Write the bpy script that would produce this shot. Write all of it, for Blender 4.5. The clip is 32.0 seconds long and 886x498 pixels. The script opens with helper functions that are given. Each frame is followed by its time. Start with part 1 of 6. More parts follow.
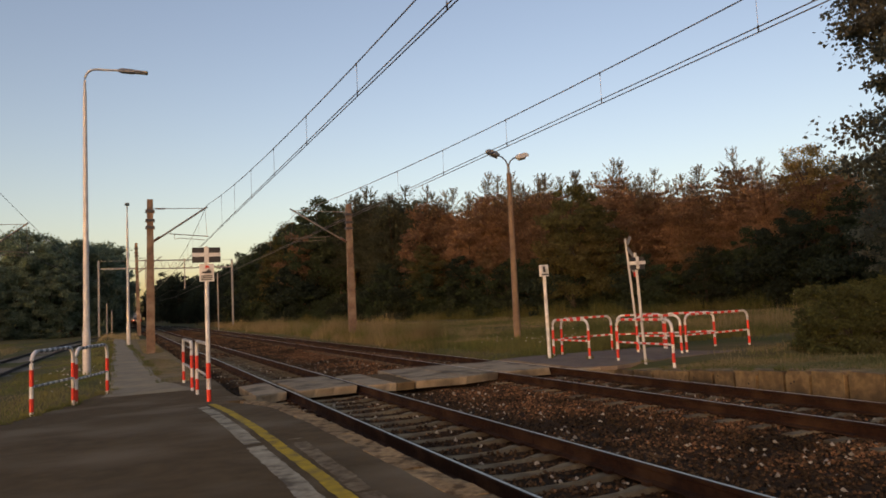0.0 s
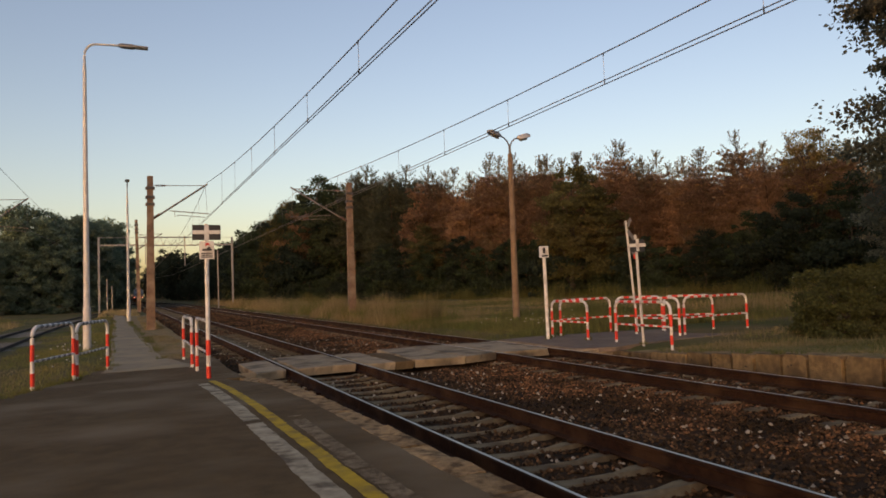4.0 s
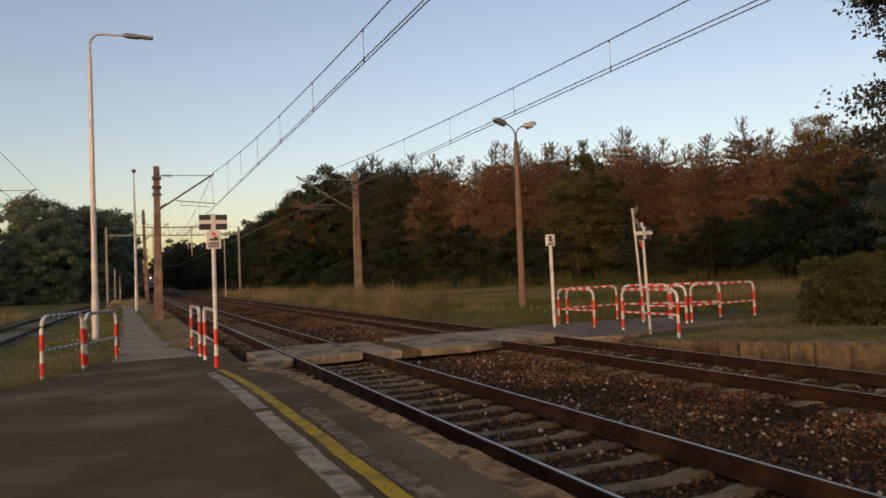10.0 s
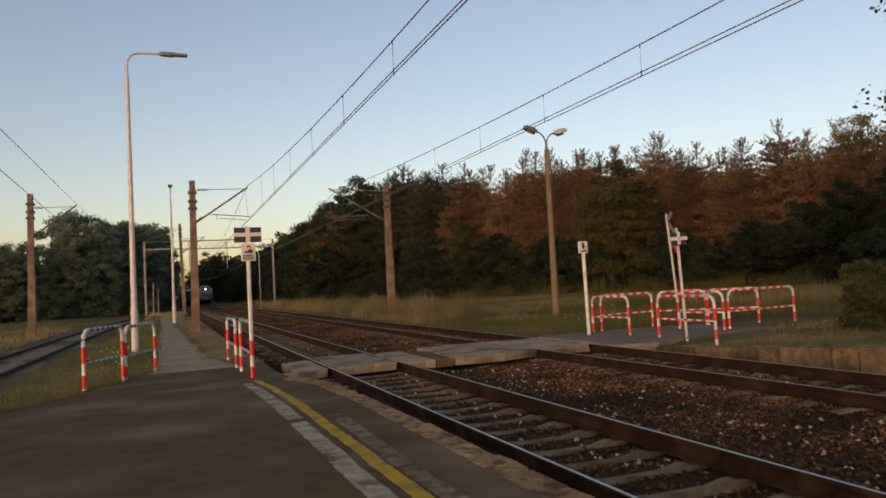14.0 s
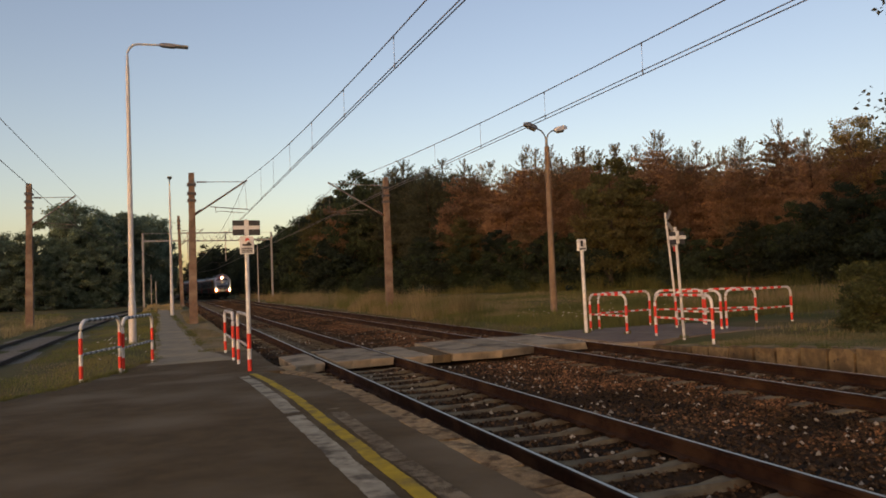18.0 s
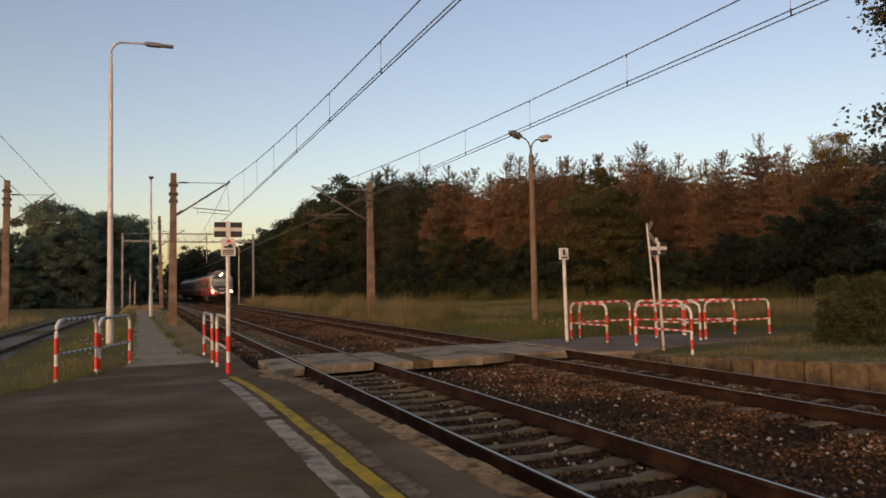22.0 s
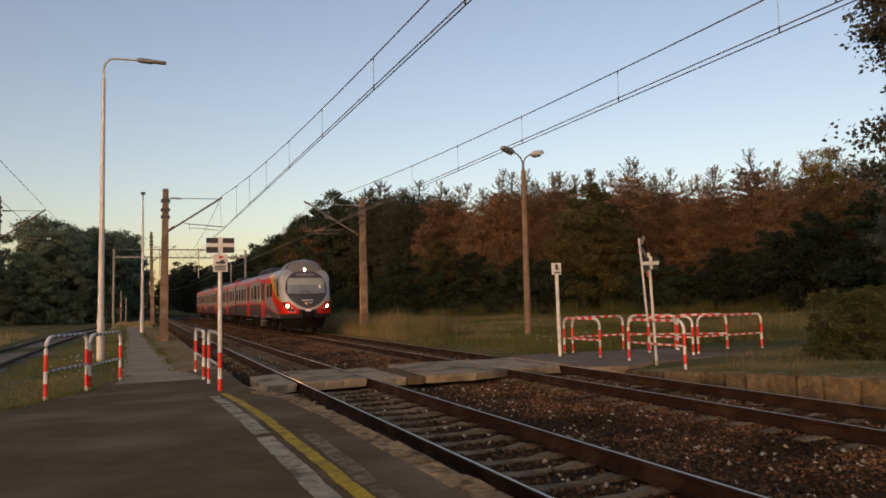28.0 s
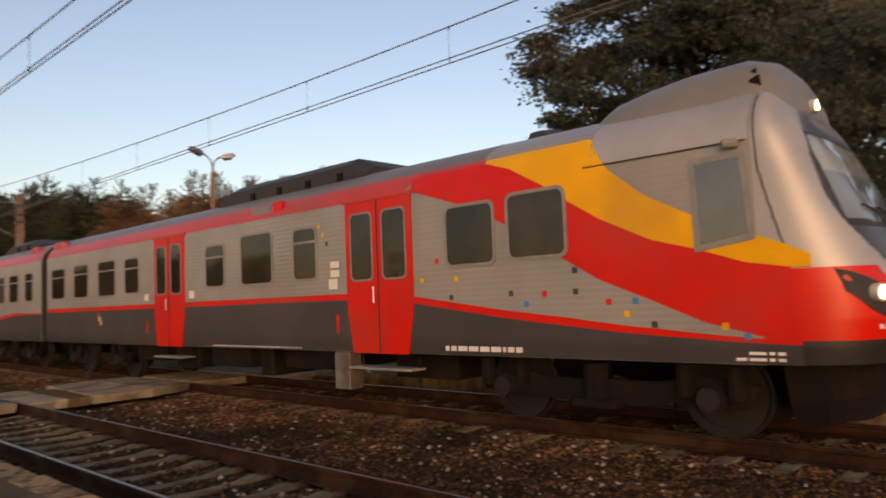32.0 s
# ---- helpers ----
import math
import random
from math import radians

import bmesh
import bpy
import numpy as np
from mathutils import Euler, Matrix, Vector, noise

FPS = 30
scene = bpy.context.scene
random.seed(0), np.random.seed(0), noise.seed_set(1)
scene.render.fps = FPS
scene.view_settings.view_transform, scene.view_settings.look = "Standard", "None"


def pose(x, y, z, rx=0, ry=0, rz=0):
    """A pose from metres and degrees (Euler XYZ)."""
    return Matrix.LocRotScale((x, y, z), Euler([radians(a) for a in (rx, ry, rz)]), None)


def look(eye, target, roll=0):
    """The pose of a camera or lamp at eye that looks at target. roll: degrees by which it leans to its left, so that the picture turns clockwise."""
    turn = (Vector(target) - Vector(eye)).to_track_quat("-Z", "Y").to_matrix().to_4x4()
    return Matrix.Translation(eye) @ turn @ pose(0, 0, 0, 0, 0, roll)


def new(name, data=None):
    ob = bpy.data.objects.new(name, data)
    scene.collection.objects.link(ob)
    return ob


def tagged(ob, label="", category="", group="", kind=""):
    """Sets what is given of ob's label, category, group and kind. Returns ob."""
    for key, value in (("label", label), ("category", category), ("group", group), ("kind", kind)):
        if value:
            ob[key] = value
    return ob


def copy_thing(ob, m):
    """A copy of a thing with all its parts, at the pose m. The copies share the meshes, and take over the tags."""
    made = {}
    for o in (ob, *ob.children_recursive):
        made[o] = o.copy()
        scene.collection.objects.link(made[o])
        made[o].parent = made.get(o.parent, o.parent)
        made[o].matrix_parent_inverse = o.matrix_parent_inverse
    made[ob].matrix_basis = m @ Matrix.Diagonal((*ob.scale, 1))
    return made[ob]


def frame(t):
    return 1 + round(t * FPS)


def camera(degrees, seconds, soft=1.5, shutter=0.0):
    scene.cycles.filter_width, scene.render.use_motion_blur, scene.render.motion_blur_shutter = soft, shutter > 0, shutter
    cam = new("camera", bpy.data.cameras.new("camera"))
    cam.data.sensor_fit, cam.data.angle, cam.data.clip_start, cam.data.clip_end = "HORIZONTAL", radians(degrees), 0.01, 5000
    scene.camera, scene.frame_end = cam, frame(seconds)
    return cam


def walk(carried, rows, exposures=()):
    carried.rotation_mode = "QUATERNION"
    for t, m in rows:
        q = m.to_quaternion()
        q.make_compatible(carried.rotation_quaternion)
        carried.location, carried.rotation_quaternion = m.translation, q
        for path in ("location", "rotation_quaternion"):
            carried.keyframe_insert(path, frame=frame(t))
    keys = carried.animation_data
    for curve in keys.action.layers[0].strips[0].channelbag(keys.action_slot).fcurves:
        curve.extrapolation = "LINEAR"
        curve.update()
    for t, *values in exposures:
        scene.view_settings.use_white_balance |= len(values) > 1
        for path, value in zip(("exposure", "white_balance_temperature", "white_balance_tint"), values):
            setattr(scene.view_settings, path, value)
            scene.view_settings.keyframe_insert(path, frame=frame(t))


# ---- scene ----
cam = camera(63.53, 32.0, soft=1.7, shutter=0.22)

PATH = [
    (0.0, pose(0.025, 0.000, 1.619, 94.518, 2.641, -23.925)),
    (0.5, pose(0.025, 0.000, 1.619, 94.173, 2.243, -23.924)),
    (1.0, pose(0.025, 0.000, 1.619, 93.904, 2.071, -24.262)),
    (1.5, pose(0.025, 0.000, 1.619, 93.845, 1.705, -23.750)),
    (2.0, pose(0.025, 0.000, 1.619, 94.009, 1.590, -23.657)),
    (2.5, pose(0.025, 0.000, 1.619, 93.843, 1.660, -22.950)),
    (3.0, pose(0.025, 0.000, 1.619, 94.233, 1.443, -22.935)),
    (3.5, pose(0.025, 0.000, 1.619, 93.783, 1.756, -23.343)),
    (4.0, pose(0.025, 0.000, 1.619, 92.924, 2.001, -23.959)),
    (4.5, pose(0.025, 0.000, 1.619, 92.645, 2.010, -24.101)),
    (6.5, pose(0.025, 0.000, 1.619, 91.822, 1.109, -24.263)),
    (7.0, pose(0.025, 0.000, 1.619, 91.552, 1.470, -24.432)),
    (7.5, pose(0.025, 0.000, 1.619, 91.736, 1.923, -24.307)),
    (8.0, pose(0.025, 0.000, 1.619, 92.109, 2.021, -23.708)),
    (8.5, pose(0.025, 0.000, 1.619, 92.471, 1.778, -23.458)),
    (9.0, pose(0.025, 0.000, 1.619, 92.127, 1.898, -23.541)),
    (9.5, pose(0.025, 0.000, 1.619, 92.118, 1.909, -23.726)),
    (10.0, pose(0.025, 0.000, 1.619, 92.037, 2.226, -23.454)),
    (10.5, pose(0.025, 0.000, 1.619, 92.406, 2.256, -23.320)),
    (11.0, pose(0.025, 0.000, 1.619, 92.814, 2.007, -23.380)),
    (11.5, pose(0.025, 0.000, 1.619, 92.229, 1.619, -23.180)),
    (12.0, pose(0.025, 0.000, 1.619, 92.945, 1.532, -22.726)),
    (12.5, pose(0.025, 0.000, 1.619, 92.700, 2.077, -22.129)),
    (13.0, pose(0.025, 0.000, 1.619, 92.871, 1.716, -21.427)),
    (13.5, pose(0.025, 0.000, 1.619, 92.670, 2.409, -21.437)),
    (14.0, pose(0.025, 0.000, 1.619, 92.881, 3.006, -20.859)),
    (14.5, pose(0.025, 0.000, 1.619, 92.711, 3.088, -21.108)),
    (16.5, pose(0.025, 0.000, 1.619, 92.572, 2.518, -20.154)),
    (17.0, pose(0.025, 0.000, 1.619, 92.560, 2.295, -20.577)),
    (17.5, pose(0.025, 0.000, 1.619, 92.160, 2.720, -20.595)),
    (18.0, pose(0.025, 0.000, 1.619, 92.531, 2.208, -21.006)),
    (18.5, pose(0.025, 0.000, 1.619, 93.443, 1.811, -21.384)),
    (19.0, pose(0.025, 0.000, 1.619, 93.127, 1.772, -21.387)),
    (19.5, pose(0.025, 0.000, 1.619, 93.497, 1.745, -20.924)),
    (20.0, pose(0.025, 0.000, 1.619, 93.369, 1.224, -21.301)),
    (20.5, pose(0.025, 0.000, 1.619, 93.006, 1.703, -21.874)),
    (21.0, pose(0.025, 0.000, 1.619, 92.881, 1.680, -22.714)),
    (21.5, pose(0.025, 0.000, 1.619, 92.576, 1.867, -22.685)),
    (22.0, pose(0.025, 0.000, 1.619, 92.985, 1.112, -22.441)),
    (22.5, pose(0.025, 0.000, 1.619, 92.809, 2.192, -22.848)),
    (23.0, pose(0.025, 0.000, 1.619, 92.959, 2.211, -22.722)),
    (23.5, pose(0.025, 0.000, 1.619, 92.934, 1.213, -22.621)),
    (24.0, pose(0.025, 0.000, 1.619, 93.166, 1.518, -22.652)),
    (24.5, pose(0.025, 0.000, 1.619, 93.638, 2.198, -22.437)),
    (25.0, pose(0.025, 0.000, 1.619, 93.793, 1.738, -23.044)),
    (25.5, pose(0.025, 0.000, 1.619, 93.378, 1.866, -22.974)),
    (27.5, pose(0.025, 0.000, 1.619, 93.776, 0.916, -22.809)),
    (28.0, pose(0.025, 0.000, 1.619, 94.197, 1.270, -23.008)),
    (28.5, pose(0.025, 0.000, 1.619, 93.830, 1.338, -23.242)),
    (29.0, pose(0.025, 0.000, 1.619, 94.250, 1.183, -23.273)),
    (29.5, pose(0.035, -0.006, 1.620, 93.924, 1.455, -24.029)),
    (30.0, pose(0.040, -0.013, 1.620, 93.717, 1.441, -24.489)),
    (30.5, pose(0.055, -0.019, 1.620, 93.829, 1.543, -25.813)),
    (31.0, pose(0.071, -0.028, 1.618, 93.950, 1.620, -27.980)),
    (31.2, pose(0.081, -0.037, 1.620, 93.900, 1.620, -29.650)),
    (31.5, pose(0.099, -0.053, 1.623, 93.815, 1.350, -33.638)),
    (31.7, pose(0.122, -0.071, 1.632, 93.800, 1.720, -38.360)),
    (31.8, pose(0.134, -0.080, 1.638, 93.900, 1.850, -40.780)),
    (31.9, pose(0.146, -0.090, 1.643, 93.980, 2.000, -43.810)),
    (32.0, pose(0.158, -0.099, 1.648, 93.914, 2.322, -47.008)),
]
walk(cam, PATH, [(0.0, 1.24, 9400, 33), (31.0, 1.22, 9400, 33), (31.5, 1.14, 9400, 33), (32.0, 1.40, 9400, 33)])

# ---- world, sun, exposure ----
world = bpy.data.worlds.new("dusk_sky")
scene.world = world
world.use_nodes = True
wn, wl = world.node_tree.nodes, world.node_tree.links
sky = wn.new("ShaderNodeTexSky")
sky.sky_type = 'NISHITA'
sky.sun_disc = False
SUN_EL, SUN_AZ = radians(5.5), radians(226.0)
sky.sun_elevation = SUN_EL
sky.sun_rotation = SUN_AZ
sky.altitude, sky.air_density, sky.dust_density, sky.ozone_density = 200, 1.0, 1.65, 2.45
wn["Background"].inputs["Strength"].default_value = 0.15
wl.new(sky.outputs["Color"], wn["Background"].inputs["Color"])

sun = new("evening_sun", bpy.data.lights.new("evening_sun", 'SUN'))
sun.data.energy, sun.data.angle, sun.data.color = 0.45, radians(50.0), (1.0, 0.735, 0.53)
_sd = Vector((math.sin(SUN_AZ) * math.cos(SUN_EL), math.cos(SUN_AZ) * math.cos(SUN_EL), math.sin(SUN_EL)))
sun.matrix_world = look(_sd * 50, (0, 0, 0))


# ---- materials ----
def surf(name, c1, c2, scale=3.0, rough=0.85, metal=0.0, bump=0.3, bscale=40.0, stain=None, sscale=0.6,
         rand=0.0, emit=None, strength=0.0, spec=0.5, island=False):
    """A surface with two scales of colour noise, stains and fine relief."""
    m = bpy.data.materials.new(name)
    m.use_nodes = True
    n, l = m.node_tree.nodes, m.node_tree.links
    b = n["Principled BSDF"]
    co = n.new("ShaderNodeTexCoord")
    t1 = n.new("ShaderNodeTexNoise")
    t1.inputs["Scale"].default_value, t1.inputs["Detail"].default_value = scale, 8.0
    l.new(co.outputs["Object"], t1.inputs["Vector"])
    ramp = n.new("ShaderNodeMapRange")
    ramp.inputs["From Min"].default_value, ramp.inputs["From Max"].default_value = 0.33, 0.67
    l.new(t1.outputs["Fac"], ramp.inputs["Value"])
    mix = n.new("ShaderNodeMix")
    mix.data_type = 'RGBA'
    mix.inputs["A"].default_value, mix.inputs["B"].default_value = (*c1, 1), (*c2, 1)
    l.new(ramp.outputs["Result"], mix.inputs["Factor"])
    col = mix.outputs["Result"]
    if stain:
        t2 = n.new("ShaderNodeTexNoise")
        t2.inputs["Scale"].default_value, t2.inputs["Detail"].default_value = sscale, 5.0
        l.new(co.outputs["Object"], t2.inputs["Vector"])
        r2 = n.new("ShaderNodeMapRange")
        r2.inputs["From Min"].default_value, r2.inputs["From Max"].default_value = 0.48, 0.66
        l.new(t2.outputs["Fac"], r2.inputs["Value"])
        m2 = n.new("ShaderNodeMix")
        m2.data_type = 'RGBA'
        m2.inputs["B"].default_value = (*stain, 1)
        l.new(r2.outputs["Result"], m2.inputs["Factor"])
        l.new(col, m2.inputs["A"])
        col = m2.outputs["Result"]
    if rand:
        if island:
            rsrc = n.new("ShaderNodeNewGeometry").outputs["Random Per Island"]
        else:
            rsrc = n.new("ShaderNodeObjectInfo").outputs["Random"]
        mr = n.new("ShaderNodeMapRange")
        mr.inputs["To Min"].default_value, mr.inputs["To Max"].default_value = 1 - rand, 1 + rand
        l.new(rsrc, mr.inputs["Value"])
        hs = n.new("ShaderNodeHueSaturation")
        l.new(mr.outputs["Result"], hs.inputs["Value"])
        l.new(col, hs.inputs["Color"])
        col = hs.outputs["Color"]
    l.new(col, b.inputs["Base Color"])
    b.inputs["Roughness"].default_value = rough
    b.inputs["Metallic"].default_value = metal
    b.inputs["Specular IOR Level"].default_value = spec
    if bump:
        t3 = n.new("ShaderNodeTexNoise")
        t3.inputs["Scale"].default_value, t3.inputs["Detail"].default_value = bscale, 6.0
        l.new(co.outputs["Object"], t3.inputs["Vector"])
        bp = n.new("ShaderNodeBump")
        bp.inputs["Strength"].default_value, bp.inputs["Distance"].default_value = bump, 0.02
        l.new(t3.outputs["Fac"], bp.inputs["Height"])
        l.new(bp.outputs["Normal"], b.inputs["Normal"])
    if emit:
        b.inputs["Emission Color"].default_value = (*emit, 1)
        b.inputs["Emission Strength"].default_value = strength
    return m


ASPHALT = surf("asphalt", (0.128, 0.083, 0.041), (0.088, 0.057, 0.028), 5.0, 0.92, 0, 0.35, 130, (0.170, 0.124, 0.076), 0.62, spec=0.1)
PATHMAT = surf("worn_asphalt_path", (0.2992, 0.2464, 0.1707), (0.227, 0.1848, 0.1267), 4.0, 0.92, 0, 0.4, 90, (0.3441, 0.2728, 0.1742), 0.8, spec=0.1)
FARPATH = surf("grey_path_asphalt", (0.20, 0.152, 0.118), (0.15, 0.115, 0.09), 4.0, 0.92, 0, 0.4, 90, (0.22, 0.17, 0.125), 0.8, spec=0.1)
CONCRETE = surf("weathered_concrete", (0.3659, 0.2835, 0.1879), (0.2651, 0.207, 0.1378), 4.0, 0.9, 0, 0.5, 60, (0.1188, 0.0945, 0.06682), 1.3, 0.12, spec=0.1)
EDGE = surf("old_edge_concrete", (0.3916, 0.2508, 0.125), (0.2306, 0.1452, 0.07392), 16.0, 0.95, 0, 1.0, 38, (0.1126, 0.066, 0.03168), 7.0, 0.25, spec=0.15)
WALLC = surf("retaining_concrete", (0.218, 0.1517, 0.08128), (0.129, 0.09184, 0.05128), 11.0, 0.95, 0, 1.0, 34, (0.09279, 0.0656, 0.0387), 3.4, 0.22, spec=0.15)
SLEEPER = surf("concrete_sleeper", (0.212, 0.172, 0.106), (0.136, 0.110, 0.069), 6.0, 0.95, 0, 0.5, 60, (0.093, 0.068, 0.041), 2.0, 0.25, spec=0.2)
RUST = surf("rusty_rail_side", (0.038, 0.015, 0.007), (0.021, 0.009, 0.005), 18.0, 0.9, 0.0, 0.4, 150, (0.065, 0.031, 0.015), 2.0, spec=0.15)
RAILTOP = surf("polished_rail_head", (0.46, 0.40, 0.33), (0.34, 0.29, 0.24), 25.0, 0.30, 0.9, 0.05, 200)
DARKRAIL = surf("dark_siding_rail", (0.06, 0.035, 0.025), (0.03, 0.02, 0.016), 12.0, 0.75, 0.2, 0.3, 120)
BALLAST = surf("ballast_bed", (0.066, 0.034, 0.015), (0.030, 0.017, 0.009), 14.0, 0.97, 0, 1.0, 55, (0.021, 0.014, 0.008), 0.7, spec=0.1)
SIDINGBED = surf("grey_siding_ballast", (0.26, 0.21, 0.155), (0.15, 0.12, 0.09), 11.0, 0.97, 0, 1.0, 45, (0.20, 0.165, 0.12), 1.6, spec=0.1)
STONES = surf("ballast_stone", (0.103, 0.057, 0.028), (0.055, 0.032, 0.017), 3.0, 0.97, 0, 0.3, 80, (0.026, 0.018, 0.011), 0.5, 0.7, island=True, spec=0.1)
GOLDSTONE = surf("rusty_ballast_stone", (0.275, 0.128, 0.060), (0.155, 0.075, 0.036), 3.0, 0.97, 0, 0.3, 80, (0.048, 0.027, 0.012), 0.5, 0.7, island=True, spec=0.1)
STONEPALE = surf("pale_ballast_stone", (0.459, 0.394, 0.298), (0.293, 0.244, 0.180), 5.0, 0.9, 0, 0.3, 80, None, 1, 0.3, island=True)
SOIL = surf("grassy_soil", (0.105, 0.095, 0.040), (0.16, 0.118, 0.060), 1.2, 0.97, 0, 0.8, 30, (0.078, 0.088, 0.030), 0.3, spec=0.05)
DRYSOIL = surf("dry_grassy_soil", (0.21, 0.165, 0.075), (0.145, 0.125, 0.052), 1.6, 0.97, 0, 0.8, 30, (0.11, 0.115, 0.042), 0.5, spec=0.05)
TANSOIL = surf("dry_sandy_soil", (0.30, 0.215, 0.120), (0.205, 0.150, 0.082), 2.2, 0.97, 0, 0.9, 35, (0.15, 0.130, 0.060), 1.1, spec=0.05)
YELLOW = surf("worn_yellow_line", (0.525, 0.34, 0.0315), (0.378, 0.245, 0.027), 9.0, 0.85, 0, 0.4, 120, (0.2205, 0.15, 0.045), 3.5, spec=0.15)
WHITELINE = surf("worn_white_line", (0.441, 0.385, 0.272), (0.273, 0.235, 0.168), 8.0, 0.9, 0, 0.5, 110, (0.126, 0.100, 0.068), 5.0, spec=0.15)
WHITEP = surf("white_paint", (0.74, 0.73, 0.70), (0.62, 0.61, 0.58), 9.0, 0.5, 0, 0.1, 80, (0.45, 0.42, 0.38), 5.0)
REDP = surf("red_paint", (0.80, 0.045, 0.022), (0.66, 0.036, 0.02), 9.0, 0.5, 0, 0.1, 80)
GALV = surf("pale_galvanised_steel", (0.62, 0.60, 0.57), (0.50, 0.48, 0.46), 7.0, 0.55, 0.25, 0.1, 80)
LAMPGREY = surf("grey_lamp_housing", (0.20, 0.20, 0.20), (0.14, 0.14, 0.14), 9.0, 0.5, 0.3, 0.05, 50)
MAST = surf("rusty_brown_mast", (0.20, 0.125, 0.085), (0.13, 0.085, 0.06), 5.0, 0.8, 0.15, 0.3, 60, (0.27, 0.20, 0.15), 1.5)
POLEB = surf("brown_concrete_post", (0.22, 0.15, 0.10), (0.16, 0.105, 0.07), 4.0, 0.9, 0, 0.3, 60)
BRACKET = surf("weathered_bracket_steel", (0.20, 0.175, 0.155), (0.14, 0.12, 0.108), 9.0, 0.65, 0.3, 0.1, 60)
STEEL = surf("dark_steel", (0.10, 0.09, 0.085), (0.065, 0.06, 0.058), 12.0, 0.6, 0.5, 0.1, 80)
WIRE = surf("copper_wire", (0.20, 0.185, 0.175), (0.15, 0.14, 0.132), 4.0, 0.55, 0.5, 0.0)
INSUL = surf("brown_insulator", (0.13, 0.06, 0.035), (0.09, 0.04, 0.025), 9.0, 0.3, 0, 0.0)
BLACKP = surf("black_sign_face", (0.025, 0.024, 0.024), (0.035, 0.033, 0.032), 9.0, 0.55, 0, 0.05, 50)
HOLE = surf("dark_hole", (0.012, 0.010, 0.008), (0.02, 0.016, 0.012), 9.0, 0.95, 0, 0.2)
SIGNGREY = surf("sign_back", (0.30, 0.29, 0.28), (0.24, 0.23, 0.22), 9.0, 0.5, 0.4, 0.05, 50)
BARK = surf("pine_bark", (0.15, 0.085, 0.05), (0.09, 0.055, 0.035), 6.0, 0.95, 0, 0.7, 30)
BARKD = surf("dark_bark", (0.07, 0.055, 0.04), (0.045, 0.035, 0.026), 6.0, 0.95, 0, 0.7, 30)


def leaf(name, c1, c2, c3):
    m = surf(name, c1, c2, 0.35, 0.75, 0, 0.0, 10, c3, 0.16, 0.24, island=True, spec=0.2)
    b = m.node_tree.nodes["Principled BSDF"]
    n, l = m.node_tree.nodes, m.node_tree.links
    tr, mx = n.new("ShaderNodeBsdfTranslucent"), n.new("ShaderNodeMixShader")
    oi, mr, hs = n.new("ShaderNodeObjectInfo"), n.new("ShaderNodeMapRange"), n.new("ShaderNodeHueSaturation")
    mr.inputs["To Min"].default_value, mr.inputs["To Max"].default_value = 0.72, 1.30
    l.new(oi.outputs["Random"], mr.inputs["Value"])
    l.new(mr.outputs["Result"], hs.inputs["Value"])
    l.new(b.inputs["Base Color"].links[0].from_socket, hs.inputs["Color"])
    l.new(hs.outputs["Color"], b.inputs["Base Color"])
    l.new(hs.outputs["Color"], tr.inputs["Color"])
    mx.inputs[0].default_value = 0.42
    l.new(b.outputs[0], mx.inputs[1])
    l.new(tr.outputs[0], mx.inputs[2])
    l.new(mx.outputs[0], n["Material Output"].inputs["Surface"])
    return m


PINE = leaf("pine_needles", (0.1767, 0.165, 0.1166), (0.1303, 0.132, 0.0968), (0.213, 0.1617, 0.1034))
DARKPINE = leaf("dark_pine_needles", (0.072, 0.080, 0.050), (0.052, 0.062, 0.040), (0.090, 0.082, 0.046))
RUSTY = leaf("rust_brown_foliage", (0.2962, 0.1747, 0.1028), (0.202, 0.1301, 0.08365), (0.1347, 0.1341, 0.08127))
BUSH = leaf("green_bush_foliage", (0.03086, 0.0468, 0.02129), (0.02415, 0.03744, 0.01802), (0.04159, 0.04836, 0.02293))
ELDER = leaf("olive_bush_foliage", (0.0885, 0.09842, 0.03552), (0.064, 0.07548, 0.02812), (0.1062, 0.0925, 0.03552))
GREEN = leaf("broadleaf_green", (0.04427, 0.06708, 0.03276), (0.03354, 0.05304, 0.02785), (0.05635, 0.06708, 0.0344))
# leaf green paled and greyed to carry the haze of distance
HAZEGREEN = leaf("pale_green_foliage", (0.1699, 0.233, 0.1559), (0.1334, 0.1893, 0.1273), (0.1903, 0.2163, 0.1443))
OLIVE = leaf("olive_foliage", (0.1078, 0.1017, 0.03989), (0.07758, 0.07956, 0.03254), (0.1455, 0.09945, 0.04199))
DARKGREEN = leaf("dark_green_foliage", (0.03086, 0.0468, 0.02948), (0.02281, 0.03744, 0.02457), (0.04025, 0.04992, 0.02785))
TALL = leaf("tall_tree_foliage", (0.1137, 0.13, 0.09885), (0.08123, 0.09833, 0.07647), (0.1521, 0.1364, 0.09326))
BIRCH = leaf("yellowing_birch_foliage", (0.323, 0.221, 0.085), (0.238, 0.17, 0.068), (0.153, 0.136, 0.051))
DRYGRASS = leaf("dry_grass", (0.3872, 0.2992, 0.1584), (0.2904, 0.22, 0.11), (0.1848, 0.1584, 0.0704))
LAWN = leaf("meadow_grass", (0.1394, 0.1514, 0.0462), (0.1901, 0.1628, 0.05729), (0.1014, 0.1232, 0.03696))
SEAMMAT = surf("patched_seam", (0.200, 0.145, 0.090), (0.105, 0.073, 0.041), 16.0, 0.95, 0, 0.9, 60, (0.273, 0.210, 0.131), 7.0, spec=0.15)
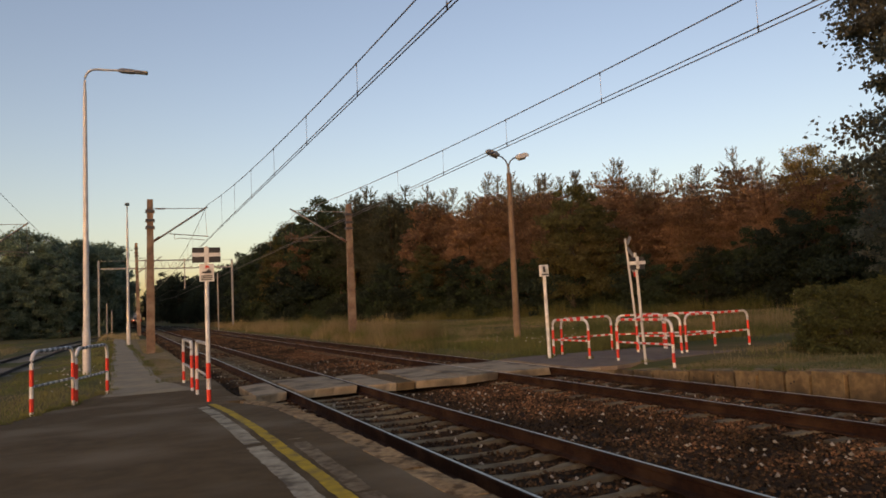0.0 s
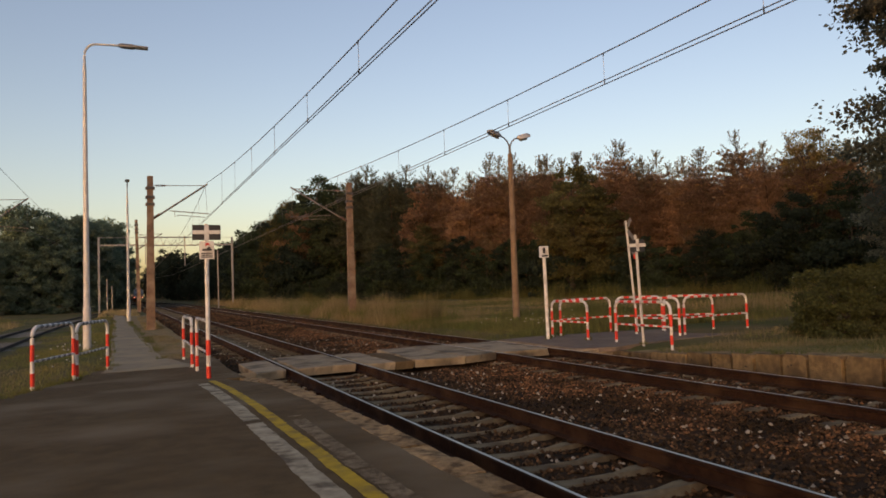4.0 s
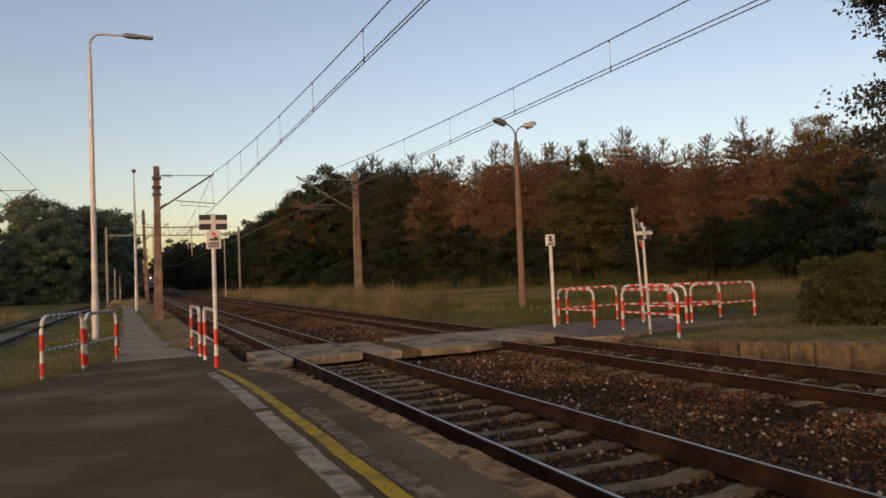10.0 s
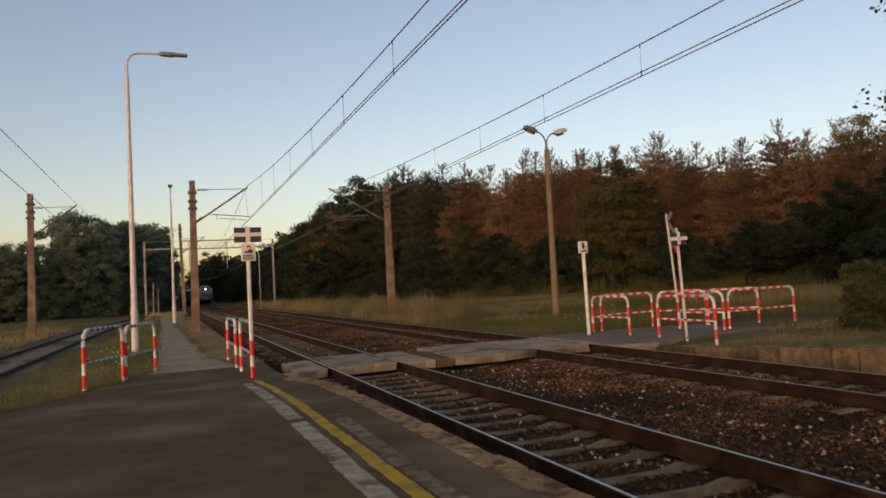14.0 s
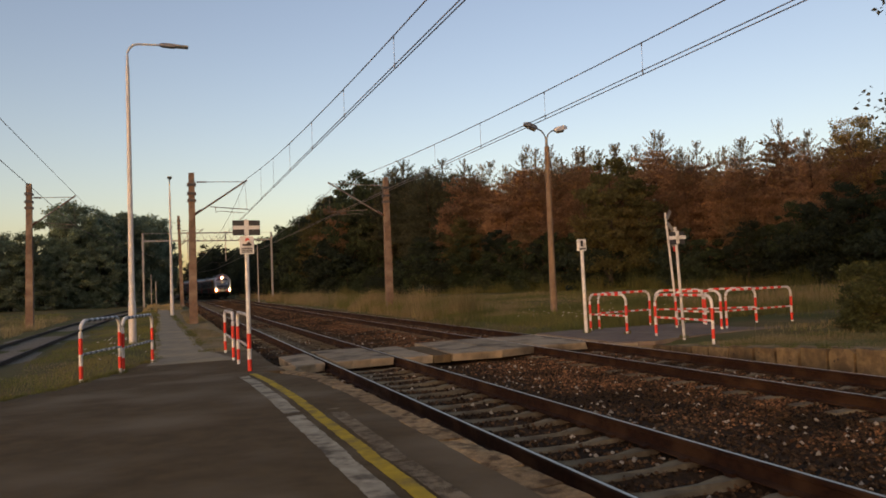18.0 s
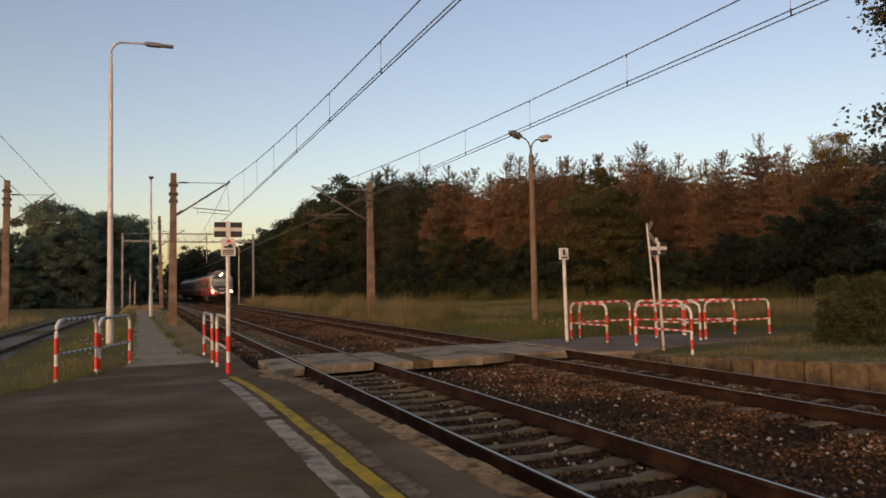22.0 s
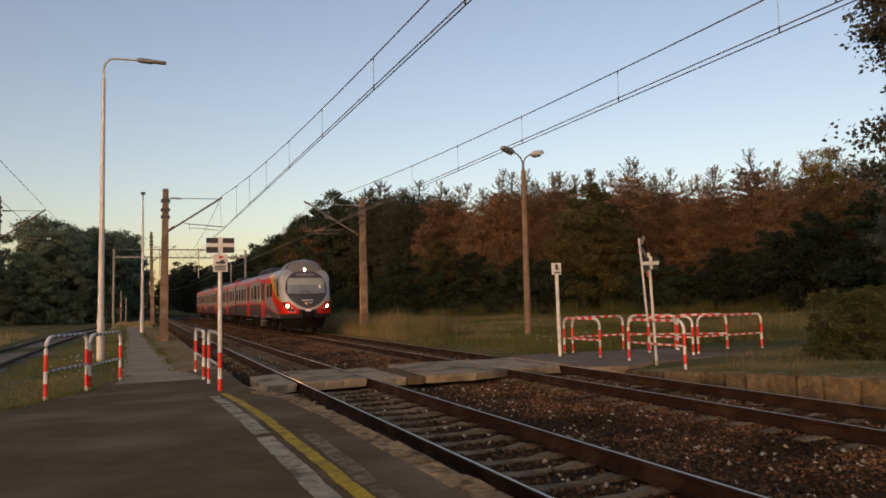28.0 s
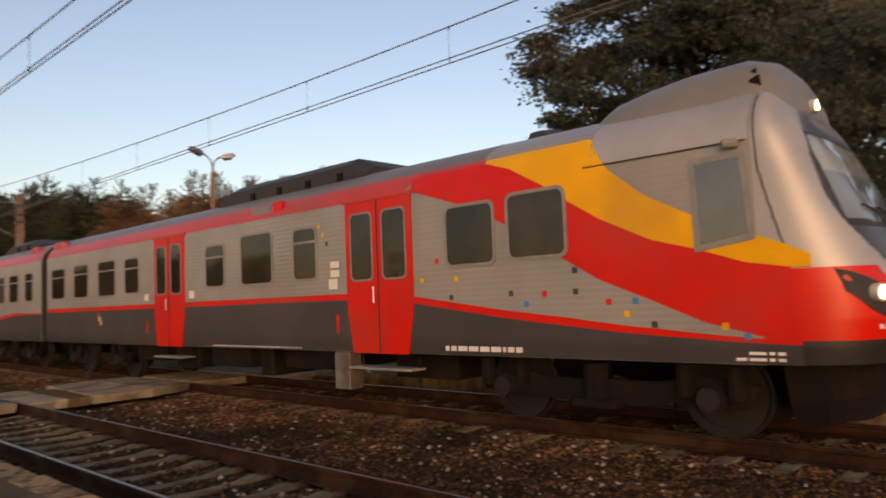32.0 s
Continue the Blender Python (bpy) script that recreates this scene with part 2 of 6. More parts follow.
FLOWER = surf("pale_weed_flower", (0.55, 0.52, 0.44), (0.42, 0.40, 0.34), 9.0, 0.8, 0, 0.0)


# ---- mesh helpers ----
class Geo:
    """Collects vertices and faces for one mesh."""

    def __init__(self):
        self.v, self.f = [], []

    def add(self, vs, fs):
        o = len(self.v)
        self.v += [tuple(p) for p in vs]
        self.f += [tuple(o + i for i in q) for q in fs]
        return self

    def box(self, x0, x1, y0, y1, z0, z1, ch=0.0):
        """A box; ch chamfers its long upright edges and top rim."""
        if ch <= 0:
            vs = [(x, y, z) for z in (z0, z1) for y in (y0, y1) for x in (x0, x1)]
            fs = [(0, 2, 3, 1), (4, 5, 7, 6), (0, 1, 5, 4), (2, 6, 7, 3), (0, 4, 6, 2), (1, 3, 7, 5)]
            return self.add(vs, fs)
        ring = lambda a, z: [(x0 + a + ch, y0 + a, z), (x1 - a - ch, y0 + a, z), (x1 - a, y0 + a + ch, z), (x1 - a, y1 - a - ch, z),
                             (x1 - a - ch, y1 - a, z), (x0 + a + ch, y1 - a, z), (x0 + a, y1 - a - ch, z), (x0 + a, y0 + a + ch, z)]
        return self.loft([ring(0, z0), ring(0, z1 - ch), ring(ch * 0.8, z1)], True)

    def loft(self, rings, caps=True):
        n = len(rings[0])
        vs = [p for r in rings for p in r]
        fs = []
        for k in range(len(rings) - 1):
            for i in range(n):
                j = (i + 1) % n
                fs.append((k * n + i, k * n + j, (k + 1) * n + j, (k + 1) * n + i))
        if caps:
            fs.append(tuple(range(n - 1, -1, -1)))
            fs.append(tuple((len(rings) - 1) * n + i for i in range(n)))
        return self.add(vs, fs)

    def tube(self, pts, r, seg=8, r1=None, caps=True):
        """A round tube along points, from radius r to r1."""
        pts = [Vector(p) for p in pts]
        r1 = r if r1 is None else r1
        rings = []
        up = Vector((0, 0, 1))
        for i, p in enumerate(pts):
            d = (pts[min(i + 1, len(pts) - 1)] - pts[max(i - 1, 0)]).normalized()
            a = d.cross(up)
            if a.length < 0.05:
                a = d.cross(Vector((1, 0, 0)))
            a.normalize()
            b = a.cross(d)
            rr = r + (r1 - r) * i / (len(pts) - 1)
            rings.append([p + (a * math.cos(t) + b * math.sin(t)) * rr for t in [2 * math.pi * k / seg for k in range(seg)]])
        return self.loft(rings, caps)

    def prism(self, poly, d, axis=0, at=0.0):
        """A flat outline in the plane across an axis, given thickness d from at."""
        n = len(poly)
        put = {0: lambda a, b, c: (c, a, b), 1: lambda a, b, c: (a, c, b), 2: lambda a, b, c: (a, b, c)}[axis]
        vs = [put(a, b, at) for a, b in poly] + [put(a, b, at + d) for a, b in poly]
        fs = [tuple(range(n - 1, -1, -1)), tuple(range(n, 2 * n))]
        fs += [(i, (i + 1) % n, n + (i + 1) % n, n + i) for i in range(n)]
        return self.add(vs, fs)

    def mesh(self, name, mat, smooth=False):
        me = bpy.data.meshes.new(name)
        me.from_pydata(self.v, [], self.f)
        bm = bmesh.new()
        bm.from_mesh(me)
        if len(self.f) < 20000:
            bmesh.ops.recalc_face_normals(bm, faces=bm.faces)
        bm.to_mesh(me)
        bm.free()
        me.materials.append(mat)
        if smooth:
            me.polygons.foreach_set("use_smooth", [True] * len(me.polygons))
            me.set_sharp_from_angle(angle=radians(40))
        return me


def part(name, g, mat, parent=None, label="", smooth=False, at=None):
    """Links a Geo (or a ready mesh) as one mesh object, under a parent if given."""
    me = g.mesh(name, mat, smooth) if isinstance(g, Geo) else g
    ob = new(name, me)
    if parent is not None:
        ob.parent = parent
    if at is not None:
        ob.matrix_basis = at
    if label:
        ob["label"] = label
    return ob


def thing(name, m, label, category, group="", kind=""):
    ob = new(name)
    ob.empty_display_size = 0.2
    ob.matrix_basis = m
    return tagged(ob, label, category, group, kind)


def fast_mesh(name, verts, faces_n, mat):
    """A mesh from arrays: verts (N,3) and faces of faces_n corners each laid out one after another in order."""
    idx = np.asarray(faces_n)
    me = bpy.data.meshes.new(name)
    k = idx.shape[1]
    me.vertices.add(len(verts))
    me.vertices.foreach_set("co", np.asarray(verts, dtype=np.float32).ravel())
    me.loops.add(idx.size)
    me.loops.foreach_set("vertex_index", idx.astype(np.int32).ravel())
    me.polygons.add(len(idx))
    me.polygons.foreach_set("loop_start", np.arange(0, idx.size, k, dtype=np.int32))
    me.update(calc_edges=True)
    me.materials.append(mat)
    return me


# ---- the plan: rail heads at z = 0, y runs along the line ----
TRACK = {"near": 3.90, "far": 8.81}
GAUGE = 1.507


def bend(y):
    """Sideways shift of the line where it swings away in the distance."""
    t = min(max((y - 138.0) / 68.0, 0.0), 1.0)
    return -5.0 * t * t * (3 - 2 * t)


def platform_z(y):
    """Height of the platform top, which ramps down to the crossing."""
    pts = [(-80, 0.36), (4, 0.345), (6, 0.325), (8.6, 0.295), (11, 0.22), (13, 0.11), (15, 0.02), (16.5, -0.01), (200, -0.02)]
    for (a, za), (b, zb) in zip(pts, pts[1:]):
        if a <= y <= b:
            return za + (zb - za) * (y - a) / (b - a)
    return pts[-1][1]


def ground_z(x, y):
    """Height of the open ground."""
    def step(a, b, v):
        t = min(max((v - a) / (b - a), 0.0), 1.0)
        return t * t * (3 - 2 * t)
    b = bend(y)
    left = -0.07 - 0.16 * step(-1.2, -3.0, x) + 0.15 * step(-7.0, -12.0, x)
    right = -0.02 + 0.10 * step(12, 20, x) + 0.35 * step(30, 60, x)
    inside = -0.55
    w1, w2 = step(1.7 + b, 2.4 + b, x), step(10.3 + b, 11.2 + b, x)
    z = left * (1 - w1) + inside * (w1 - w2) + right * w2
    if y < 13.6 and x > 8:
        z = min(z, -0.30 + 0.2 * step(12.8, 13.6, y))
    return z + 0.03 * noise.noise((x * 0.3, y * 0.3, 0)) * (0 if -1.9 < x < 2 else 1)


def axis_steps(stops):
    out = []
    for a, b, d in stops:
        n = max(1, round((b - a) / d))
        out += [a + (b - a) * i / n for i in range(n)]
    return out + [stops[-1][1]]


gx = axis_steps([(-1600, -200, 200), (-200, -40, 16), (-40, -10, 3), (-10, 20, 0.5), (20, 60, 3), (60, 240, 18), (240, 1600, 170)])
gy = axis_steps([(-900, -100, 160), (-100, -10, 10), (-10, 40, 0.8), (40, 140, 3), (140, 320, 9), (320, 2400, 260)])
gv = np.array([(x, y, ground_z(x, y)) for y in gy for x in gx])
nx = len(gx)
gi = np.array([(j * nx + i, j * nx + i + 1, (j + 1) * nx + i + 1, (j + 1) * nx + i) for j in range(len(gy) - 1) for i in range(nx - 1)])
ground = tagged(new("ground", fast_mesh("ground", gv, gi, SOIL)), "rough grassy ground of dry and green patches", "ground", kind="structure")
ground.data.polygons.foreach_set("use_smooth", [True] * len(ground.data.polygons))


# ---- tracks ----
def rail_profile():
    return [(-0.075, -0.172), (0.075, -0.172), (0.075, -0.160), (0.012, -0.140), (0.009, -0.05), (0.034, -0.038), (0.036, -0.006),
            (0.028, 0.0), (-0.028, 0.0), (-0.036, -0.006), (-0.034, -0.038), (-0.009, -0.05), (-0.012, -0.140), (-0.075, -0.160)]


RAIL_Y = [-70, 0, 40, 100] + [138 + 4 * i for i in range(18)] + [230, 300, 334]


def rail(parent, xc, path=None, mat=RUST, top=True):
    g = Geo()
    rows = path or [(xc + bend(y), y, 0.0) for y in RAIL_Y]
    g.loft([[(x + px, y, z + pz) for px, pz in rail_profile()] for x, y, z in rows])
    r = part("rail", g, mat, parent)
    if top:
        h = Geo()
        h.loft([[(x + px, y, z + pz) for px, pz in ((-0.020, 0.0005), (0.014, 0.0005), (0.012, 0.0025), (-0.018, 0.0025))] for x, y, z in rows])
        part("running_surface", h, RAILTOP, r, "polished steel rail head")
    return r


def sleeper_geo(xc=0.0, y=0.0, z=0.0):
    g = Geo()
    prof = [(-1.25, 0.0), (-0.55, 0.0), (-0.35, -0.035), (0.35, -0.035), (0.55, 0.0), (1.25, 0.0)]
    low = [(x + xc, y - 0.14, z - 0.2) for x, _ in prof] + [(x + xc, y + 0.14, z - 0.2) for x, _ in reversed(prof)]
    top = [(x + xc, y - 0.078, z + h) for x, h in prof] + [(x + xc, y + 0.078, z + h) for x, h in reversed(prof)]
    return g.loft([low, top])


tracks = {}
sleeper_mesh = sleeper_geo().mesh("sleeper", SLEEPER)
clip_geo = Geo()
for sx in (-1, 1):
    for dx in (-0.11, 0.11):
        clip_geo.box(sx * GAUGE / 2 + dx - 0.035, sx * GAUGE / 2 + dx + 0.035, -0.05, 0.05, 0.0, 0.035, 0.008)
for key, xc in TRACK.items():
    tr = thing("track_%d" % (1 if key == "near" else 2), pose(0, 0, 0), "railway track with rusty rails on concrete sleepers", "track", kind="structure")
    tracks[key] = tr
    rail(tr, xc - GAUGE / 2)
    rail(tr, xc + GAUGE / 2)
    far = Geo()
    for i in range(-60, 330):
        y = i * 0.6 + (0.2 if key == "near" else 0.0)
        if 14.6 < y < 17.8:
            continue
        if -14 < y < 60:
            m = pose(xc + bend(y) + random.uniform(-0.02, 0.02), y + random.uniform(-0.02, 0.02), -0.172 + random.uniform(-0.006, 0.0), 0, 0, random.uniform(-0.7, 0.7))
            part("sleeper", sleeper_mesh, None, tr, at=m)
        else:
            far.box(xc + bend(y) - 1.25, xc + bend(y) + 1.25, y - 0.12, y + 0.12, -0.35, -0.175)
    far_ob = tagged(part("sleeper_row", far, SLEEPER, tr), kind="stuff")

# rail clips along the near stretch
clips = Geo()
for key, xc in TRACK.items():
    for i in range(-10, 60):
        y = i * 0.6 + (0.2 if key == "near" else 0.0)
        if not 14.6 < y < 17.8:
            clips.add([(v[0] + xc, v[1] + y, v[2] - 0.172) for v in clip_geo.v], clip_geo.f)
tagged(part("rail_clips", clips, RUST, tracks["near"], "rusty rail fastenings"), kind="stuff")


def ballast_z(x, y):
    """Height of the ballast between and beside the sleepers."""
    x = x - bend(y)
    d = min(abs(x - 3.9), abs(x - 8.81))
    crown = -0.20 if d < 1.3 else -0.20 - 0.05 * min(1.0, (d - 1.3) / 0.6)
    if abs(x - 3.9) < 0.72:
        crown -= 0.028
    if x < 2.4:
        crown -= (2.4 - x) * 0.45
    if x > 10.2:
        crown -= (x - 10.2) * 0.35
    return crown + 0.035 * noise.noise((x * 1.3, y * 1.3, 3.0)) + 0.02 * noise.noise((x * 4, y * 4, 5.0))


bx = axis_steps([(1.55, 11.2, 0.16)])
by = axis_steps([(-60, -6, 3), (-6, 32, 0.3), (32, 110, 1.5), (110, 334, 8)])
bv = np.array([(x + bend(y), y, ballast_z(x + bend(y), y)) for y in by for x in bx])
nb = len(bx)
bi = np.array([(j * nb + i, j * nb + i + 1, (j + 1) * nb + i + 1, (j + 1) * nb + i) for j in range(len(by) - 1) for i in range(nb - 1)])
tagged(new("ballast", fast_mesh("ballast", bv, bi, BALLAST)), "brown stone ballast bed beneath the tracks", "ballast", kind="structure")


def stones(name, count, mat, y0, y1, size, seed, label, band=None):
    """Loose broken stones, each a small uneven lump."""
    rng = np.random.default_rng(seed)
    x = rng.uniform(1.75, 10.7, count)
    y = y0 + (y1 - y0) * rng.uniform(0, 1, count) ** 1.5
    keep = ~((y > 14.75) & (y < 17.6) & (x > 2.4))
    for c in (3.90, 8.81):
        for s in (-0.7535, 0.7535):
            keep &= np.abs(x - c - s) > 0.06
    for c, o in ((3.90, 0.2), (8.81, 0.0)):
        on = (np.abs(x - c) < 1.24) & (np.abs((y - o + 0.3) % 0.6 - 0.3) < 0.07)
        keep &= ~(on & (rng.uniform(0, 1, count) < 0.93))
    if band:
        w = np.clip((x - band[0]) / band[1], 0, 1) * np.clip((band[2] - x) / band[3], 0, 1)
        keep &= rng.uniform(0, 1, count) < 0.05 + 0.95 * w
    x, y = x[keep], y[keep]
    n = len(x)
    z = np.array([ballast_z(a, b) for a, b in zip(x, y)])
    octa = np.array([(1, 0, 0), (0, 1, 0), (-1, 0, 0), (0, -1, 0), (0, 0, 0.8), (0, 0, -0.8)])
    r = size * rng.uniform(0.55, 1.25, (n, 1, 1)) * rng.uniform(0.6, 1.3, (n, 6, 1))
    a = rng.uniform(0, 6.28, n)
    ca, sa = np.cos(a)[:, None], np.sin(a)[:, None]
    o = octa[None] * r
    ox, oy = o[..., 0] * ca - o[..., 1] * sa, o[..., 0] * sa + o[..., 1] * ca
    tilt = rng.uniform(-0.6, 0.6, (n, 1))
    v = np.stack([x[:, None] + ox, y[:, None] + oy, z[:, None] + o[..., 2] + ox * tilt + size * 0.25], -1).reshape(-1, 3)
    f = np.array([(0, 1, 4), (1, 2, 4), (2, 3, 4), (3, 0, 4), (1, 0, 5), (2, 1, 5), (3, 2, 5), (0, 3, 5)])
    fi = (f[None] + 6 * np.arange(n)[:, None, None]).reshape(-1, 3)
    tagged(new(name, fast_mesh(name, v, fi, mat)), label, "ballast stones", kind="stuff")


stones("ballast_stones", 62000, STONES, -3, 34, 0.030, 5, "soot-dark brown broken ballast stones")
stones("rusty_ballast_stones", 100000, GOLDSTONE, -3, 34, 0.025, 15, "rusty golden brown ballast stones between the tracks", (5.7, 1.2, 9.6, 0.8))
stones("far_ballast_stones", 16000, STONES, 33, 110, 0.06, 7, "brown ballast stones farther along the line")
stones("far_rusty_stones", 12000, GOLDSTONE, 33, 110, 0.05, 17, "rusty ballast stones farther along the line")
stones("pale_ballast_stones", 2000, STONEPALE, -3, 30, 0.036, 6, "scattered pale grey ballast stones")

# ---- platforms, path, crossing ----
def strip(name, mat, x0, x1, ys, zf, parent=None, lift=0.0, thick=0.3, wob=0.0):
    """A band along y between x0(y) and x1(y) that follows zf(y), with thickness."""
    g = Geo()
    top, n = [], 5
    rings = []
    for y in ys:
        a = x0(y) + wob * noise.noise((y * 2.1, 1.0, x0(y)))
        b = x1(y) + wob * noise.noise((y * 2.1, 9.0, x1(y)))
        z = zf(y) + lift
        rings.append([(a, y, z - thick)] + [(a + (b - a) * i / n, y, z) for i in range(n + 1)] + [(b, y, z - thick)])
    g.loft(rings)
    return part(name, g, mat, parent)


PLAT_Y = axis_steps([(-60, 0, 6), (0, 13.4, 0.4)])


def plat_left(y):
    """The asphalt's grassy border."""
    if y < 7:
        return -3.4
    if y < 13.2:
        return -3.4 + 1.7 * (y - 7) / 6.2 + 0.08 * noise.noise((y, 0, 0))
    return -1.7 + 0.25 * max(0.0, y - 13.2)


platform = strip("platform_1", ASPHALT, plat_left, lambda y: 2.03 - (0.0 if y < 10.5 else 0.05 * (y - 10.5) ** 2), PLAT_Y, platform_z, wob=0.02)
tagged(platform, "low asphalt station platform sloping down to the crossing", "platform", kind="structure")
apron = strip("platform_apron", ASPHALT, plat_left, lambda y: 2.0 + 0.02 * (y - 13.4), axis_steps([(13.4, 19.6, 0.4)]), platform_z, wob=0.05)
tagged(apron, "dark asphalt apron between platform end and foot crossing", "pavement", kind="structure")
path = strip("footpath", PATHMAT, lambda y: -0.32 - 0.010 * (y - 19) - 0.06 * max(0.0, 19.5 - y), lambda y: 0.92 - 0.021 * (y - 19) + 0.17 * max(0.0, 20.5 - y),
             axis_steps([(17.2, 22, 0.4), (22, 72, 1.2)]), lambda y: -0.006, wob=0.08)
tagged(path, "grey asphalt footpath beside the line", "footpath", kind="structure")


verge = strip("dry_verge", TANSOIL, lambda y: 0.90 - 0.021 * (y - 19) + 0.17 * max(0.0, 20.5 - y), lambda y: 1.98 + bend(y), axis_steps([(18.6, 66, 0.8)]), lambda y: -0.028, thick=0.12, wob=0.10)
tagged(verge, "dry sandy verge between footpath and track", "verge", kind="structure")


def line_strip(name, mat, xf, w, y0, y1, label, gap):
    """A painted line laid on the platform, with ragged and missing edges."""
    g = Geo()
    ys = axis_steps([(y0, y1, 0.05)])
    for a, b in zip(ys, ys[1:]):
        e0 = 0.016 * noise.noise((a * 31, 2, w)) + 0.01 * noise.noise((a * 4, 2, w))
        e1 = 0.016 * noise.noise((b * 31, 2, w)) + 0.01 * noise.noise((b * 4, 2, w))
        if noise.noise((a * 3.3, 7, w)) > gap:
            continue
        za, zb = platform_z(a) + 0.004, platform_z(b) + 0.004
        g.add([(xf(a) - w / 2 + e0, a, za), (xf(a) + w / 2 + e0, a, za), (xf(b) + w / 2 + e1, b, zb), (xf(b) - w / 2 + e1, b, zb)], [(0, 1, 2, 3)])
    tagged(part(name, g, mat), label, "platform line", kind="structure")


line_strip("yellow_line", YELLOW, lambda y: 1.415 - 0.006 * max(0, y - 9), 0.12, -10, 13.1, "worn yellow safety line painted on the platform", 0.75)
line_strip("white_line", WHITELINE, lambda y: 1.195 - 0.004 * max(0, y - 9), 0.17, -10, 12.6, "worn whitish line of old paving on the platform", 0.42)
line_strip("repair_seam", SEAMMAT, lambda y: 1.60 + 0.03 * math.sin(y), 0.15, 2.0, 7.6, "rough patched seam in the platform asphalt", 0.3)

# edge stones of the near platform, laid end to end
edge_rng = random.Random(4)
y = -8.0
while y < 12.6:
    ln = edge_rng.uniform(0.42, 0.6)
    z = platform_z(y + ln / 2)
    dx = -0.0 if y < 10.6 else -0.045 * (y - 10.6) ** 2
    g = Geo()
    c = 0.02
    top = []
    for ring_z, ins in ((-0.5, 0.0), (-0.03, 0.0), (0.0, 0.025)):
        ring = []
        for px, py in ((2.02, 0.01), (2.15, 0.01), (2.28, 0.01), (2.28, ln * 0.5), (2.28, ln - 0.01), (2.15, ln - 0.01), (2.02, ln - 0.01), (2.02, ln * 0.5)):
            jx, jy = edge_rng.uniform(-0.014, 0.010), edge_rng.uniform(-0.006, 0.006)
            cx = 2.15 + (px - 2.15) * (1 - ins * 1.2) + (jx if px > 2.16 else 0)
            ring.append((cx + dx, y + py + jy * (0.5 if ins else 1), z + ring_z + (edge_rng.uniform(-0.014, 0.008) if ins else 0)))
        top.append(ring)
    g.loft(top)
    part("edge_stone", g, EDGE, platform)
    y += ln + 0.006

# far platform: retaining wall of upright concrete slabs with a grassy top
far_plat_z = lambda y: 0.27 if y < 8 else max(-0.06, 0.27 - 0.06 * (y - 8))
farplat = strip("platform_2", DRYSOIL, lambda y: 10.74, lambda y: 15.5, axis_steps([(-60, 0, 5), (0, 14.0, 0.6)]), far_plat_z, lift=-0.02, thick=0.45)
tagged(farplat, "disused far platform overgrown with grass", "platform", kind="structure")
edge_soil = strip("platform_edge_soil", TANSOIL, lambda y: 10.76, lambda y: 11.30, axis_steps([(-30, 0, 3), (0, 13.6, 0.4)]), far_plat_z, lift=-0.008, thick=0.06, wob=0.05)
tagged(edge_soil, "strip of bare sandy soil along the platform edge", "platform", kind="structure")
wall_rng = random.Random(9)
y = -14.0
while y < 13.6:
    ln = wall_rng.choice((0.54, 0.60, 0.66))
    zt = far_plat_z(y + ln / 2) + wall_rng.uniform(-0.012, 0.006)
    g = Geo()
    o = wall_rng.uniform(-0.02, 0.02)
    c1, c2 = wall_rng.choice((0, 0, 0.03, 0.07)), wall_rng.choice((0, 0, 0.02, 0.06))
    g.loft([[(10.60 + o, y + 0.032, -0.45), (10.60 + o, y + ln - 0.032, -0.45), (10.74, y + ln - 0.032, -0.45), (10.74, y + 0.032, -0.45)],
            [(10.60 + o, y + 0.032, zt - 0.012 - c1), (10.60 + o, y + ln - 0.032, zt - 0.012 - c2), (10.74, y + ln - 0.014, zt - 0.03), (10.74, y + 0.014, zt - 0.03)],
            [(10.612 + o, y + 0.040 + c1, zt), (10.612 + o, y + ln - 0.040 - c2, zt), (10.74, y + ln - 0.014, zt), (10.74, y + 0.014, zt)]])
    for k in range(wall_rng.choice((0, 1, 1, 2))):
        wy, wz, r = y + wall_rng.uniform(0.1, ln - 0.1), zt - wall_rng.uniform(0.10, 0.34), wall_rng.uniform(0.014, 0.03)
        h = Geo()
        h.tube([(10.597 + o, wy, wz), (10.604 + o, wy, wz)], r, 7, r * 0.9)
        part("drain_hole", h, HOLE, farplat)
    part("wall_slab", g, WALLC, farplat)
    if wall_rng.random() < 0.12:
        h = Geo()
        h.box(10.575, 10.60, y - 0.05, y + 0.05, -0.45, zt - 0.05, 0.01)
        part("wall_post", h, WALLC, farplat)
    y += ln

far_path = Geo()
fp = [(9.75, 14.3), (10.6, 13.9), (11.3, 14.15), (13.0, 14.6), (17.5, 14.9), (24.0, 13.6), (38, 9), (38, 11.5), (24.0, 15.4), (17.5, 17.0), (14.5, 18.0), (11.0, 18.3), (9.75, 18.1)]
far_path.prism(fp, 0.10, 2, -0.075)
tagged(part("far_path", far_path, FARPATH), "grey asphalt path leading away from the crossing", "footpath", kind="structure")


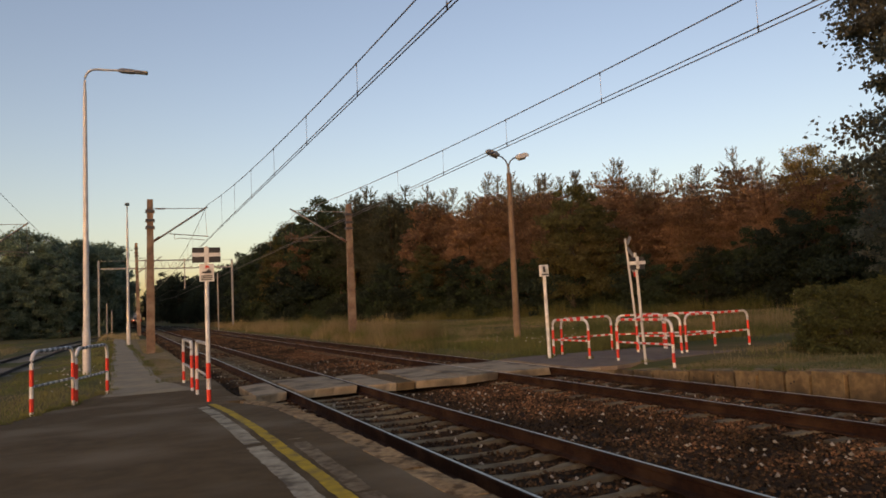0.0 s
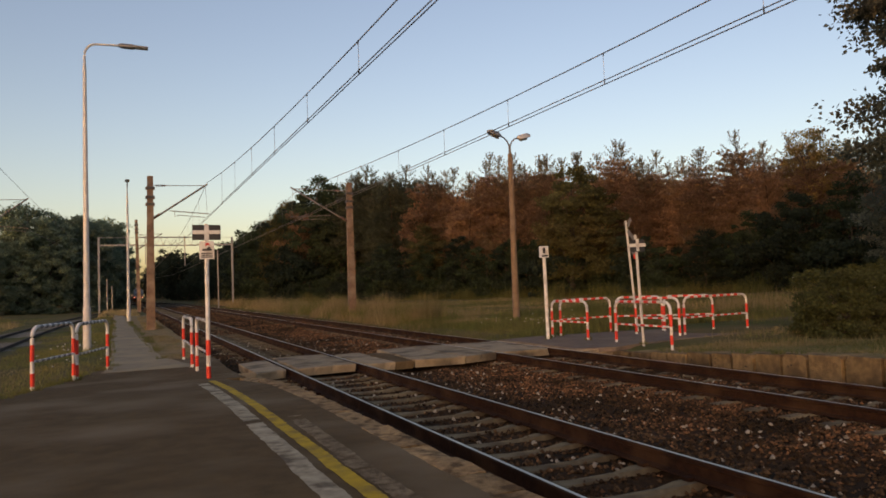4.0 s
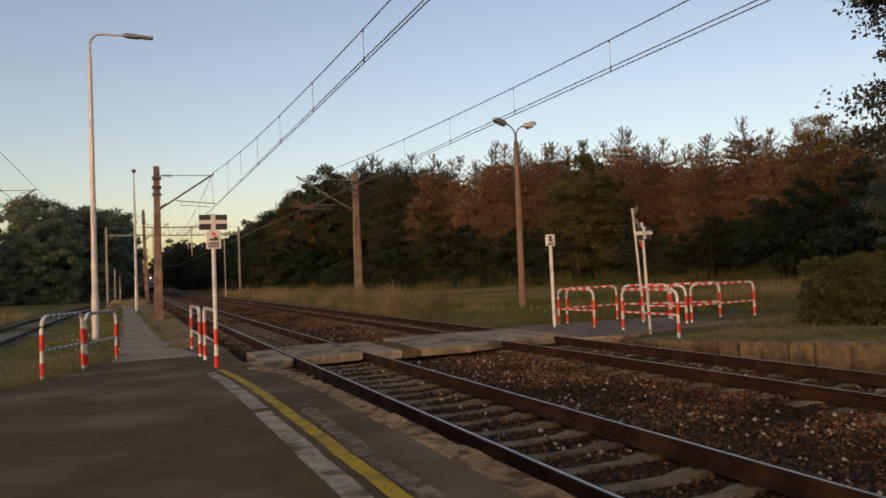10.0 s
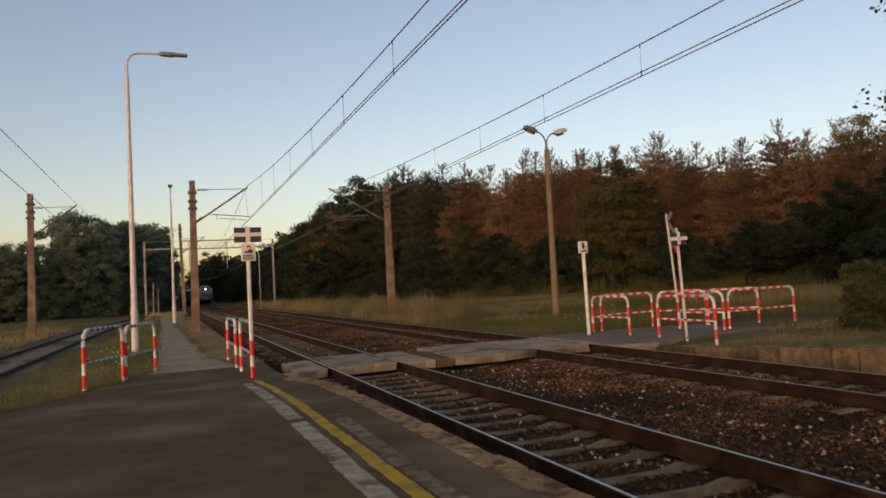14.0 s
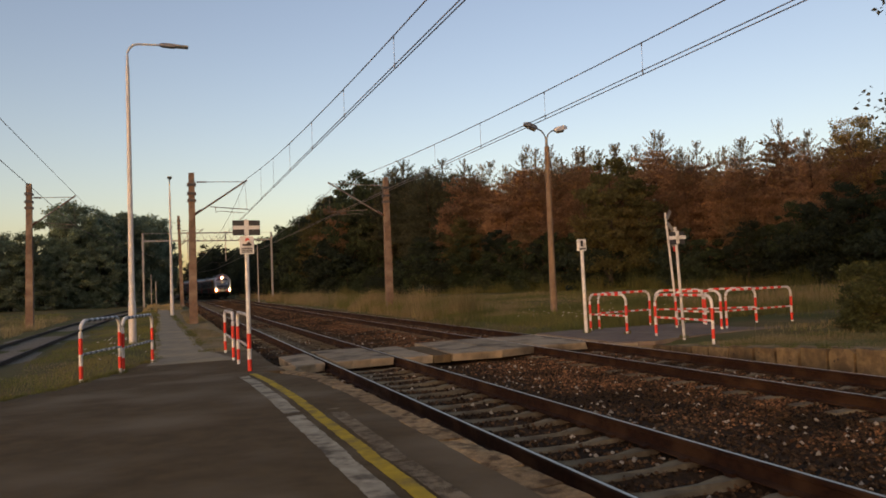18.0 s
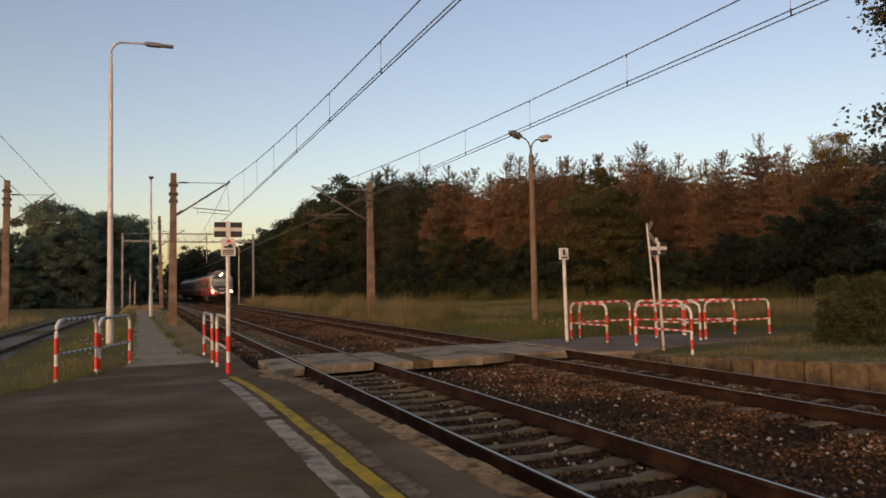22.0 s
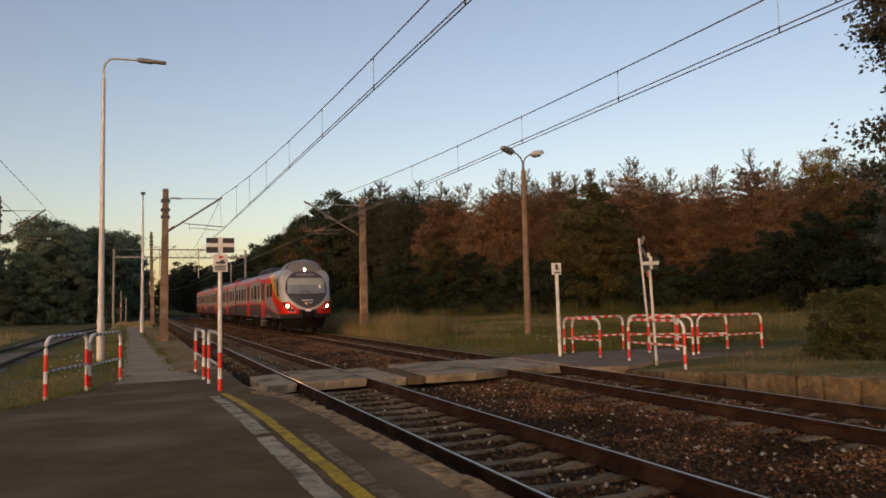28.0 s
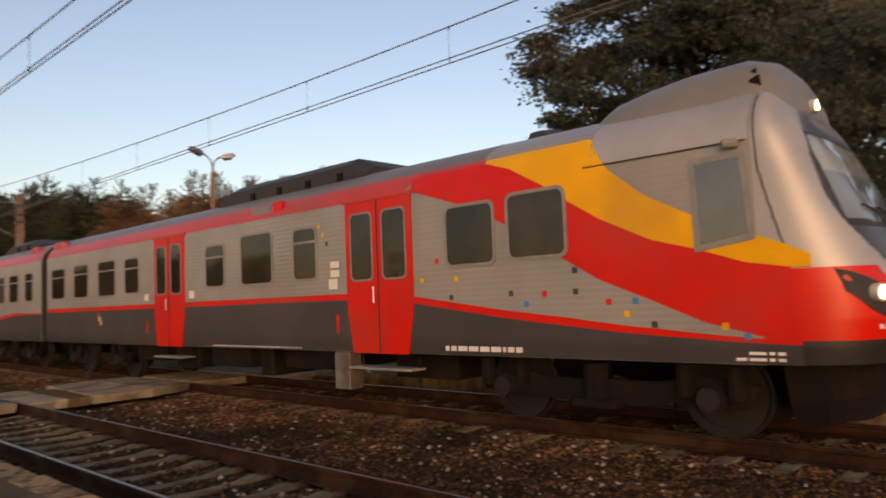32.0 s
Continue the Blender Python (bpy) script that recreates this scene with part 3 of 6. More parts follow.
def slab(parent, corners, z, th, rng):
    """One concrete crossing panel with broken lower edges."""
    g = Geo()
    n = len(corners)
    pts = []
    for i in range(n):
        (ax, ay), (bx_, by_) = corners[i], corners[(i + 1) % n]
        steps = max(2, int(math.hypot(bx_ - ax, by_ - ay) / 0.07))
        for k in range(steps):
            f = k / steps
            pts.append((ax + (bx_ - ax) * f, ay + (by_ - ay) * f))
    cx, cy = sum(p[0] for p in pts) / len(pts), sum(p[1] for p in pts) / len(pts)
    low, mid, top = [], [], []
    for px, py in pts:
        j = rng.uniform(-0.005, 0.005)
        chip = 0.14 * max(0.0, noise.noise((px * 4.3, py * 4.3, 2.0)) - 0.12)
        ux, uy = (px - cx), (py - cy)
        d = math.hypot(ux, uy)
        ux, uy = ux / d, uy / d
        low.append((px + ux * (j - 0.03), py + uy * (j - 0.03), z - th))
        mid.append((px + ux * (j - chip), py + uy * (j - chip), z - 0.018 - chip * 0.6))
        top.append((px + ux * (j - chip - 0.015), py + uy * (j - chip - 0.015), z))
    g.loft([low, mid, top])
    return part("crossing_slab", g, CONCRETE, parent)


crossing = thing("foot_crossing", pose(0, 0, 0), "level foot crossing of worn concrete slabs across both tracks", "crossing", kind="structure")
srng = random.Random(2)
for cs, z in [
    ([(2.38, 14.57), (3.06, 14.95), (3.06, 17.40), (2.38, 16.92)], 0.0),
    ([(3.26, 14.80), (4.56, 14.95), (4.56, 16.30), (3.26, 16.30)], 0.012),
    ([(3.26, 16.33), (4.56, 16.33), (4.56, 17.70), (3.26, 17.70)], 0.010),
    ([(4.75, 14.80), (5.38, 14.74), (5.42, 17.50), (4.75, 17.50)], 0.0),
    ([(5.40, 14.74), (5.80, 14.72), (5.98, 17.10), (5.44, 17.10)], -0.002),
    ([(5.83, 14.70), (7.00, 14.60), (7.00, 17.90), (6.02, 17.90)], 0.012),
    ([(7.02, 14.62), (7.95, 14.88), (7.95, 17.95), (7.02, 17.95)], 0.02),
    ([(8.15, 15.00), (9.46, 14.95), (9.46, 17.90), (8.15, 18.00)], 0.008),
    ([(9.66, 14.10), (10.75, 14.0), (10.9, 18.1), (9.66, 18.1)], 0.0),
]:
    ob = slab(crossing, cs, z, 0.17, srng)
    if cs[0][0] == 5.40:
        ob.data.materials[0] = ASPHALT
        ob["label"] = "dark asphalt-filled slab"


kerb = Geo()
kerb.prism([(1.70, 14.36), (2.36, 14.46), (2.36, 14.54), (1.70, 14.44)], 0.10, 2, -0.055)
part("kerb_strip", kerb, CONCRETE, crossing, "pale narrow kerb")


# ---- barriers ----
def barrier(name, a, b, z, h, group, label, tint):
    """A bent steel tube barrier with two posts, a middle rail and painted bands."""
    a, b = Vector((*a, z)), Vector((*b, z))
    d = b - a
    ln = d.length
    yaw = math.degrees(math.atan2(d.y, d.x))
    th = thing(name, pose(a.x, a.y, z, 0, 0, yaw), label, "barrier", group)
    r, bend_r = 0.034, 0.20
    pts = [(0, 0, -0.15), (0, 0, h - bend_r)]
    pts += [(bend_r - bend_r * math.cos(t), 0, h - bend_r + bend_r * math.sin(t)) for t in [math.pi / 2 * k / 6 for k in range(1, 7)]]
    pts += [(ln - bend_r + bend_r * math.sin(t), 0, h - bend_r + bend_r * math.cos(t)) for t in [math.pi / 2 * k / 6 for k in range(0, 7)]]
    pts += [(ln, 0, -0.15)]
    g = Geo()
    g.tube(pts, r, 10)
    part("frame", g, WHITEP, th, smooth=True)
    g = Geo()
    g.tube([(0.0, 0, h * 0.45), (ln, 0, h * 0.45)], 0.024, 8)
    mid = part("middle_rail", g, WHITEP, th, smooth=True)
    for px in (0.0, ln):
        for z0, z1 in ((0.06, 0.27), (0.46, 0.72)):
            g = Geo()
            g.tube([(px, 0, z0 * h), (px, 0, z1 * h)], r + 0.0025, 10)
            part("red_band", g, REDP, th, "red painted band", smooth=True)
    bands = REDP if tint == "red" else LAMPGREY
    nm, lb = ("red_band", "red painted band") if tint == "red" else ("worn_band", "grey worn band")
    step = 0.32 if tint == "red" else 0.22
    k = bend_r + 0.05
    while k + step * 0.5 < ln - bend_r:
        g = Geo()
        g.tube([(k, 0, h), (k + step * 0.5, 0, h)], r + 0.0025, 10)
        part(nm, g, bands, th, lb, smooth=True)
        k += step
    k = 0.08
    while k + step * 0.5 < ln - 0.08:
        g = Geo()
        g.tube([(k, 0, h * 0.45), (k + step * 0.5, 0, h * 0.45)], 0.0262, 8)
        part(nm, g, bands, mid, lb, smooth=True)
        k += step
    return th


LB = "red and white tube barrier at the platform end"
RB = "red and white tube barrier of the crossing's zigzag gate"
barrier("barrier", (-1.46, 14.40), (-0.91, 15.98), 0.04, 1.10, "barriers by the footpath", LB + " by grass", "grey")
barrier("barrier", (-0.86, 16.08), (-0.34, 17.90), 0.0, 1.10, "barriers by the footpath", LB + " by grass", "grey")
barrier("barrier", (1.43, 13.92), (1.41, 16.05), 0.03, 1.08, "barriers by the footpath", LB + " by a sign", "grey")
barrier("barrier", (1.39, 17.05), (1.37, 19.25), -0.01, 1.08, "barriers by the footpath", LB + " near rails", "grey")
for a, b in [((11.30, 17.70), (11.36, 16.05)), ((11.75, 17.95), (13.72, 18.18)), ((11.47, 14.98), (11.37, 12.84)),
             ((13.80, 18.0), (14.95, 17.25)), ((13.50, 16.70), (13.93, 15.40)), ((14.85, 17.05), (16.12, 16.39)), ((14.20, 15.50), (16.95, 15.88))]:
    barrier("barrier", a, b, 0.03, 1.03, "barriers of the zigzag gate", RB, "red")


# ---- signs and posts ----
def platform_sign():
    th = thing("crossing_sign", pose(1.42, 13.86, -0.01), "white sign post with a black white-crossed board and small plate", "sign")
    g = Geo()
    g.tube([(0, 0, -0.2), (0, 0, 2.92)], 0.04, 10)
    part("post", g, WHITEP, th, smooth=True)
    for z0, z1 in ((0.06, 0.30), (0.50, 0.78)):
        g = Geo()
        g.tube([(0, 0, z0), (0, 0, z1)], 0.0425, 10)
        part("red_band", g, REDP, th, "red painted band", smooth=True)
    g = Geo()
    g.box(-0.25, 0.25, -0.062, -0.044, 2.62, 2.90, 0.006)
    board = part("board", g, BLACKP, th, "black board")
    g = Geo()
    g.box(-0.04, 0.04, -0.067, -0.063, 2.62, 2.90)
    g.box(-0.25, -0.042, -0.067, -0.063, 2.73, 2.80)
    g.box(0.042, 0.25, -0.067, -0.063, 2.73, 2.80)
    part("white_cross", g, WHITEP, board, "white cross")
    g = Geo()
    g.box(-0.13, 0.13, -0.062, -0.044, 2.27, 2.60, 0.006)
    plate = part("plate", g, WHITEP, th, "white plate with a red and black pictogram")
    g = Geo()
    g.prism([(-0.08, 2.42), (0.085, 2.42), (0.085, 2.455), (0.03, 2.50), (-0.01, 2.455), (-0.08, 2.455)], 0.003, 1, -0.066)
    part("pictogram", g, BLACKP, plate)
    g = Geo()
    g.prism([(-0.03, 2.50), (0.02, 2.53), (0.05, 2.51), (0.04, 2.56), (-0.02, 2.57)], 0.003, 1, -0.066)
    part("pictogram_mark", g, REDP, plate, "red mark")
    for k in range(3):
        g = Geo()
        g.box(-0.10, 0.10, -0.066, -0.063, 2.295 + 0.034 * k, 2.315 + 0.034 * k)
        part("text_bar", g, BLACKP, plate, "black line of small print")
    return th


platform_sign()


def far_signs():
    th = thing("white_post", pose(10.80, 17.15, 0.0, 0, -0.7, 0), "white leaning post with a small box sign on top", "post")
    g = Geo()
    g.tube([(0, 0, -0.2), (0, 0, 2.35)], 0.05, 10)
    part("post", g, WHITEP, th, smooth=True)
    g = Geo()
    g.box(-0.13, 0.13, -0.05, 0.05, 2.30, 2.62, 0.01)
    b = part("sign_box", g, WHITEP, th)
    g = Geo()
    g.box(-0.06, 0.02, -0.056, -0.052, 2.42, 2.58)
    part("sign_mark", g, BLACKP, b, "dark symbol")
    g = Geo()
    g.box(-0.10, 0.10, -0.056, -0.052, 2.33, 2.37)
    part("text_bar", g, BLACKP, b, "dark line of print")

    th = thing("crossing_sign", pose(11.62, 14.12, 0.0, 0, -2.2, 0), "grey steel post carrying a black board with a white cross", "sign")
    g = Geo()
    g.tube([(0, 0, -0.2), (0, 0, 2.70)], 0.035, 10)
    part("post", g, GALV, th, smooth=True)
    g = Geo()
    g.box(-0.22, 0.22, -0.06, -0.045, 2.28, 2.58, 0.006)
    board = part("board", g, BLACKP, th, "black board")
    g = Geo()
    g.box(-0.045, 0.045, -0.066, -0.061, 2.30, 2.60)
    g.box(-0.25, -0.047, -0.066, -0.061, 2.40, 2.485)
    g.box(0.047, 0.25, -0.066, -0.061, 2.40, 2.485)
    part("white_cross", g, WHITEP, board, "white cross")

    th = thing("warning_cross_post", pose(14.20, 17.50, 0.0, 0, -4.5, 0), "leaning steel post with bent crossing warning blades", "sign")
    g = Geo()
    g.tube([(0, 0, -0.2), (0, 0, 3.40)], 0.035, 10)
    part("post", g, GALV, th, smooth=True)
    for z, an, l0, l1 in ((3.08, 48, -0.02, 0.36), (3.22, -50, 0.0, 0.30), (2.55, 48, 0.0, 0.34)):
        g = Geo()
        g.box(l0, l1, -0.055, -0.043, -0.06, 0.06, 0.004)
        part("blade", g, SIGNGREY, th, "weathered sign blade seen from behind", at=pose(0, 0, z, 0, an, 12))
    g = Geo()
    g.box(0.10, 0.26, -0.07, -0.05, 2.22, 2.36, 0.01)
    part("plate", g, REDP, th, "faded red plate")


far_signs()


# ---- lamps ----
def street_lamp(x, y, h, yaw, label):
    th = thing("street_lamp", pose(x, y, -0.05, 0, 0, yaw), label, "street lamp", "tall platform lamps")
    g = Geo()
    g.tube([(0, 0, -0.2), (0, 0, 1.3)], 0.125, 14, 0.12)
    g.tube([(0, 0, 1.3), (0, 0, 1.42)], 0.12, 14, 0.10, False)
    g.tube([(0, 0, 1.40), (0, 0, h - 0.8)], 0.10, 14, 0.058)
    part("pole", g, GALV, th, smooth=True)
    g = Geo()
    arc = [(0, 0, h - 0.82)] + [(0.35 - 0.35 * math.cos(t), 0, h - 0.45 + 0.42 * math.sin(t)) for t in [math.pi / 2 * k / 7 for k in range(0, 8)]] + [(1.15, 0, h + 0.0)]
    g.tube(arc, 0.042, 10, 0.034)
    part("arm", g, GALV, th, smooth=True)
    g = Geo()
    rings = []
    for px, w, z0, z1 in ((1.02, 0.05, -0.03, 0.045), (1.14, 0.11, -0.06, 0.07), (1.50, 0.13, -0.06, 0.06), (1.52, 0.14, -0.03, 0.045), (1.95, 0.13, -0.035, 0.02)):
        rings.append([(px, -w, h + z0), (px, w, h + z0), (px, w, h + z0 + 0.05), (px, w * 0.6, h + z1), (px, -w * 0.6, h + z1), (px, -w, h + z0 + 0.05)])
    g.loft(rings)
    head = part("lamp_head", g, LAMPGREY, th, "grey lamp housing", smooth=True)
    g = Geo()
    g.box(1.55, 1.9, -0.10, 0.10, h - 0.049, h - 0.037)
    part("glass", g, WHITEP, head, "unlit cover glass")


street_lamp(-1.10, 26.0, 10.12, 0, "tall pale steel street lamp, unlit, with a bent arm")
street_lamp(0.26, 51.7, 9.15, -90, "tall pale steel street lamp, unlit, its arm over the path")


def double_lamp():
    th = thing("double_lamp", pose(15.6, 27.3, 0.0, 0, 0, 8), "brown concrete lamp post with two unlit lamps on a forked arm", "street lamp")
    g = Geo()
    g.tube([(0, 0, -0.2), (0, 0, 7.3)], 0.155, 12, 0.10)
    part("pole", g, POLEB, th, smooth=True)
    g = Geo()
    g.tube([(0, 0, 7.3), (0, 0, 7.72)], 0.06, 10)
    part("socket", g, LAMPGREY, th, smooth=True)
    for sx in (-1, 1):
        g = Geo()
        g.tube([(0, 0, 7.6), (sx * 0.12, 0, 7.85), (sx * 0.30, 0, 8.0), (sx * 0.55, 0, 8.07)], 0.032, 8)
        arm = part("arm", g, LAMPGREY, th, smooth=True)
        g = Geo()
        rings = []
        for px, w, za, zb in ((0.45, 0.05, 8.03, 8.12), (0.58, 0.13, 8.0, 8.2), (0.95, 0.15, 8.08, 8.30), (1.12, 0.10, 8.14, 8.28), (1.18, 0.03, 8.19, 8.24)):
            rings.append([(sx * px, -w, za), (sx * px, w, za), (sx * px, w, (za + zb) / 2), (sx * px, w * 0.5, zb), (sx * px, -w * 0.5, zb), (sx * px, -w, (za + zb) / 2)])
        g.loft(rings)
        head = part("lamp_head", g, LAMPGREY if sx < 0 else GALV, th, "dark grey lamp housing" if sx < 0 else "pale grey lamp housing", smooth=True)
        g = Geo()
        g.tube([(sx * 0.6, 0, 8.0), (sx * 0.95, 0, 8.08)], 0.09, 8, 0.08)
        part("glass", g, LAMPGREY, head, "unlit cover glass", smooth=True)


double_lamp()


# ---- overhead line ----
def mast(x, y, h, side, track_x, lean, label, tip_z=7.15, strut_z=5.35):
    th = thing("catenary_mast", pose(x, y, -0.1, 0, lean, 0), label, "catenary mast", "masts of the overhead line")
    g = Geo()
    sq = lambda r, z: [(-r, -r, z), (r, -r, z), (r, r, z), (-r, r, z)]
    g.loft([sq(0.20, -0.3), sq(0.175, 3.0), sq(0.135, h + 0.1)])
    part("column", g, MAST, th)
    for z in (h - 1.35, h - 1.0, h - 0.55):
        g = Geo()
        g.box(-0.21, 0.21, -0.21, 0.21, z, z + 0.13, 0.02)
        part("collar", g, STEEL, th)
    reach = (track_x - x)
    g = Geo()
    g.tube([(0, 0, tip_z - 0.05), (reach * 0.97, 0, tip_z + 0.02)], 0.018, 6)
    part("top_tie", g, BRACKET, th)
    for k in range(5):
        u = reach * (0.10 + 0.035 * k)
        g = Geo()
        g.tube([(u, 0, tip_z - 0.04), (u + 0.05 * side, 0, tip_z - 0.04)], 0.055, 8)
        part("insulator_disc", g, INSUL, th)
    g = Geo()
    g.tube([(0.12 * side, 0, strut_z + 0.1), (reach * 1.0, 0, tip_z + 0.1)], 0.045, 8)
    part("bracket_tube", g, BRACKET, th)
    g = Geo()
    g.tube([(0.15 * side, 0, strut_z + 0.14), (reach * 0.16, 0, strut_z + 0.14 + (tip_z - strut_z) * 0.12)], 0.06, 8)
    part("strut_insulator", g, INSUL, th)
    g = Geo()
    g.tube([(reach * 0.33, 0, 5.87), (reach * 1.02, 0, 5.75)], 0.024, 6)
    part("registration_arm", g, BRACKET, th)
    g = Geo()
    g.tube([(reach * 0.42, 0, 5.84), (reach * 0.42, 0, 5.60), (reach * 0.5, 0, 5.66), (reach * 0.95, 0, 5.57)], 0.016, 6)
    part("steady_arm", g, BRACKET, th)
    g = Geo()
    g.tube([(reach * 0.96, 0, tip_z + 0.08), (reach * 0.99, 0, 5.76)], 0.008, 5)
    part("drop_wire", g, WIRE, th)
    return th


ML = "brown catenary mast with cantilever bracket beside the track"
mast(1.17, 37.5, 7.45, 1, 3.85, 0.4, ML)
mast(11.72, 39.0, 7.6, -1, 8.4, 0.0, ML + " in tall grass", 7.3, 5.4)
mast(1.45, 83.0, 9.8, 1, 4.0, -1.2, ML + ", leaning slightly", 8.3, 6.6)
mast(-7.25, 46.0, 8.0, 1, -4.9, 0.3, ML + " by the siding", 7.35, 5.6)
mast(1.20, -23.5, 7.45, 1, 3.85, 0.0, ML)
mast(11.60, -22.0, 7.6, -1, 8.7, 0.0, ML, 7.1, 5.4)


def wires(name, x, spans, low, drop, top_end, contact, label):
    """Messenger, twin contact wire and droppers of one track."""
    th = thing(name, pose(0, 0, 0), label, "overhead wires", kind="structure")
    for y0, y1 in spans:
        yc = (y0 + y1) / 2
        k = (top_end - low) / ((y1 - y0) / 2) ** 2
        mz = lambda y: low + k * (y - yc) ** 2
        ys = [y0 + (y1 - y0) * i / 24 for i in range(25)]
        g = Geo()
        g.tube([(x + bend(y), y, mz(y)) for y in ys], 0.012, 6)
        part("messenger_wire", g, WIRE, th)
        for dx, dz in ((-0.035, drop), (0.035, -drop)):
            g = Geo()
            g.tube([(x + dx + bend(y), y, contact + dz) for y in ys], 0.0105, 6)
            part("contact_wire", g, WIRE, th)
        n = int((y1 - y0) / 3.9)
        for i in range(1, n):
            y = y0 + 0.4 + 3.9 * i
            g = Geo()
            g.tube([(x + bend(y), y, contact), (x + bend(y), y, mz(y))], 0.005, 4)
            part("dropper", g, WIRE, th)
            if -4 < y < 40:
                g = Geo()
                g.tube([(x, y, contact - 0.03), (x, y, contact + 0.07)], 0.013, 5)
                g.tube([(x, y, mz(y) - 0.06), (x, y, mz(y) + 0.015)], 0.013, 5)
                part("dropper_clamp", g, STEEL, th)


wires("overhead_line_1", 3.87, [(-84, -23.5), (-23.5, 37.5), (37.5, 90), (90, 150), (150, 215)], 5.98, 0.0, 7.2, 5.45, "twin contact wire and messenger hung over the near track")
wires("overhead_line_2", 8.81, [(-84, -24), (-24, 39.0), (39.0, 90), (90, 150), (150, 215)], 6.12, 0.026, 7.15, 5.55, "twin contact wire and messenger hung over the far track")
sl = thing("overhead_line_3", pose(0, 0, 0), "overhead wires of the siding", "overhead wires", kind="structure")
for za, zb, zc in ((6.4, 7.4, 7.3), (5.5, 5.55, 5.6)):
    g = Geo()
    g.tube([(-3.6, 4, za), (-4.2, 22, za - 0.1 + (0.25 if za > 6 else 0)), (-4.85, 46, zb)], 0.011, 5)
    g.tube([(-4.85, 46, zb), (-4.0, 68, zc - 0.6 if za > 6 else zc), (-1.0, 90, zc)], 0.011, 5)
    part("wire", g, WIRE, sl)


def gantry():
    th = thing("signal_gantry", pose(0, 90, 0), "grey steel lattice gantry spanning the tracks", "gantry")
    for x in (-2.6, 12.06):
        g = Geo()
        g.box(x - 0.11, x + 0.11, -0.11, 0.11, -0.4, 8.45, 0.02)
        part("leg", g, SIGNGREY, th)
    for x0, x1 in ((-2.6, 1.2), (8.1, 12.06)):
        g = Geo()
        g.box(x0, x1, -0.06, 0.06, 7.45, 7.62)
        part("side_beam", g, SIGNGREY, th)
    for z in (7.42, 8.38):
        g = Geo()
        g.box(1.2, 8.1, -0.35, -0.25, z, z + 0.10)
        g.box(1.2, 8.1, 0.25, 0.35, z, z + 0.10)
        part("chord", g, SIGNGREY, th)
    n = 9
    for i in range(n):
        xa, xb = 1.2 + 6.9 * i / n, 1.2 + 6.9 * (i + 1) / n
        g = Geo()
        g.tube([(xa, -0.3, 7.45), ((xa + xb) / 2, -0.3, 8.42), (xb, -0.3, 7.45)], 0.035, 5)
        part("brace", g, SIGNGREY, th)
    for x, zl in ((2.3, 5.2), (6.6, 5.0)):
        g = Geo()
        g.tube([(x, -0.3, zl), (x, -0.3, 8.6)], 0.06, 6)
        part("drop_post", g, SIGNGREY, th)
    g = Geo()
    g.box(-2.6, 12.06, -0.02, 0.02, 8.40, 8.44)
    part("top_tie", g, SIGNGREY, th)


gantry()
for x, y, h in ((9.9, 86, 6.8), (-1.9, 96, 4.0), (-1.4, 99, 3.2)):
    th = thing("far_post", pose(x, y, -0.2), "slim grey post far along the line", "post")
    g = Geo()
    g.tube([(0, 0, 0), (0, 0, h)], 0.07, 8)
    part("post", g, SIGNGREY, th, smooth=True)


# ---- siding ----
def siding_x(y):
    return -4.95 + 0.012 * (y - 24) + (0.0011 * (y - 40) ** 2 if y > 40 else 0)


siding = thing("track_3", pose(0, 0, 0), "overgrown siding with dark rusty rails", "track", kind="structure")
SY = axis_steps([(2, 40, 6), (40, 92, 4)])
for s in (-1, 1):
    rail(siding, 0, [(siding_x(y) + s * GAUGE / 2, y, -0.10) for y in SY], DARKRAIL, False)
g = Geo()
g.loft([[(siding_x(y) - 2.0, y, -0.36), (siding_x(y) - 1.5, y, -0.235), (siding_x(y), y, -0.225), (siding_x(y) + 1.5, y, -0.235), (siding_x(y) + 2.0, y, -0.36)] for y in SY])
tagged(part("siding_ballast", g, SIDINGBED, siding), kind="structure")
for i in range(70):
    y = 3 + i * 0.65
    part("sleeper", sleeper_mesh, None, siding, at=pose(siding_x(y), y, -0.262 + random.uniform(-0.01, 0.0), 0, 0, random.uniform(-1, 1)))


# ---- vegetation ----
def leaf_quads(c, d, up, ln, wd):
    """Quads centred at c, along d, with width along d x up."""
    side = np.cross(d, up)
    side /= np.linalg.norm(side, axis=1)[:, None] + 1e-9
    a, b = d * ln[:, None] * 0.5, side * wd[:, None] * 0.5
    v = np.stack([c - a - b * 0.5, c - a * 0.2 + b, c + a, c - a * 0.2 - b], 1)
    return v.reshape(-1, 3)


def quad_mesh(name, v, mat):
    return fast_mesh(name, v, np.arange(len(v)).reshape(-1, 4), mat)


def unit(rng, n):
    d = rng.normal(size=(n, 3))
    return d / np.linalg.norm(d, axis=1)[:, None]


def interp_r(u):
    pts = ((0.0, 0.75), (0.25, 1.0), (0.62, 0.95), (0.80, 0.62), (0.90, 0.42), (1.0, 0.10))
    for (a, ra), (b, rb) in zip(pts, pts[1:]):
        if u <= b:
            return ra + (rb - ra) * (u - a) / (b - a)
    return 0.1


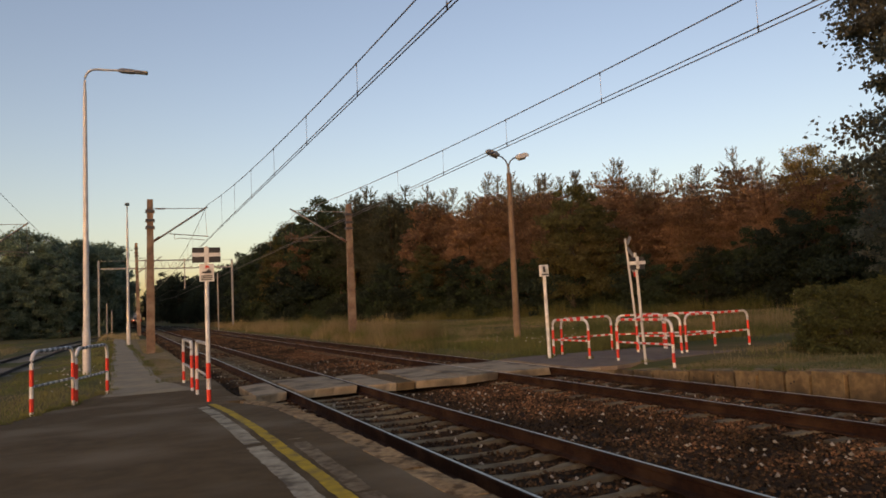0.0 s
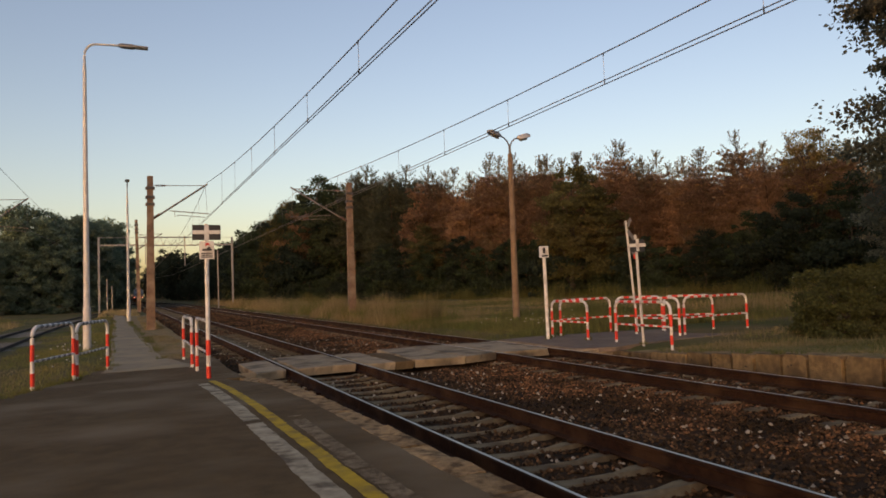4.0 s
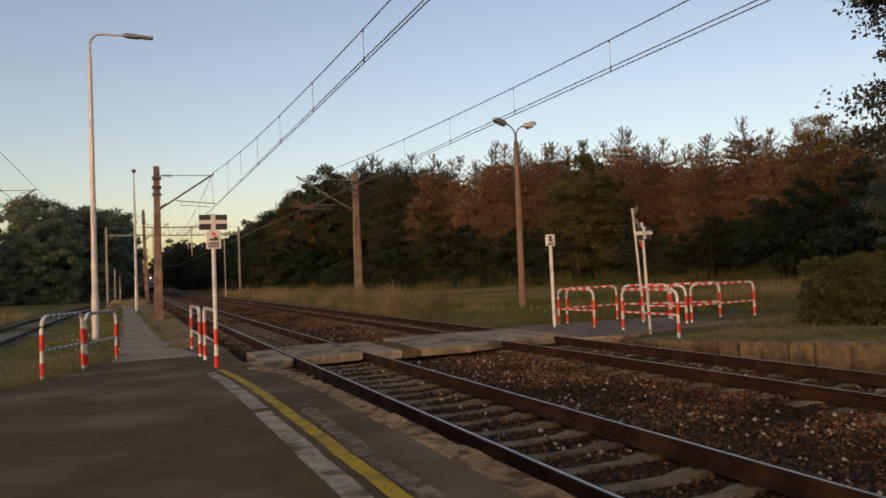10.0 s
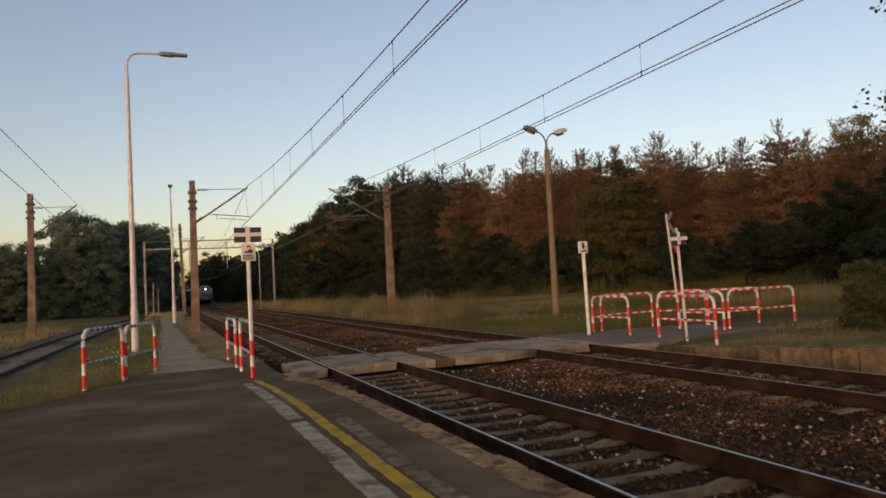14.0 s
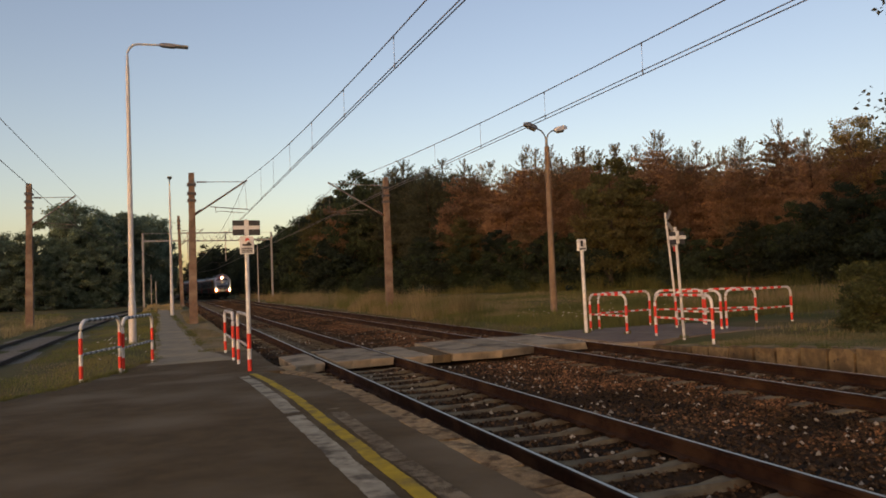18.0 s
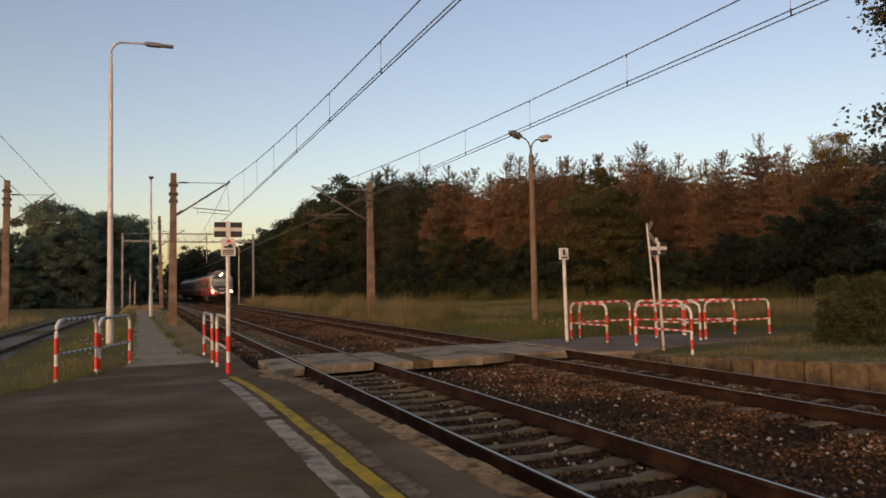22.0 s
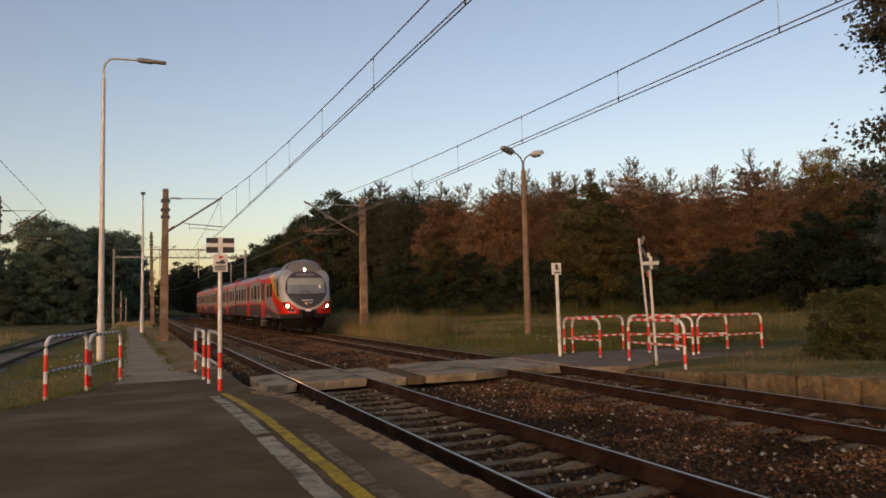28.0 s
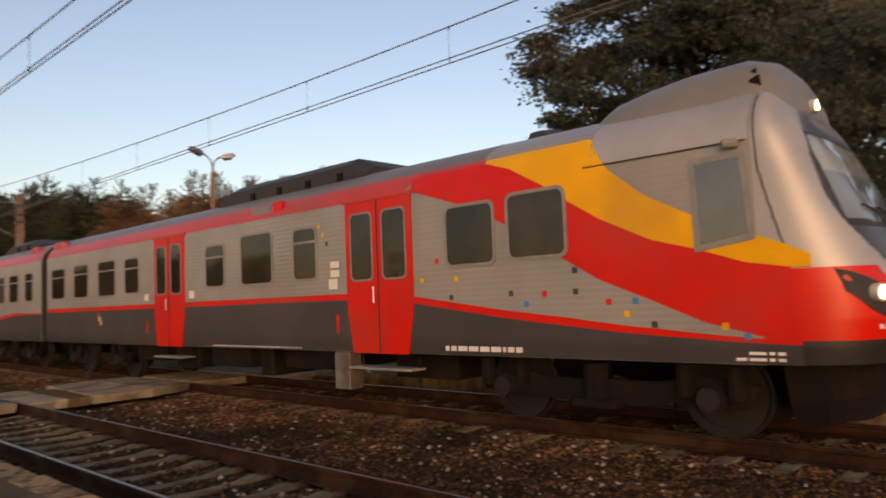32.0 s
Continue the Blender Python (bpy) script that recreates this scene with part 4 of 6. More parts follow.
def pine_crown(h, seed, base=0.28, radius=2.1, tip=0.80):
    """Whorls of branches bearing needle brushes, thin upswept shoots at the top; returns quads and which are top."""
    rng = np.random.default_rng(seed)
    cs, ds, ln, wd, tops = [], [], [], [], []

    def brush(p, axis, n, length, width, top):
        """Needles fanned round a twig's end."""
        d = np.asarray(axis) + rng.normal(size=(n, 3)) * 0.55
        d /= np.linalg.norm(d, axis=1)[:, None] + 1e-9
        cs.append(np.asarray(p) + d * length * 0.35 + rng.normal(size=(n, 3)) * 0.05)
        ds.append(d)
        ln.append(length * rng.uniform(0.7, 1.25, n))
        wd.append(width * rng.uniform(0.6, 1.3, n))
        tops.extend([top] * n)

    z = h * base
    while z < h - 0.35:
        u = (z - h * base) / (h * (1 - base))
        top = u > tip
        r = radius * interp_r(u) * rng.uniform(0.7, 1.2)
        nb = int(rng.integers(6, 9)) if not top else int(rng.integers(3, 6))
        a0 = rng.uniform(0, 6.28)
        for k in range(nb):
            a = a0 + 6.28 * k / nb + rng.uniform(-0.3, 0.3)
            rr = r * rng.uniform(0.6, 1.2)
            out = np.array([math.cos(a), math.sin(a), 0.0])
            lift = 0.05 + 0.25 * u
            if top:
                rr *= 0.85
                for f in np.linspace(0.2, 1.0, 5):
                    p = out * rr * f ** 0.7 + np.array([0, 0, z + 0.62 * f ** 1.6])
                    brush(p, out * 0.5 * (1 - f) + np.array([0, 0, 0.9]), 6, 0.24, 0.062, True)
                continue
            for f in np.linspace(0.3, 1.0, max(3, int(rr / 0.24))):
                p = out * rr * f + np.array([0, 0, z + rr * f * f * lift])
                spread = np.array([-out[1], out[0], 0]) * rr * f * 0.42
                for q in (-1, 0, 1):
                    brush(p + spread * q * rng.uniform(0.3, 1.0) + rng.normal(size=3) * 0.08, out * 0.6 + np.array([0, 0, 0.45]), 5, 0.30, 0.105, False)
        z += rng.uniform(0.40, 0.62) * (1.0 if not top else 1.15)
    for q in np.linspace(h - 1.6, h, 18):
        brush((rng.normal() * 0.03, rng.normal() * 0.03, q), (0, 0, 1.0), 6, 0.24, 0.06, True)
    c, d = np.concatenate(cs), np.concatenate(ds)
    return leaf_quads(c, d, unit(rng, len(c)), np.concatenate(ln), np.concatenate(wd)), np.array(tops)


def leafy_crown(h, width, base, clumps, per, size, seed, taper=0.0, flat=0.6, clump=0.15):
    """A crown of many leafy clumps spread through an uneven envelope."""
    rng = np.random.default_rng(seed)
    hz = (h - base) / 2
    pts = []
    while len(pts) < clumps:
        p = rng.uniform(-1, 1, 3)
        lim = 1.0 + 0.22 * noise.noise((p[0] * 2 + seed, p[1] * 2, p[2] * 2))
        l = np.linalg.norm(p)
        if 0.35 < l < lim:
            pts.append(p * np.array([width / 2 * (1 - taper * p[2]), width / 2 * (1 - taper * p[2]), hz]) + np.array([0, 0, base + hz]))
    pts = np.array(pts)
    rad = rng.uniform(0.5, 1.15, clumps) * width * clump
    i = rng.integers(0, clumps, clumps * per)
    d = unit(rng, len(i))
    c = pts[i] + d * (rad[i] * rng.uniform(0.3, 1.05, len(i)) * np.where(rng.random(len(i)) < 0.22, 1.4, 1.0))[:, None] * np.array([1.1, 1.1, flat])
    c[:, 2] = np.abs(c[:, 2]) + 0.03
    dl = d + rng.normal(size=d.shape) * 0.6 + np.array([0, 0, -0.25])
    dl /= np.linalg.norm(dl, axis=1)[:, None]
    return leaf_quads(c, dl, unit(rng, len(i)), size * rng.uniform(0.6, 1.3, len(i)), size * rng.uniform(0.45, 0.9, len(i))), pts


def trunk_geo(h, r, rng, limbs=None, base=0.3):
    g = Geo()
    k = 7
    pts = [(0.02 * h * noise.noise((i * 0.7, r * 50, 0)), 0.02 * h * noise.noise((i * 0.7, 9, r * 50)), h * i / k - (0.3 if i == 0 else 0)) for i in range(k + 1)]
    g.tube(pts, r, 8, r * 0.15)
    for p in (limbs if limbs is not None else []):
        z0 = max(h * base * 0.6, min(p[2] - 0.8, h * 0.8) * rng.uniform(0.5, 0.85))
        s = Vector((0, 0, z0))
        e = Vector(p)
        m = s.lerp(e, 0.5) + Vector((0, 0, 0.15 * (e - s).length))
        g.tube([s, m, e], r * 0.34, 5, r * 0.06)
    return g


FOREST = "forest trees"


def make_pine(h, seed, radius, low_mat, top_mat, label, base=0.1, tip=0.80):
    rng = random.Random(seed)
    th = thing("pine_tree", pose(0, 0, 0), label, "tree", FOREST)
    g = trunk_geo(h * 0.97, 0.15, rng)
    part("trunk", g, BARK, th, smooth=True)
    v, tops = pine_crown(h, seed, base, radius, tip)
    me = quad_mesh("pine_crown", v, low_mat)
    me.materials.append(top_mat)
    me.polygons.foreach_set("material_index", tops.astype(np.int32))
    part("crown", me, None, th)
    return th


def make_leafy(name, h, width, base, clumps, per, size, seed, mat, label, group=FOREST, bark=BARKD, limbs=12, taper=0.0, flat=0.6, clump=0.15):
    rng = random.Random(seed)
    th = thing(name, pose(0, 0, 0), label, "bush" if "bush" in name else "tree", group)
    v, pts = leafy_crown(h, width, base, clumps, per, size, seed, taper, flat, clump)
    part("trunk", trunk_geo(h * 0.85, 0.02 * h + 0.03, rng, pts[:limbs], max(0.15, base / h)), bark, th, smooth=True)
    part("crown", quad_mesh(name + "_crown", v, mat), None, th)
    return th


RP = "slender pine with rust-brown needles and a grey-green tip"
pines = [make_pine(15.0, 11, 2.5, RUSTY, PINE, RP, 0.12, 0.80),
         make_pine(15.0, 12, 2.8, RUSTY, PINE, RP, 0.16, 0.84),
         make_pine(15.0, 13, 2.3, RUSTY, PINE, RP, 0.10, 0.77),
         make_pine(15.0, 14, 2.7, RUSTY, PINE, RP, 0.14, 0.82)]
dark_pines = [make_pine(15.0, 16, 2.6, DARKPINE, DARKPINE, "tall dark green pine with a bare lower trunk", 0.40, 0.78),
              make_pine(15.0, 17, 2.9, DARKPINE, DARKPINE, "tall dark green pine with a bare lower trunk", 0.34, 0.80)]
greens = [make_leafy("forest_tree", 11.0, 6.5, 0.8, 110, 150, 0.24, 21, DARKGREEN, "dark green broadleaf tree at the forest edge", clump=0.12),
          make_leafy("forest_tree", 11.0, 6.2, 0.8, 100, 150, 0.24, 22, GREEN, "green broadleaf tree at the forest edge", clump=0.12),
          make_leafy("forest_tree", 11.0, 6.5, 0.6, 110, 150, 0.24, 23, OLIVE, "olive green broadleaf tree at the forest edge", clump=0.12),
          make_leafy("forest_tree", 11.0, 6.8, 1.0, 110, 150, 0.24, 24, RUSTY, "rust-brown broadleaf tree in the forest edge", clump=0.12)]
EDGE_BUSHES = "bushes at the forest edge"
shrubs = [make_leafy("forest_bush", 4.6, 5.4, -2.4, 80, 110, 0.22, 31, DARKGREEN, "dark green bush along the forest edge", EDGE_BUSHES, limbs=8, clump=0.11),
          make_leafy("forest_bush", 4.2, 5.0, -2.0, 70, 110, 0.22, 32, GREEN, "green bush along the forest edge", EDGE_BUSHES, limbs=8, clump=0.11),
          make_leafy("forest_bush", 4.6, 5.2, -2.2, 80, 110, 0.22, 33, BUSH, "deep green bush along the forest edge", EDGE_BUSHES, limbs=8, clump=0.11)]
# trees and bushes on the left, with haze painted into their leaves
pale = [make_leafy("forest_tree", 11.0, 6.8, 0.6, 100, 130, 0.27, 27, HAZEGREEN, "green broadleaf tree beyond the siding, distance haze in its colour", clump=0.12),
        make_leafy("forest_bush", 4.6, 5.4, -2.4, 80, 90, 0.25, 28, HAZEGREEN, "green bush beyond the siding, distance haze in its colour", EDGE_BUSHES, limbs=8, clump=0.11)]
background = [make_leafy("background_tree", 12.0, 7.0, -1.0, 60, 60, 0.5, 25, DARKGREEN, "dark leafy background and filler tree", "background trees", limbs=4)]
used = set()


def plant(model, x, y, s, rng):
    """Sets a model at its first place, then copies of it."""
    z = ground_z(x, y) - 0.05
    m = pose(x, y, z, rng.uniform(-2, 2), rng.uniform(-2, 2), rng.uniform(0, 360))
    if model.name not in used:
        used.add(model.name)
        model.matrix_basis = m @ Matrix.Diagonal((s, s, s, 1))
        return model
    ob = copy_thing(model, m)
    ob.scale = (s, s, s * rng.uniform(0.96, 1.05))
    return ob


def along(line, step):
    out = []
    for (ax, ay), (bx_, by_) in zip(line, line[1:]):
        n = max(1, int(math.hypot(bx_ - ax, by_ - ay) / step))
        ux, uy = -(by_ - ay), (bx_ - ax)
        l = math.hypot(ux, uy)
        out += [(ax + (bx_ - ax) * i / n, ay + (by_ - ay) * i / n, ux / l, uy / l) for i in range(n)]
    return out


trng = random.Random(77)


def height_at(pts, y):
    for (a, ra), (b, rb) in zip(pts, pts[1:]):
        if y <= b:
            return ra + (rb - ra) * (y - a) / (b - a)
    return pts[-1][1]


# the forest's height along its edge, and that of the green undergrowth before it
CANOPY = ((0, 10.5), (36, 11.6), (40, 12.6), (45, 13.8), (54, 14.4), (60, 15.2), (68, 15.9), (72, 16.5), (77, 16.2), (81, 16.0), (84, 17.0), (89, 17.2), (94, 19.0), (99, 18.8),
          (106, 17.8), (112, 17.0), (124, 15.2), (136, 13.8), (240, 13.4))
UNDER = ((0, 4.0), (36, 5.6), (44, 5.4), (52, 4.8), (60, 5.6), (72, 6.4), (82, 6.8), (88, 3.2), (96, 3.4), (101, 8.0), (120, 8.5), (240, 8.0))
EDGE_R = [(13.5, 235), (17, 170), (20.5, 118), (25.5, 92), (35, 72), (42, 59), (48, 44), (52, 28), (54, 8)]
for x, y, ux, uy in along(EDGE_R, 2.6):
    o = trng.uniform(-1.6, 0.8)
    if y > 128:
        plant(background[0], x + ux * o, y + uy * o, trng.uniform(0.4, 0.55), trng)
    else:
        h = height_at(UNDER, y) * trng.uniform(0.8, 1.15)
        plant(trng.choice(shrubs if y < 85 else shrubs[:2]), x + ux * o, y + uy * o, h / 4.5, trng)
for depth, step in ((4.2, 2.5), (7.4, 2.3), (11.0, 3.0)):
    for x, y, ux, uy in along(EDGE_R, step):
        o = depth + trng.uniform(-1.2, 1.2)
        px, py = x + ux * o + trng.uniform(-0.6, 0.6), y + uy * o
        h = height_at(CANOPY, y) * trng.uniform(0.86, 1.03)
        if y < 81:
            plant(trng.choice(pines), px, py, h / 15.0, trng)
        elif y < 97 or y < 104 and depth > 5:
            plant(trng.choice(dark_pines), px, py, h / 15.0, trng)
        elif y < 140:
            m = trng.choice(greens[:1] * 2 + greens[1:3] + (greens[2:] if y < 112 and depth > 5 else []))
            plant(m, px, py, h / 11.3 * (0.85 if y < 104 else 1.0), trng)
        else:
            plant(background[0], px, py, h / 12.5, trng)

# single trees that stand out before the pines
for m, x, y, h, s in ((greens[2], 39.6, 58.2, 12.6, 31), (greens[2], 41.9, 57.0, 10.2, 32), (greens[3], 34.0, 81.2, 12.2, 33), (greens[3], 37.4, 76.0, 10.8, 34), (greens[0], 29.4, 82.0, 7.4, 44), (greens[1], 32.2, 76.2, 6.8, 45), (greens[0], 34.6, 72.0, 7.0, 46), (greens[0], 37.2, 66.6, 6.2, 47), (greens[2], 32.4, 77.4, 8.6, 35),
                      (greens[0], 48.2, 40.0, 7.6, 36), (greens[1], 46.6, 42.8, 6.4, 37), (greens[1], 50.4, 36.8, 9.2, 38), (greens[0], 45.2, 46.6, 5.6, 39), (greens[2], 21.9, 108.0, 13.6, 40),
                      (greens[1], 20.2, 116.0, 12.4, 41), (greens[3], 24.6, 106.0, 14.6, 42)):
    plant(m, x, y, h / 11.3, random.Random(s))

# a dense understorey closing the forest
for depth, big_s, gap in ((6.0, 0.9, 4.6), (13.0, 1.3, 2.8)):
    for x, y, ux, uy in along(EDGE_R, gap):
        if y < 120 and (depth > 10 or not 81 < y < 97):
            plant(background[0], x + ux * depth + trng.uniform(-1, 1), y + uy * depth + trng.uniform(-1, 1), trng.uniform(0.46, 0.60) * big_s, trng)
for x, y, ux, uy in along([(52, 28), (54, 8), (54, -14)], 3.2):
    plant(background[0], x + 6 + trng.uniform(-1, 1), y + trng.uniform(-1, 1), trng.uniform(0.55, 0.75), trng)
EDGE_L = [(-44, 88), (-26, 92), (-14, 96), (-8, 101), (-3.4, 110), (-1.7, 122), (-1.4, 138), (-3.6, 165), (-7.5, 195), (-9, 240)]
for x, y, ux, uy in along(EDGE_L, 3.4):
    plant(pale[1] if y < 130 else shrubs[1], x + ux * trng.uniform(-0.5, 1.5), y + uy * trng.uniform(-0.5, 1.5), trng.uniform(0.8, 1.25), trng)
for depth, step in ((1.4, 3.2), (5.4, 4.0)):
    for x, y, ux, uy in along(EDGE_L, step):
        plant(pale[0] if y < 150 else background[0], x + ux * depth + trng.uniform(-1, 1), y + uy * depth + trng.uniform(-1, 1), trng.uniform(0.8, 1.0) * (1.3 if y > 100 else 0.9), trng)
for x, y, ux, uy in along(EDGE_L[:5], 3.4):
    plant(background[0], x + ux * 9 + trng.uniform(-1, 1), y + uy * 9 + trng.uniform(-1, 1), trng.uniform(0.6, 0.8), trng)
for x, y, s in ((-5.2, 150, 1.0), (-3.2, 158, 0.95), (-6.5, 170, 1.05), (-4.4, 182, 1.12), (-8.4, 205, 1.2), (-10.0, 215, 1.2)):
    plant(trng.choice(greens[:2]), x - 0.6, y, s, trng)
    plant(shrubs[0], x + 0.8, y - 2, s * 1.1, trng)
for i in range(34):
    side = 1 if i % 2 else -1
    yy = 205 + 5.5 * i + trng.uniform(-4, 4)
    plant(background[0], (13.0 if side > 0 else -8.6) + side * trng.uniform(0, 8) * (i % 3) / 2, yy, trng.uniform(1.15, 1.5), trng)
for x, s in ((-12, 1.7), (-7, 1.5), (-4.6, 1.55), (-2.2, 1.2), (1.5, 0.9), (5.0, 0.85), (8.5, 0.95), (13.5, 1.5), (18, 1.8)):
    plant(background[0], x, 346 + x * 0.5, s, random.Random(int(x * 3) + 50))
for i in range(9):
    x = -16 + i * 4.4 + trng.uniform(-1, 1)
    plant(background[0], x, 345 + trng.uniform(-10, 12), trng.uniform(1.0, 1.35) if not -2 < x < 12 else 0.4, trng)

# unseen trees added behind the platform, to darken window reflections and block low sun
for ring, step in ((60, 6.0),):
    a = 150.0
    while a < 262.0:
        plant(background[0], math.sin(radians(a)) * ring + trng.uniform(-1.5, 1.5), math.cos(radians(a)) * ring + trng.uniform(-1.5, 1.5), trng.uniform(0.3, 0.45), trng)
        a += math.degrees(step / ring)

# the tall trees and bushes beside the far platform
big = make_leafy("tall_tree", 18.6, 10.8, 1.4, 210, 440, 0.21, 43, TALL, "tall dark broadleaf tree towering beside the far platform", "tall trees", limbs=60, taper=0.26, flat=0.42, clump=0.135)
plant(big, 29.8, 14.3, 1.0, random.Random(5))
plant(big, 35.0, 8.0, 1.0, trng)
plant(background[0], 38.0, -1.0, 1.5, trng)
olive_big = make_leafy("tall_tree", 13.0, 9.0, 0.6, 130, 180, 0.2, 42, TALL, "dark green leafy tree behind the far platform", "tall trees", limbs=10, flat=0.45, clump=0.12)
plant(olive_big, 35.5, 22.0, 0.62, trng)
plant(olive_big, 27.5, 6.5, 0.9, trng)
plant(olive_big, 33.0, 18.5, 0.80, trng)
near_bush = make_leafy("elder_bush", 2.7, 4.4, -1.2, 120, 170, 0.13, 51, ELDER, "dense green bush growing beside the path", "bushes by the far platform", limbs=20, clump=0.10)
for x, y, s in ((17.9, 13.3, 0.82), (20.0, 11.8, 0.84), (22.2, 13.9, 0.95), (20.2, 7.6, 0.8), (25.5, 17.5, 0.75), (22.5, 4.5, 0.9), (28.5, 21.0, 0.8), (24.5, 9.0, 1.0)):
    plant(near_bush, x, y, s * 0.86, trng)
for x, y, s in ((48.3, 42.9, 1.05), (51.2, 41.6, 1.0), (53.0, 44.5, 1.1), (46.9, 45.0, 0.8)):
    plant(shrubs[0], x, y, s, random.Random(int(x * 10)))
for x, y, s in ((57.2, 50.6, 0.75), (60.0, 49.0, 0.75), (62.0, 46.5, 0.7), (59.0, 53.5, 0.75)):
    plant(background[0], x, y, s, random.Random(int(x * 10)))
birch = make_leafy("birch_tree", 16.5, 6.0, 7.0, 60, 160, 0.2, 61, BIRCH, "yellowing birch rising above the forest", "tall trees", bark=BARK, limbs=16)
plant(birch, 53.0, 42.0, 0.85, trng)


def grass(name, boxes, height, width, mat, seed, label, clump=0.0):
    """Blades of grass, each a thin bent triangle."""
    rng = np.random.default_rng(seed)
    allv = []
    for x0, x1, y0, y1, n, k in boxes:
        x, y = rng.uniform(x0, x1, n), rng.uniform(y0, y1, n)
        if clump:
            keep = np.array([noise.noise((a * 0.45, b * 0.3, seed)) > clump + rng.uniform(-0.25, 0.25) for a, b in zip(x, y)])
            x, y = x[keep], y[keep]
        n = len(x)
        z = np.array([ground_z(a, b) for a, b in zip(x, y)])
        if name in ("platform_grass", "short_dry_grass"):
            z = np.array([far_plat_z(b) - 0.03 if a < 15.5 and b < 13.7 else q for a, b, q in zip(x, y, z)])
        h = height * k * rng.uniform(0.45, 1.15, n) * np.array([min(1.4, max(0.3, 0.72 + 1.1 * noise.noise((a * 0.7, b * 0.45, seed + 0.5)))) for a, b in zip(x, y)])
        a = rng.uniform(0, 6.28, n)
        w = width * (0.5 + np.hypot(x, y) / 40) * rng.uniform(0.7, 1.3, n)
        lean = rng.normal(size=(n, 2)) * 0.22 * h[:, None]
        p0 = np.c_[x - np.cos(a) * w, y - np.sin(a) * w, z]
        p1 = np.c_[x + np.cos(a) * w, y + np.sin(a) * w, z]
        p2 = np.c_[x + lean[:, 0], y + lean[:, 1], z + h]
        allv.append(np.stack([p0, p1, p2], 1).reshape(-1, 3))
    v = np.concatenate(allv)
    tagged(new(name, fast_mesh(name, v, np.arange(len(v)).reshape(-1, 3), mat)), label, "grass", kind="stuff")


grass("tall_dry_grass", [(10.9, 13.6, 30, 46, 15000, 1.15), (11.0, 16, 46, 90, 16000, 1.1), (11.5, 18, 80, 140, 6000, 1.0), (13.5, 17, 30, 44, 5000, 0.8), (-12, -6.8, 22, 60, 6000, 0.6), (20, 32, 14, 30, 6000, 1.1)], 0.85, 0.009, DRYGRASS, 3, "tall dry yellow grass in clumps", -0.1)
grass("short_dry_grass", [(13, 34, 30, 62, 26000, 1.0), (10.8, 14, 24, 32, 7000, 1.2), (0.85, 2.0, 18.5, 60, 14000, 0.7), (-3.4, -1.4, 12, 24, 2500, 0.4), (11.25, 14, -6, 13.4, 18000, 0.6), (14, 22, 3, 15, 9000, 1.0)], 0.20, 0.009, DRYGRASS, 13, "short dry tan grass", -0.1)
grass("meadow_grass", [(10.8, 22, 18.4, 31, 36000, 1.0), (10.9, 18, 34, 90, 10000, 1.1), (14, 40, 28, 58, 22000, 0.7), (11.0, 14.0, 29, 50, 5000, 2.3), (11.5, 17, 50, 90, 4000, 2.4), (18, 50, 5, 30, 16000, 1.0), (14.5, 22, 4, 14, 8000, 0.7)], 0.34, 0.008, LAWN, 4, "green and yellow meadow grass before the forest")
grass("verge_grass", [(-3.6, -0.5, 14.5, 40, 18000, 0.8), (-3.2, -0.9, 40, 70, 5000, 1.0), (-3.8, -1.9, 8, 14.5, 6000, 0.6), (-20, -6.7, 24, 75, 18000, 1.6)], 0.15, 0.006, LAWN, 5, "grass verge beside the footpath and siding", -0.15)
grass("shoulder_grass", [(-2.2, 1.2, 66, 95, 6000, 1.4), (-9, -6.6, 30, 60, 2500, 2.4)], 0.24, 0.007, DRYGRASS, 6, "dry grass on the track shoulder", -0.1)
grass("platform_grass", [(10.95, 15.4, -6, 13.6, 20000, 0.8)], 0.14, 0.006, LAWN, 8, "short grass growing over the far platform")
grass("reeds", [(x - 4.5, x - 0.8, y - 2.4, y + 2.4, 1500, 1.0) for x, y in ((25, 91), (28, 86), (31.5, 79), (34, 73.5), (36.5, 68), (39, 63.5), (41, 59), (43.5, 53), (45.5, 48), (47.5, 42), (49, 36), (50.5, 30))], 1.15, 0.010, LAWN, 21, "tall green reeds at the forest foot")


def flowers(spots, seed):
    """Small pale flower heads on thin stems."""
    rng = np.random.default_rng(seed)
    g, h = Geo(), Geo()
    for x0, x1, y0, y1, n, ht in spots:
        for _ in range(n):
            x, y = rng.uniform(x0, x1), rng.uniform(y0, y1)
            z = ground_z(x, y)
            t = ht * rng.uniform(0.6, 1.2)
            lx, ly = rng.normal() * 0.05, rng.normal() * 0.05
            g.tube([(x, y, z), (x + lx, y + ly, z + t)], 0.005, 3)
            r = 0.012 * (1 + math.hypot(x, y) / 40) * rng.uniform(0.7, 1.3)
            for k in range(3):
                a = rng.uniform(0, 6.28)
                cx, cy, cz = x + lx + math.cos(a) * r, y + ly + math.sin(a) * r, z + t + rng.uniform(-0.01, 0.02)
                h.add([(cx + r, cy, cz), (cx, cy + r, cz), (cx - r, cy, cz), (cx, cy - r, cz), (cx, cy, cz + r * 0.6), (cx, cy, cz - r * 0.6)],
                      [(0, 1, 4), (1, 2, 4), (2, 3, 4), (3, 0, 4), (1, 0, 5), (2, 1, 5), (3, 2, 5), (0, 3, 5)])
    tagged(part("flower_stems", g, LAWN), "thin green stems of wild flowers", "wild flowers", kind="stuff")
    tagged(part("flower_heads", h, FLOWER), "small white wild flower heads", "wild flowers", kind="stuff")


